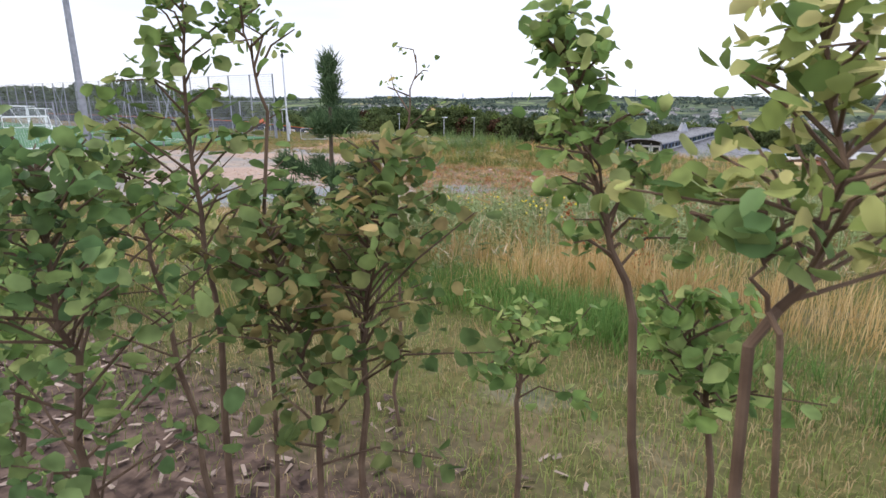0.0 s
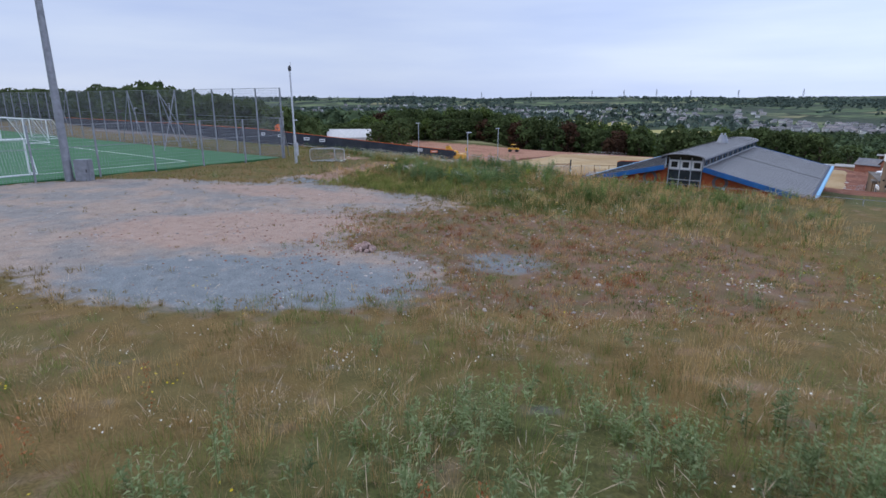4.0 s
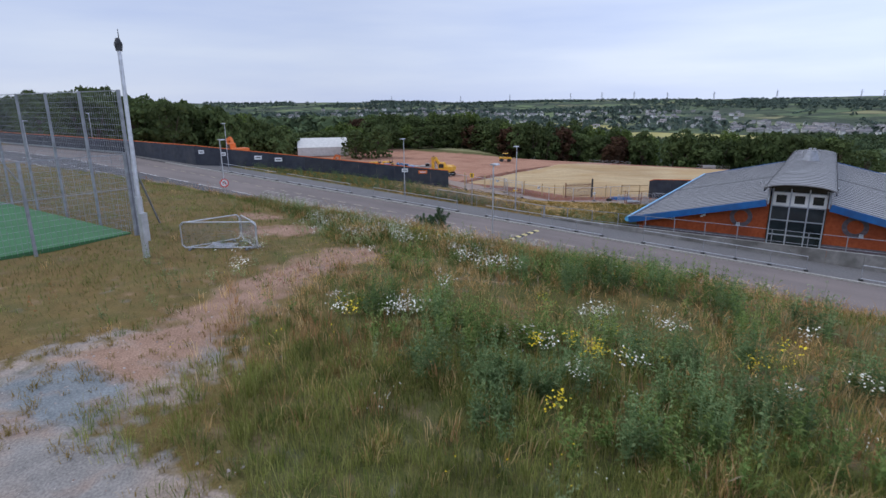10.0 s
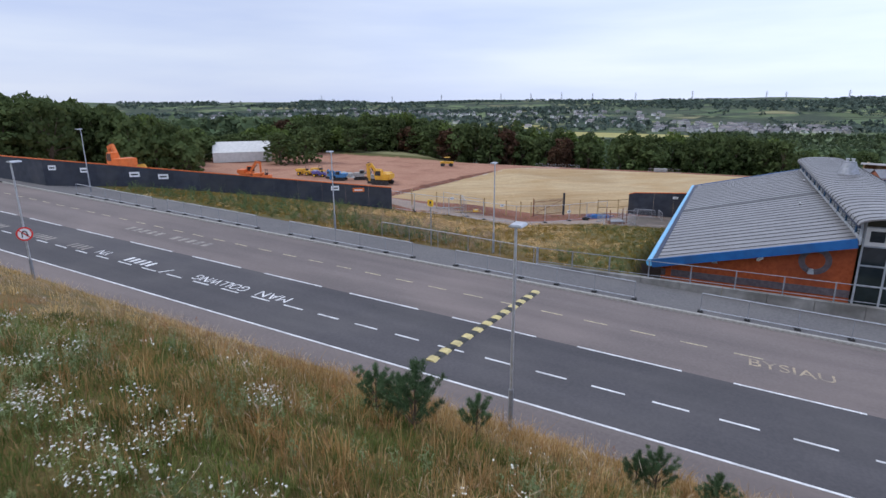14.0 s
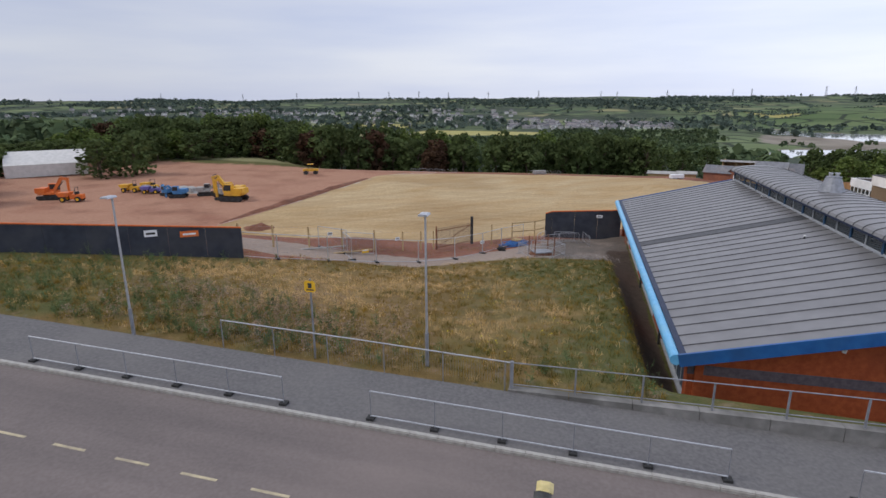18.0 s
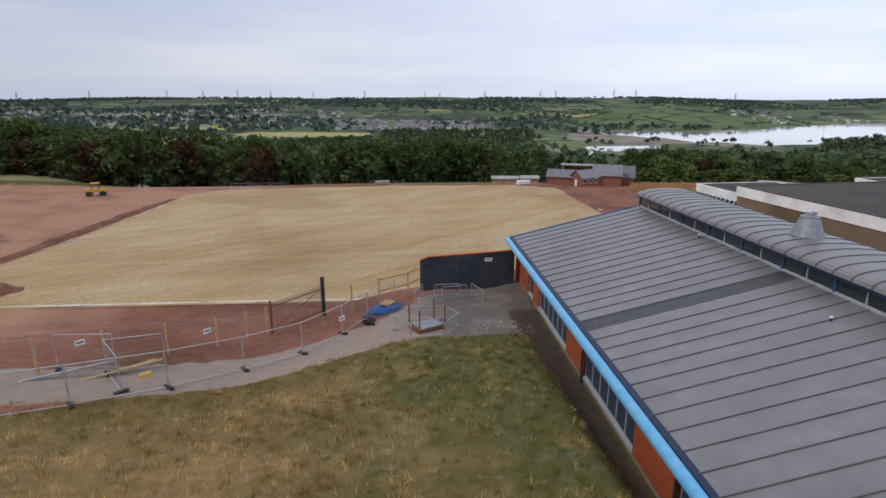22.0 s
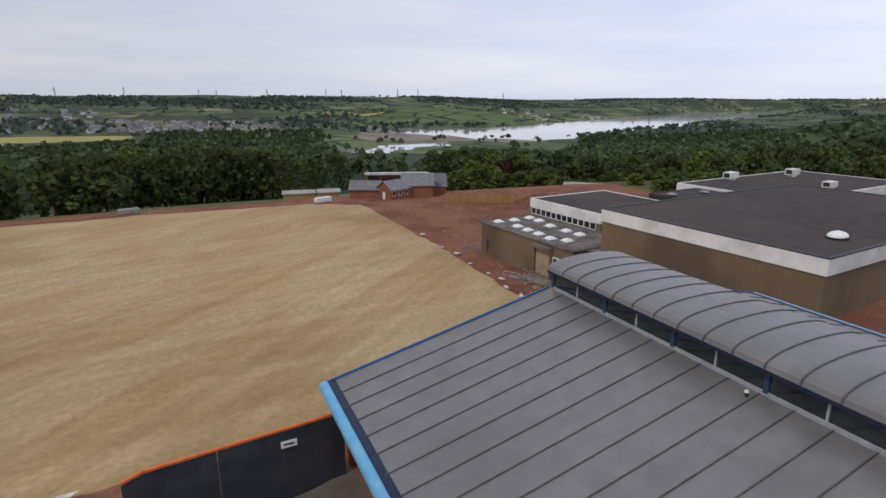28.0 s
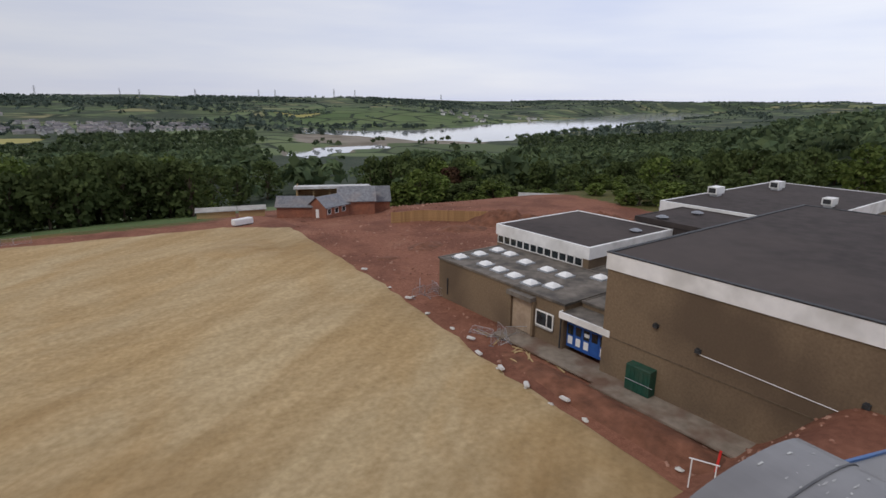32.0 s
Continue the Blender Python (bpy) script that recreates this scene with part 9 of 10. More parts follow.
tussocks("field_green", gs, spread(gs, 7500, -56, 3, 37.8, 70, lambda x, y: field_in(x, y) * np.clip(np.maximum(smooth(47, 39, y) * 0.8, np.maximum(smooth(-3.5, 1.5, x), 0.75 * shade_side(x, y))) + 0.6 * patchy(x, y, 3.1, 4) ** 3, 0, 1)), 16, 0.22, 0.3, 0.0065, 0.7, FIELD_GREEN, "greener growth along the edges of the field")
blades("lane_weeds", gs, spread(gs, 30000, -30, -4, 56, 80, lambda x, y: smooth(1.8, 0.4, np.abs(y - bound_y(x) - 1.2)) * (1 - paved_in(x, y)) * patchy(x, y, 1.0, 1)), 0.22, 0.012, 0.7, OLIVE, "weeds along the edge of the lane")


def leafy(name, rs, xy, h, r, per, size, material, label):
    """Bushy weeds: upright plumes of small leaves."""
    n = len(xy)
    who = np.repeat(np.arange(n), per)
    t = rs.random(n * per) ** 0.8
    ang, rad = rs.uniform(0, 2 * np.pi, n * per), rs.random(n * per) ** 0.6
    hh = (h * rs.uniform(0.6, 1.3, n))[who]
    c = xy[who] + np.stack([np.cos(ang) * rad * r * (1.15 - 0.8 * t), np.sin(ang) * rad * r * (1.15 - 0.8 * t), t * hh], 1)
    v, f = leaf_quads(rs, c, np.full(len(c), size))
    return arrays(name, v, f, material, label, "weeds", "stuff")


weeds = spread(gs, 2600, -25, 36, -27, 15, lambda x, y: top_of(x, y) * (1 - short(x, y)) * np.clip(1.5 * patchy(x, y, 2.3, 2.2) - 0.5, 0, 1) * (1 - 0.97 * thin(x, y)) * smooth(-4, 6, x))
weeds = np.concatenate([weeds, spread(gs, 2600, 27, 40, -26, -17, lambda x, y: tall(x, y) * blob(x, y, 32.9, -22.2, 4.4, 2.9, 12, 0.35) * (0.35 + 0.65 * patchy(x, y, 0.9, 3.3)))])
weeds = np.concatenate([weeds, spread(gs, 900, -6, 14, 6, 13, lambda x, y: bank(x, y) * smooth(6, 8, y) * np.clip(1.6 * patchy(x, y, 1.3, 3.1) - 0.5, 0, 1))])
weeds = weeds[gs.random(len(weeds)) < 0.62]
herbs("tall_weeds", gs, weeds, 0.62, 0.35, 5, 13, 0.085, 0.011, WEED, "bushy grey-green weeds among the grass")
fresh = spread(gs, 1300, 5, 32, -3, 14, lambda x, y: top_of(x, y) * np.clip(1.5 * patchy(x, y, 1.7, 0.3) - 0.7, 0, 1))
fresh = np.concatenate([fresh, spread(gs, 900, 12, 31, -5, 9, lambda x, y: top_of(x, y) * blob(x, y, 20.5, 1.5, 9, 3.6, -8, 0.4) * np.clip(1.4 * patchy(x, y, 1.4, 2.6), 0, 1))])
fresh = np.concatenate([fresh, spread(gs, 420, 9.5, 18, 3.5, 9, lambda x, y: top_of(x, y) * blob(x, y, 13.3, 6.3, 3.4, 2.0, 10, 0.4) * np.clip(0.4 + patchy(x, y, 0.9, 2.6), 0, 1))])
fresh = fresh[gs.random(len(fresh)) < 0.55]
herbs("fresh_weeds", gs, fresh, 0.6, 0.4, 5, 12, 0.1, 0.014, WEED_FRESH, "fresh bright green leafy weeds on the bank")
bush = at_ground((9.2, 0.6), (10.5, 1.1), (12.1, 5.4), (13.1, 5.7), (14.0, 6.7), (12.5, 0.1), (14.2, 1.4), (13.6, 1.0), (15.2, 7.5), (15.8, 4.8), (7.7, 3.3), (12.2, 4.5), (14.5, 5.8), (12.9, 5.5), (13.0, 0.4), (15.4, -1.7), (16.6, -1.7), (18.3, -0.6), (19.2, 1.2), (20.2, -0.6), (16.8, 3.6), (11.4, -0.2), (9.3, 0.4), (11.9, 0.8), (22.4, -1.2), (24.0, 0.4), (23.2, -2.6), (26.0, -1.4), (27.5, 0.8), (19.0, -3.2))
bush = np.repeat(bush, 7, 0) + np.column_stack([gs.normal(0, 0.34, (len(bush) * 7, 2)), np.zeros(len(bush) * 7)])
herbs("green_bushes", gs, bush, 0.85, 0.38, 7, 15, 0.11, 0.015, WEED_FRESH, "tall bright green leafy clumps on the bank")
shrub = at_ground((15.9, -1.8), (13.4, -1.3), (13.7, -1.0), (12.1, -1.4), (14.0, -2.3), (17.1, 0.2), (17.7, 0.0), (15.1, 1.0), (12.5, 4.2), (13.6, 4.8), (14.6, 5.4), (17.8, 4.3), (17.0, 1.9), (16.0, 1.1), (11.1, 0.5), (9.6, 0.3), (16.8, -1.1), (18.5, 2.1), (14.7, -0.3), (11.1, 4.5), (16.1, 4.4), (14.4, -1.2), (16.2, -0.2))
shrub = np.repeat(shrub, 8, 0) + np.column_stack([gs.normal(0, 0.2, (len(shrub) * 8, 2)), np.zeros(len(shrub) * 8)])
herbs("leafy_shrubs", gs, shrub, 0.95, 0.3, 7, 16, 0.1, 0.014, SHRUB, "tall rounded grey-green leafy weeds on the bank")
dock = spread(gs, 420, -25, 40, -28, 19, lambda x, y: top_of(x, y) * (1 - short(x, y)) * patchy(x, y, 1.2, 5) ** 3)
dock = np.concatenate([dock, np.repeat(at_ground((31.1, -23.6), (34.0, -24.9), (33.6, -24.6), (26.0, -24.6), (34.6, -23.4), (30.3, -22.9)), 5, 0) + np.column_stack([gs.normal(0, 0.16, (30, 2)), np.zeros(30)])])
leafy("dock_stems", gs, dock, 0.55, 0.12, 60, 0.013, DOCK, "rust-brown dock stems in seed")
vg = spread(gs, 3000, -50, 2, 38, 58, lambda x, y: field_in(x, y) * np.maximum(smooth(44, 39, y) * (0.3 + 0.7 * smooth(-6, -14, x)), 0.8 * smooth(-22, -28, x) * patchy(x, y, 1.6, 3)))
vg = np.concatenate([vg, spread(gs, 520, -26, -8, 38, 48, lambda x, y: field_in(x, y) * blob(x, y, -17.5, 42.0, 6.5, 3.0, -10, 0.4) * np.clip(0.2 + patchy(x, y, 1.2, 0.6), 0, 1))])
herbs("verge_weeds", gs, vg[gs.random(len(vg)) < 0.75], 0.85, 0.5, 6, 9, 0.14, 0.022, SHRUB, "dense tangled weeds along the footway verge")
vd = spread(gs, 420, -24, -8, 38, 47, lambda x, y: field_in(x, y) * patchy(x, y, 1.4, 2))
vd = np.concatenate([vd, np.repeat(at_ground((-10.6, 40.6), (-12.0, 41.5), (-14.5, 42.0), (-9.8, 41.2), (-13.2, 40.4), (-16.0, 43.0)), 7, 0) + np.column_stack([gs.normal(0, 0.6, (42, 2)), np.zeros(42)])])
leafy("thistle_heads", gs, vd, 0.85, 0.4, 60, 0.026, island_mat("thistle_seed", (0.2, 0.14, 0.1), (0.3, 0.215, 0.155), (0.43, 0.33, 0.25), 0.9), "brown thistles gone to seed")


def flowers(name, rs, centres, per, r, h, size, material, label):
    n = len(centres)
    who = np.repeat(np.arange(n), per)
    ang, rad = rs.uniform(0, 2 * np.pi, n * per), np.sqrt(rs.random(n * per))
    p = centres[who] + np.stack([np.cos(ang) * rad * r, np.sin(ang) * rad * r, 0 * ang], 1)
    p[:, 2] = height(p[:, 0], p[:, 1]) + h * rs.uniform(0.75, 1.2, len(p))
    m = len(p)
    s = size * rs.uniform(0.6, 1.4, m)
    k = 6
    a = np.arange(k) * 2 * np.pi / k
    tilt = rs.normal(0, 0.35, (m, 2))
    ring = np.stack([np.cos(a), np.sin(a)], 1)
    v = np.zeros((m, k, 3))
    v[:, :, :2] = p[:, None, :2] + ring[None] * s[:, None, None]
    v[:, :, 2] = p[:, None, 2] + (ring[None] * tilt[:, None]).sum(-1) * s[:, None]
    v = v.reshape(-1, 3)
    i = np.arange(m)[:, None] * k
    tri = np.concatenate([i + [0, 1, 2], i + [0, 2, 3], i + [0, 3, 4], i + [0, 4, 5]])
    return arrays(name, v, tri, material, label, "flowers", "stuff")


def white_where(x, y):
    return bank(x, y) * np.clip(1.7 * patchy(x, y, 1.9, 0.9) - 0.55, 0, 1) * smooth(26, 10, x) * smooth(3.5, 7, y) * smooth(15.5, 11, y) * smooth(-40, -25, x) * (1 - 0.8 * smooth(2, -6, x) * smooth(8.5, 7, y))


wf = spread(gs, 4200, -40, 26, 1, 19, white_where)
wf = wf[gs.random(len(wf)) < 0.17]
flowers("white_daisies", gs, wf, 8, 0.3, 0.46, 0.013, WHITE_FLOWER, "white wild flowers in clumps on the bank")
wf = spread(gs, 420, 12, 34, -26, 4, lambda x, y: top_of(x, y) * (1 - short(x, y)) * patchy(x, y, 2.2, 3.3))
flowers("white_yarrow", gs, wf, 9, 0.35, 0.22, 0.01, WHITE_FLOWER, "scattered white yarrow heads")
fixed = at_ground((-6.1, 9.7), (-2.3, 7.5), (-3.4, 8.8), (-1.5, 8.4), (-0.7, 8.5), (1.2, 7.6), (0.7, 8.5), (0.0, 11.4), (0.9, 6.6), (1.1, 6.1), (1.3, 5.8), (2.1, 6.4), (3.0, 7.1), (3.3, 7.0), (2.0, 5.7), (2.7, 7.2), (3.9, 8.7), (5.0, 7.5), (4.5, 6.7), (4.7, 7.0), (5.3, 6.8), (5.1, 6.3), (5.5, 6.0), (4.5, 5.3), (4.9, 5.3), (4.4, 5.1), (4.7, 4.9), (3.9, 4.8), (3.1, 8.3), (2.7, 5.2), (7.4, 11.1), (8.1, 10.4), (8.5, 10.7), (8.9, 10.3), (7.2, 7.3), (7.3, 6.5), (8.0, 7.1), (7.6, 6.6))
more = at_ground((-1.3, 8.2), (0.4, 7.8), (2.1, 6.5), (1.6, 5.2), (5.8, 5.9), (9.0, 5.0), (9.8, 4.6), (8.5, 5.1), (10.2, 4.9), (9.8, 2.4), (8.8, -0.2), (10.0, 0.7), (10.3, 0.8), (10.2, 0.0), (13.9, 2.2), (14.3, 1.9), (15.3, 2.5), (13.4, 0.5), (1.6, 2.4), (1.8, 2.9), (4.3, 0.6), (9.1, 5.4), (10.6, 4.6), (4.4, 6.1), (20.7, -3.1), (20.2, -4.0), (19.5, -4.7), (23.6, -7.0), (25.5, -5.8), (0.6, 11.0), (-0.5, 9.4), (0.5, 8.9), (-1.6, 8.7), (-4.1, 10.3), (-6.8, 10.6), (-3.2, 9.3), (30.8, -12.9), (6.4, 5.5), (1.1, 7.9))
fixed = np.concatenate([fixed, more])
fixed = np.repeat(fixed, 4, 0) + np.column_stack([gs.normal(0, 0.2, (len(fixed) * 4, 2)), np.zeros(len(fixed) * 4)])
flowers("white_clumps", gs, fixed, 15, 0.22, 0.47, 0.0145, WHITE_FLOWER, "dense white flower clumps")
herbs("daisy_leaves", gs, fixed, 0.42, 0.55, 5, 9, 0.06, 0.007, WEED, "feathery green leaves under white flowers")
yf = at_ground((16.8, 1.2), (17.3, 1.6), (15.4, 0.5), (6.9, 6.2), (9.0, -0.2), (14.1, 9.5), (12.8, 2.2), (7.4, 2.8), (14.3, 1.4), (6.0, 6.6), (31.9, -24.6), (32.5, -24.2), (32.8, -24.2), (24.4, -24.2), (25.3, -25.1), (-13.2, 38.9))
yf = np.repeat(yf, 4, 0) + np.column_stack([gs.normal(0, 0.2, (len(yf) * 4, 2)), np.zeros(len(yf) * 4)])
yf = np.concatenate([yf, at_ground((4.8, 6.0), (4.6, 5.8), (9.5, -0.6), (14.3, 0.5), (14.7, 0.5), (4.0, 6.1))])
tall_y = at_ground((14.3, 0.2), (14.6, 0.25), (14.9, 0.1), (14.6, 0.0), (13.7, -0.1), (9.8, -0.9), (17.5, 2.1), (14.9, -2.0))
tall_y = np.repeat(tall_y, 3, 0) + np.column_stack([gs.normal(0, 0.1, (len(tall_y) * 3, 2)), np.zeros(len(tall_y) * 3)])
flowers("golden_ragwort", gs, tall_y, 13, 0.13, 0.62, 0.017, YELLOW_FLOWER, "dense golden ragwort heads on the bank")
tall_w = at_ground((10.4, 1.7), (10.4, 0.2), (10.2, -0.1), (10.8, 0.2), (9.5, 4.3), (10.1, 3.9), (10.3, 4.4), (10.9, 4.3), (9.3, 4.1), (2.5, 2.0), (3.3, 1.9), (3.0, 1.2), (4.9, 0.2), (6.1, 5.2), (6.4, 3.5), (6.7, 5.5), (13.8, 2.3), (13.7, 0.1), (15.7, 1.9), (17.7, 3.1), (17.7, 0.5), (14.8, -0.6), (15.3, 0.2), (18.5, 1.5), (9.4, -0.8), (3.3, 4.1))
tall_w = np.repeat(tall_w, 3, 0) + np.column_stack([gs.normal(0, 0.14, (len(tall_w) * 3, 2)), np.zeros(len(tall_w) * 3)])
flowers("yarrow_heads", gs, tall_w, 13, 0.17, 0.52, 0.017, WHITE_FLOWER, "flat white yarrow heads in clumps")
flowers("yellow_ragwort", gs, yf, 11, 0.18, 0.46, 0.0105, YELLOW_FLOWER, "bright yellow ragwort clumps")
yf = spread(gs, 500, 4, 36, -27, 12, lambda x, y: top_of(x, y) * (1 - short(x, y)) * patchy(x, y, 1.5, 6) ** 2)
flowers("yellow_flowers", gs, yf, 9, 0.4, 0.4, 0.011, YELLOW_FLOWER, "small yellow flowers among the grass")
yf = spread(gs, 150, -40, 2, 39, 66, lambda x, y: field_in(x, y) * patchy(x, y, 2.5, 6) ** 2)
flowers("field_flowers", gs, yf, 8, 0.6, 0.35, 0.02, YELLOW_FLOWER, "small pale yellow flowers in the field")

# loose stones on gravel and red earth
def stones(name, rs, pts, size, material, label):
    n = len(pts)
    base = np.array([(-1, -0.7, -0.3), (0.9, -0.8, -0.3), (1, 0.8, -0.3), (-0.8, 0.9, -0.3), (-0.5, -0.3, 0.55), (0.55, -0.4, 0.5), (0.5, 0.45, 0.6), (-0.45, 0.4, 0.45)])
    q = np.array([(4, 5, 6, 7), (0, 1, 5, 4), (1, 2, 6, 5), (2, 3, 7, 6), (3, 0, 4, 7)])
    s = size * np.minimum(rs.lognormal(0, 0.5, n), 2.2)
    a = rs.uniform(0, 6.28, n)
    jit = base[None] * rs.uniform(0.7, 1.3, (n, 8, 3))
    x = jit[..., 0] * np.cos(a)[:, None] - jit[..., 1] * np.sin(a)[:, None]
    y = jit[..., 0] * np.sin(a)[:, None] + jit[..., 1] * np.cos(a)[:, None]
    v = np.stack([x, y, jit[..., 2]], -1) * s[:, None, None] + pts[:, None]
    f = (np.arange(n)[:, None, None] * 8 + q[None]).reshape(-1, 4)
    return arrays(name, v.reshape(-1, 3), f, material, label, "stones", "stuff")


STONE = island_mat("loose_stone", (0.2, 0.18, 0.17), (0.32, 0.28, 0.26), (0.45, 0.4, 0.37), 0.9)
STONE_RED = island_mat("red_rubble", (0.16, 0.075, 0.05), (0.27, 0.13, 0.09), (0.4, 0.24, 0.18), 0.9)
stones("gravel_stones", gs, spread(gs, 16000, -4, 30, -26, -1, lambda x, y: np.clip(gravel_in(x, y) + 0.7 * thin(x, y) + 0.6 * path_in(x, y), 0, 1) * (0.3 + 0.7 * patchy(x, y, 1.1, 2))), 0.015, STONE, "loose grey and pink stones on gravel")
stones("small_rubble", gs, spread(gs, 9000, 10, 34, -20, -4, lambda x, y: np.clip(thin(x, y) + 0.5 * blob(x, y, 20.5, -14.5, 3.5, 3.0, 0, 0.4) + 0.2 * gravel_in(x, y), 0, 1) * patchy(x, y, 1.3, 0.9)), 0.022, STONE_RED, "pinkish broken stones strewn on dry ground")
stones("pale_rubble", gs, spread(gs, 1600, 10, 34, -20, -4, lambda x, y: np.clip(thin(x, y) + 0.4 * gravel_in(x, y), 0, 1) * patchy(x, y, 1.0, 3.9)), 0.03, STONE, "larger pale stones strewn on dry ground")
stones("path_stones", gs, spread(gs, 3200, -5, 7, 0, 8, lambda x, y: np.clip(path_in(x, y) + blob(x, y, -2.5, 6.2, 1.2, 0.7, 20) + blob(x, y, 0.6, 5.0, 1.6, 0.9, 30), 0, 1)), 0.02, STONE_RED, "small reddish stones on bare earth")
tussocks("path_weeds", gs, spread(gs, 500, -5, 7, 0, 8, lambda x, y: np.clip(path_in(x, y) + blob(x, y, -2.5, 6.2, 1.2, 0.7, 20) + blob(x, y, 0.6, 5.0, 1.6, 0.9, 30), 0, 1) * patchy(x, y, 0.8, 1.9)), 9, 0.08, 0.08, 0.006, 0.9, VERGE, "low green weeds on bare earth")
stones("yard_gravel", gs, spread(gs, 1500, -3, 3, 67, 71.2, lambda x, y: blob(x, y, 0.3, 69.2, 2.5, 1.3, 6, 0.4) * (0.4 + 0.6 * patchy(x, y, 0.5, 1.1))), 0.028, STONE, "loose grey gravel spread before the grass")
stones("earth_clods", gs, spread(gs, 5200, 28, 72, 84, 178, lambda x, y: smooth(30.4, 31.6, x) * patchy(x, y, 2.1, 1.4)), 0.11, STONE_RED, "rough red clods on the churned earth")
stones("earth_rubble", gs, spread(gs, 4200, -60, 90, 58, 205, lambda x, y: smooth(1, 3, y - bound_y(x)) * (1 - smooth(-60, -57, x) * smooth(30.6, 29.8, x) * smooth(89, 90.5, y) * smooth(171, 168, y)) * patchy(x, y, 3, 2)), 0.05, STONE_RED, "red clods and rubble on bare earth")
rocks = thing("rock_pile", "small pile of broken pinkish rocks beside the gravel", "rock pile", 20.6, -14.1, ground_z(20.6, -14.1))
rr = random.Random(9)
for k in range(38):
    b = bmesh.new()
    bmesh.ops.create_icosphere(b, subdivisions=1, radius=rr.uniform(0.045, 0.095))
    for q in b.verts:
        q.co *= rr.uniform(0.75, 1.25)
    d, a = 0.36 * rr.random() ** 0.7, rr.uniform(0, 6.28)
    bmesh.ops.translate(b, verts=b.verts, vec=(d * math.cos(a), d * 0.8 * math.sin(a), 0.03 + 0.18 * (1 - d / 0.36)))
    part("rock", b, mat("pink_rock", (0.3, 0.2, 0.17), (0.44, 0.33, 0.29), 6, 0.9, vary=0.25) if k == 0 else bpy.data.materials["pink_rock"], rocks)
chips = spread(gs, 15000, 27.5, 36.5, -34, -28, lambda x, y: blob(x, y, 32.0, -31.0, 4.0, 2.5, 20))
chips[:, 2] += gs.uniform(0.0, 0.02, len(chips))
lie = gs.uniform(0, 6.28, len(chips))
flat_v = np.stack([chips + np.stack([u * 0.03 * np.cos(lie) - w_ * 0.008 * np.sin(lie), u * 0.03 * np.sin(lie) + w_ * 0.008 * np.cos(lie), gs.normal(0, 0.006, len(chips))], 1) for u, w_ in ((-1, -0.6), (0.8, -1), (1, 0.7), (-0.8, 1))], 1).reshape(-1, 3)
arrays("bark_mulch", flat_v, np.arange(len(flat_v)).reshape(-1, 4), island_mat("bark_chip", (0.055, 0.038, 0.032), (0.13, 0.092, 0.077), (0.33, 0.26, 0.22), 0.9), "brown bark mulch chips", "bark mulch")


# ---- young trees round the start ----
def round_leaf(rs, c, n_, size):
    """A broad rounded leaf with a blunt tip, folded along its midrib and cupped, facing n_."""
    n_ = n_ / np.linalg.norm(n_)
    u = np.cross(n_, rs.normal(size=3))
    u /= np.linalg.norm(u)
    w = np.cross(n_, u)
    out = [c]
    fold, droop = rs.uniform(0.1, 0.4), rs.uniform(0.0, 0.35)
    for k in range(8):
        a = k * math.pi / 4
        j = 1 + 0.09 * rs.normal()
        out.append(c + (u * (1.05 * math.cos(a) + (0.1 if k == 0 else 0.0)) + w * math.sin(a) * (0.92 - 0.12 * math.cos(a))) * size * j + n_ * size * (fold * abs(math.sin(a)) - droop * math.cos(a)))
    return out


SAP_GREEN = island_mat("sapling_leaf", (0.11, 0.185, 0.055), (0.19, 0.28, 0.085), (0.4, 0.43, 0.17), 0.5, 0.45, 22.0, 0.6, 1.35)
SAP_DARK = island_mat("sapling_leaf_dark", (0.085, 0.155, 0.06), (0.145, 0.225, 0.08), (0.26, 0.32, 0.115), 0.45, 0.45, 22.0, 0.6, 1.35)
SAP_GOLD = island_mat("sapling_leaf_turning", (0.12, 0.19, 0.055), (0.28, 0.33, 0.1), (0.6, 0.54, 0.24), 0.55, 0.45, 22.0, 0.65, 1.3)
SAP_RUST = island_mat("sapling_leaf_browning", (0.1, 0.17, 0.055), (0.2, 0.26, 0.09), (0.46, 0.33, 0.15), 0.6, 0.45, 22.0, 0.6, 1.35)


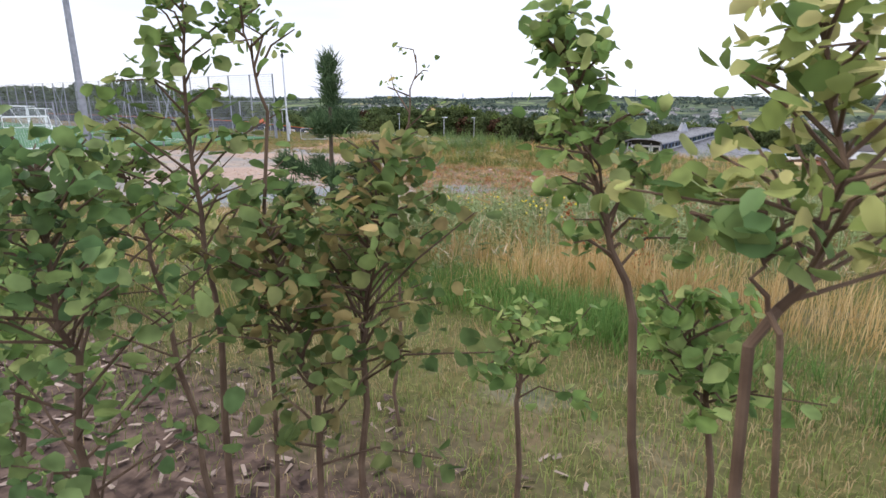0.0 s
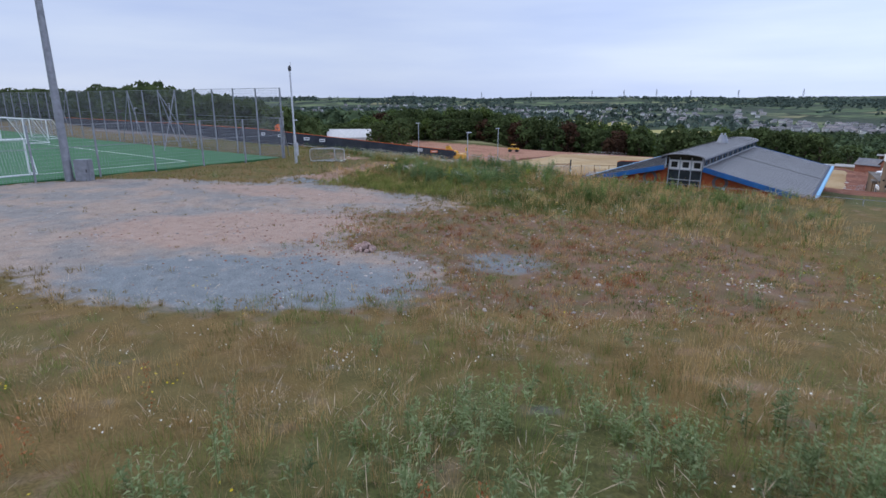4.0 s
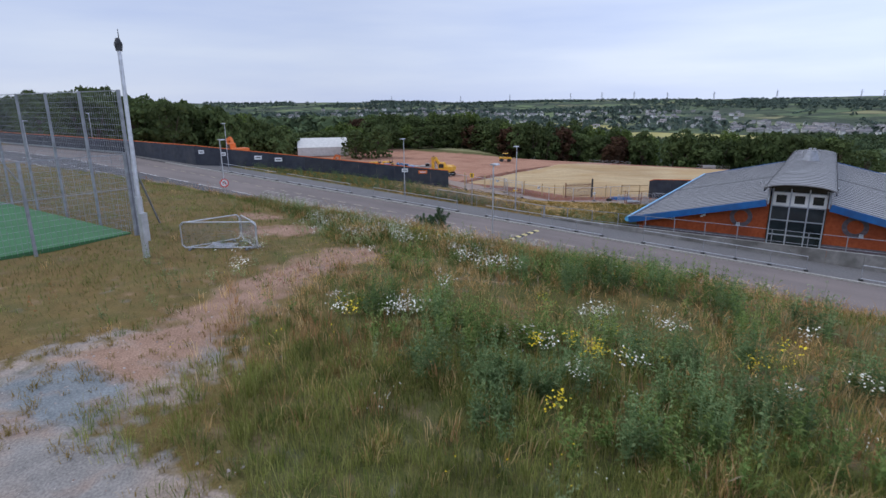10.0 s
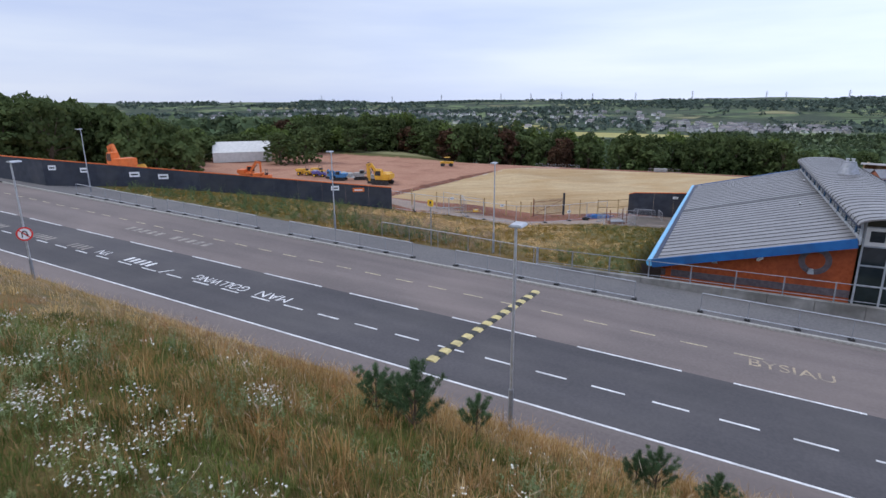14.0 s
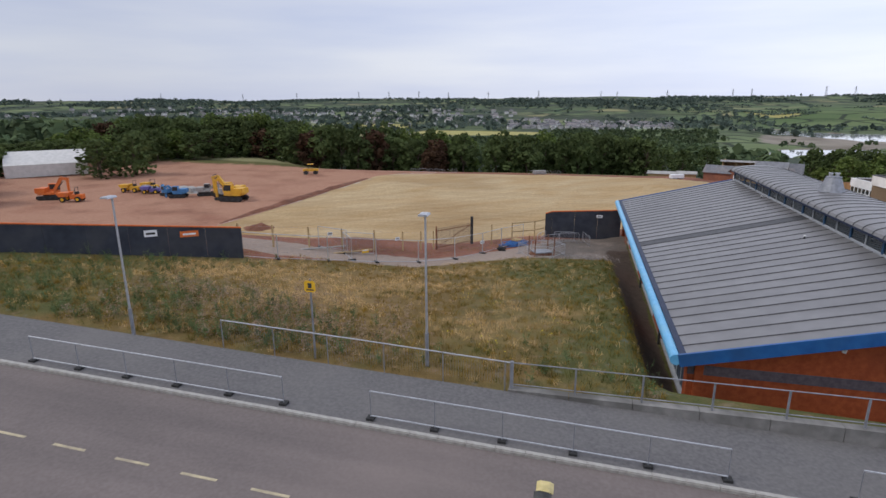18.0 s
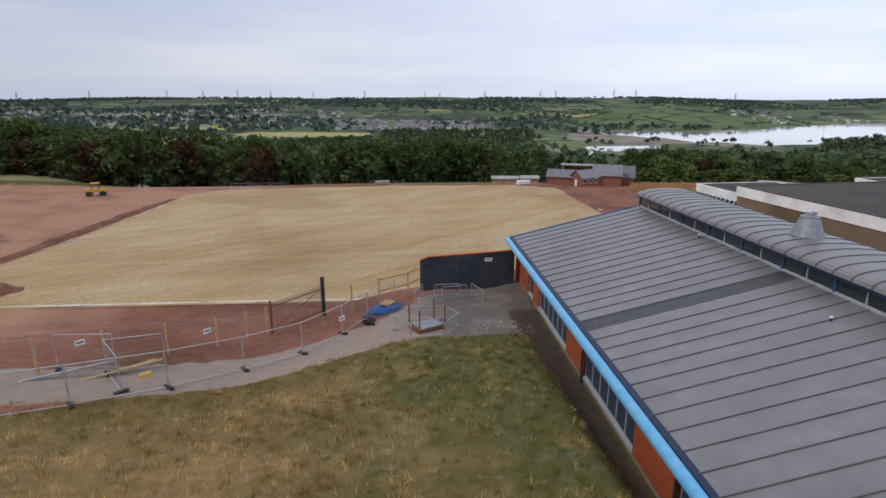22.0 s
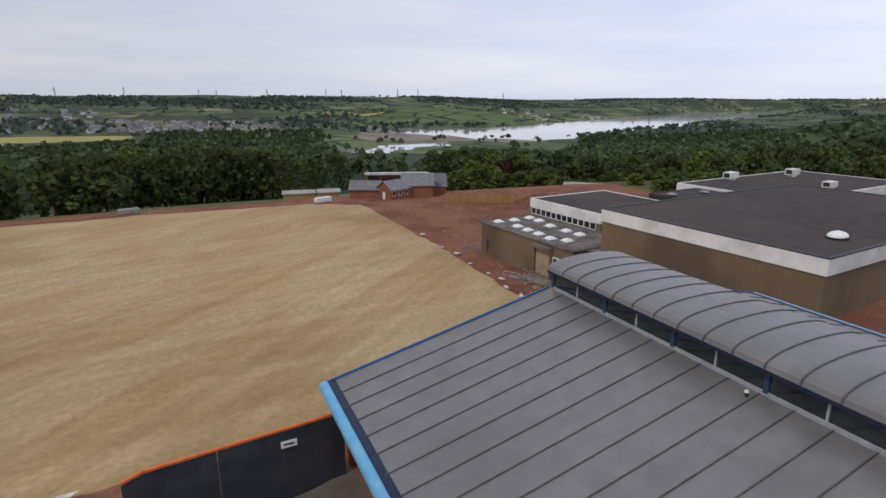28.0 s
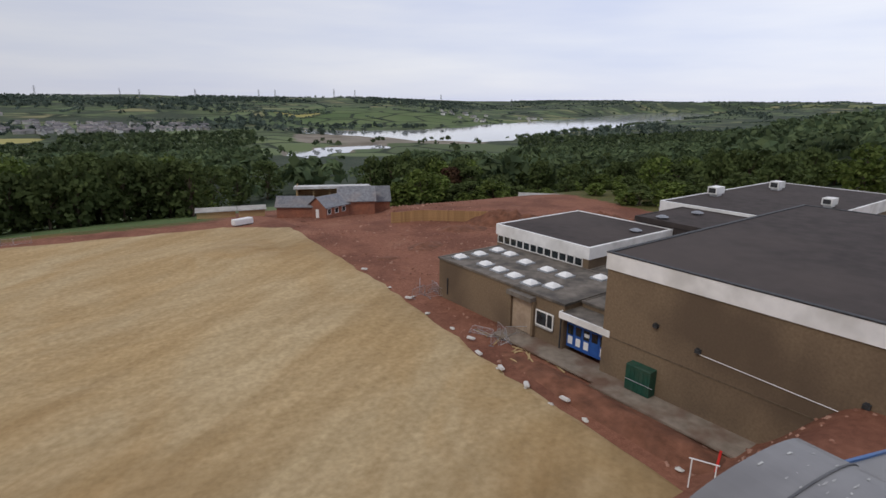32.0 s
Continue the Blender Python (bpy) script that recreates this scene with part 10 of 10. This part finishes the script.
def sapling(points, leaf_mat, seed, label, leaves=160, reach=0.3, leaf=0.027, low=0.35, thick=0.009, sprig=0):
    """A stem through a few points, twigs that turn round it, and broad leaves gathered at their ends."""
    leaves, leaf = int(leaves * 2.2), leaf * 0.74
    rs_ = np.random.default_rng(seed)
    x, y = points[0]
    z0 = ground_z(x, y)
    t = thing("sapling", label, "sapling", x, y, z0, 0, "young trees at the start")
    ctrl = [Vector((0, 0, -0.05))] + [Vector((px - x, py - y, pz - z0)) for px, py, pz in points[1:]]
    stem = []
    for k in range(13):
        s = k / 12 * (len(ctrl) - 1)
        i = min(int(s), len(ctrl) - 2)
        u = s - i
        p = ctrl[i].lerp(ctrl[i + 1], u)
        stem.append(p + Vector((rs_.normal(), rs_.normal(), 0)) * 0.008)
    b = bmesh.new()
    limb(b, stem, [thick * (1.15 - 0.075 * k) for k in range(13)], 8)
    part("stem", b, BARK_RED, t)
    verts, faces = [], []

    def put(c, size, lift=0.8):
        o = len(verts)
        verts.extend(round_leaf(rs_, c, rs_.normal(size=3) * 0.65 + (0, 0, lift), size))
        faces.extend((o, o + 1 + i, o + 1 + (i + 1) % 8) for i in range(8))

    nb = max(5, leaves // 11)
    for k in range(nb):
        s = (low + (1 - low) * (k + 0.5) / nb) * 12
        i = min(int(s), 11)
        p = stem[i].lerp(stem[i + 1], s - i)
        a = k * 2.4 + rs_.normal() * 0.4
        L = reach * (1.0 - 0.72 * k / nb) * rs_.uniform(0.4, 1.15)
        q = p + Vector((math.cos(a) * L, math.sin(a) * L, L * rs_.uniform(0.2, 1.0)))
        m = p.lerp(q, 0.5) + Vector((rs_.normal() * 0.02, rs_.normal() * 0.02, 0.02))
        b = bmesh.new()
        limb(b, (p, m, q), (0.0034, 0.0025, 0.0014), 5)
        part("branch", b, BARK_RED, t)
        for j in range(int(leaves / nb)):
            u = 0.45 + 0.62 * rs_.random() ** 0.6
            put(np.array(p.lerp(q, u)) + rs_.normal(size=3) * 0.02, leaf * rs_.uniform(0.5, 1.25))
    for j in range(sprig):
        put(np.array(stem[-1]) + rs_.normal(size=3) * 0.024, leaf * rs_.uniform(0.8, 1.35), 0.5)
    arrays("leaves", verts, faces, leaf_mat, "", "", "stuff", t)
    return t


sapling(((34.56, -29.12), (34.45, -29.0, 2.53), (34.34, -28.95, 2.92), (34.23, -28.87, 3.4)), SAP_GREEN, 1, "slender sapling with a leafy green crown", 170, 0.26, 0.025, 0.45, 0.009, 9)
sapling(((34.56, -28.98), (34.5, -28.87, 3.05), (34.42, -28.85, 3.31)), SAP_GREEN, 9, "slim sapling with a pale leafy tip", 46, 0.13, 0.018, 0.62, 0.006, 16)
sapling(((35.42, -28.79), (35.32, -28.73, 2.7), (35.23, -28.72, 2.93), (35.13, -28.69, 3.2)), SAP_GREEN, 2, "bent young tree with clusters of round green leaves", 190, 0.17, 0.021, 0.45, 0.009, 26)
sapling(((35.56, -29.05), (35.54, -28.98, 2.79), (35.58, -28.92, 2.9), (35.58, -28.89, 3.0), (35.535, -28.87, 3.17)), SAP_GOLD, 3, "thick-stemmed sapling with yellowing broad leaves", 170, 0.24, 0.021, 0.35, 0.008, 14)
sapling(((35.6, -29.02), (35.56, -29.0, 2.8), (35.52, -28.99, 2.88), (35.5, -28.98, 2.93)), SAP_DARK, 13, "forked sapling with large blue-green leaves", 16, 0.08, 0.024, 0.75, 0.005, 3)
sapling(((34.86, -28.96), (34.76, -28.85, 2.53), (34.755, -28.73, 2.95)), SAP_RUST, 4, "bushy sapling with browning leaves", 330, 0.3, 0.022, 0.45, 0.01)
sapling(((34.86, -29.05), (34.75, -29.0, 2.48), (34.63, -28.98, 2.82)), SAP_RUST, 14, "crooked sapling with rusty and green leaves", 240, 0.26, 0.023, 0.4, 0.009)
sapling(((34.56, -29.4), (34.5, -29.32, 2.62), (34.39, -29.29, 2.97)), SAP_DARK, 5, "dense green sapling beside bark mulch", 300, 0.3, 0.023, 0.25, 0.009)
sapling(((34.3, -28.18), (34.15, -27.97, 2.85), (34.17, -27.83, 3.25)), SAP_RUST, 6, "nearly bare reddish sapling", 14, 0.2, 0.016, 0.6, 0.007)
sapling(((34.3, -28.95), (34.05, -28.93, 2.65), (33.94, -28.91, 2.9)), SAP_GREEN, 7, "leafy green sapling on bark mulch", 190, 0.34, 0.024, 0.3)
sapling(((33.8, -29.3), (33.7, -29.2, 2.3), (33.62, -29.12, 2.6)), SAP_GREEN, 8, "broad bushy sapling on bark mulch", 200, 0.34, 0.027, 0.2)
sapling(((34.2, -29.75), (34.1, -29.65, 2.4), (34.02, -29.6, 2.7)), SAP_DARK, 10, "dark green sapling at the edge of the mulch", 240, 0.34, 0.026, 0.15)
sapling(((35.5, -28.62), (35.46, -28.57, 2.45), (35.36, -28.59, 2.68)), SAP_GREEN, 12, "low sapling with fresh green leaves", 130, 0.18, 0.024, 0.5)
sapling(((35.05, -28.55), (34.98, -28.5, 2.3), (34.95, -28.42, 2.5)), SAP_GREEN, 15, "low spreading sapling with few leaves", 90, 0.22, 0.024, 0.5)
sapling(((33.0, -28.3), (32.98, -28.2, 2.2), (32.9, -28.1, 2.55)), SAP_GOLD, 17, "small sapling with orange-tinged leaves", 120, 0.25, 0.03, 0.3)


def pine(x, y, h, seed, label, tufts=26, z=None, bushy=False):
    rs_ = np.random.default_rng(seed)
    z0 = ground_z(x, y) if z is None else z
    t = thing("young_pine", label, "pine tree", x, y, z0, 0, "young pines")
    b = bmesh.new()
    tube(b, (0, 0, -0.05), (0.03 * h, 0, h * 0.92), 0.02 * h, 0.006 * h, 7)
    part("stem", b, BARK, t)
    centres = [(Vector((0.03 * h, 0, h * (0.78 + 0.04 * k))), Vector((0, 0, 1)), 0.1 * h) for k in range(6)]
    for k, (s, n_, L) in enumerate(((0.6, 4, 0.2), (0.42, 5, 0.3), (0.26, 5, 0.38), (0.12, 6, 0.42)) if bushy else ((0.62, 4, 0.16), (0.36, 4, 0.36), (0.2, 5, 0.42), (0.06, 4, 0.3))):
        for j in range(n_):
            a = j * 6.283 / n_ + k * 0.8 + rs_.normal() * 0.3
            p = Vector((0.03 * h * s, 0, h * s))
            ll = L * h * rs_.uniform(0.6, 1.1)
            q = p + Vector((math.cos(a) * ll, math.sin(a) * ll, ll * (rs_.uniform(0.9, 1.7) if bushy else rs_.uniform(0.25, 0.6))))
            b = bmesh.new()
            tube(b, p, q, 0.007 * h, 0.003 * h, 5, False)
            part("branch", b, BARK, t)
            for u in (0.45, 0.62, 0.8, 0.95):
                centres.append((p.lerp(q, u), (q - p).normalized() + Vector((0, 0, 0.6)), 0.085 * h))
    v, f = [], []
    for c, d, L in centres:
        for _ in range(int(tufts * 3.4)):
            n_ = Vector(rs_.normal(size=3)).normalized() * 0.8 + d.normalized() * 0.75
            n_ = n_.normalized() * L * rs_.uniform(0.55, 0.95)
            s = n_.orthogonal().normalized() * 0.0034 * max(1.0, h)
            c2 = c + Vector(rs_.normal(size=3)) * 0.02 * h
            o = len(v)
            v += [c2 - s, c2 + s, c2 + n_]
            f.append((o, o + 1, o + 2))
    arrays("needles", [tuple(q) for q in v], f, NEEDLE, "", "", "stuff", t)
    return t


pine(31.76, -26.05, 1.7, 21, "young bushy dark green pine in tall grass", 40, 1.72)
pine(31.0, -28.35, 1.25, 22, "young dark green pine at the edge of the mulch", 30)
for k, (x, y, h) in enumerate(((2.36, 12.94, 1.6), (1.24, 13.24, 1.2), (2.93, 14.68, 1.05), (6.71, 14.97, 1.1), (7.79, 14.59, 0.95), (9.51, 14.73, 0.85), (1.75, 13.3, 1.15), (6.35, 14.8, 0.9))):
    pine(x, y, h, 30 + k, "small bushy dark green pine on the grassy bank", 20, None, True)
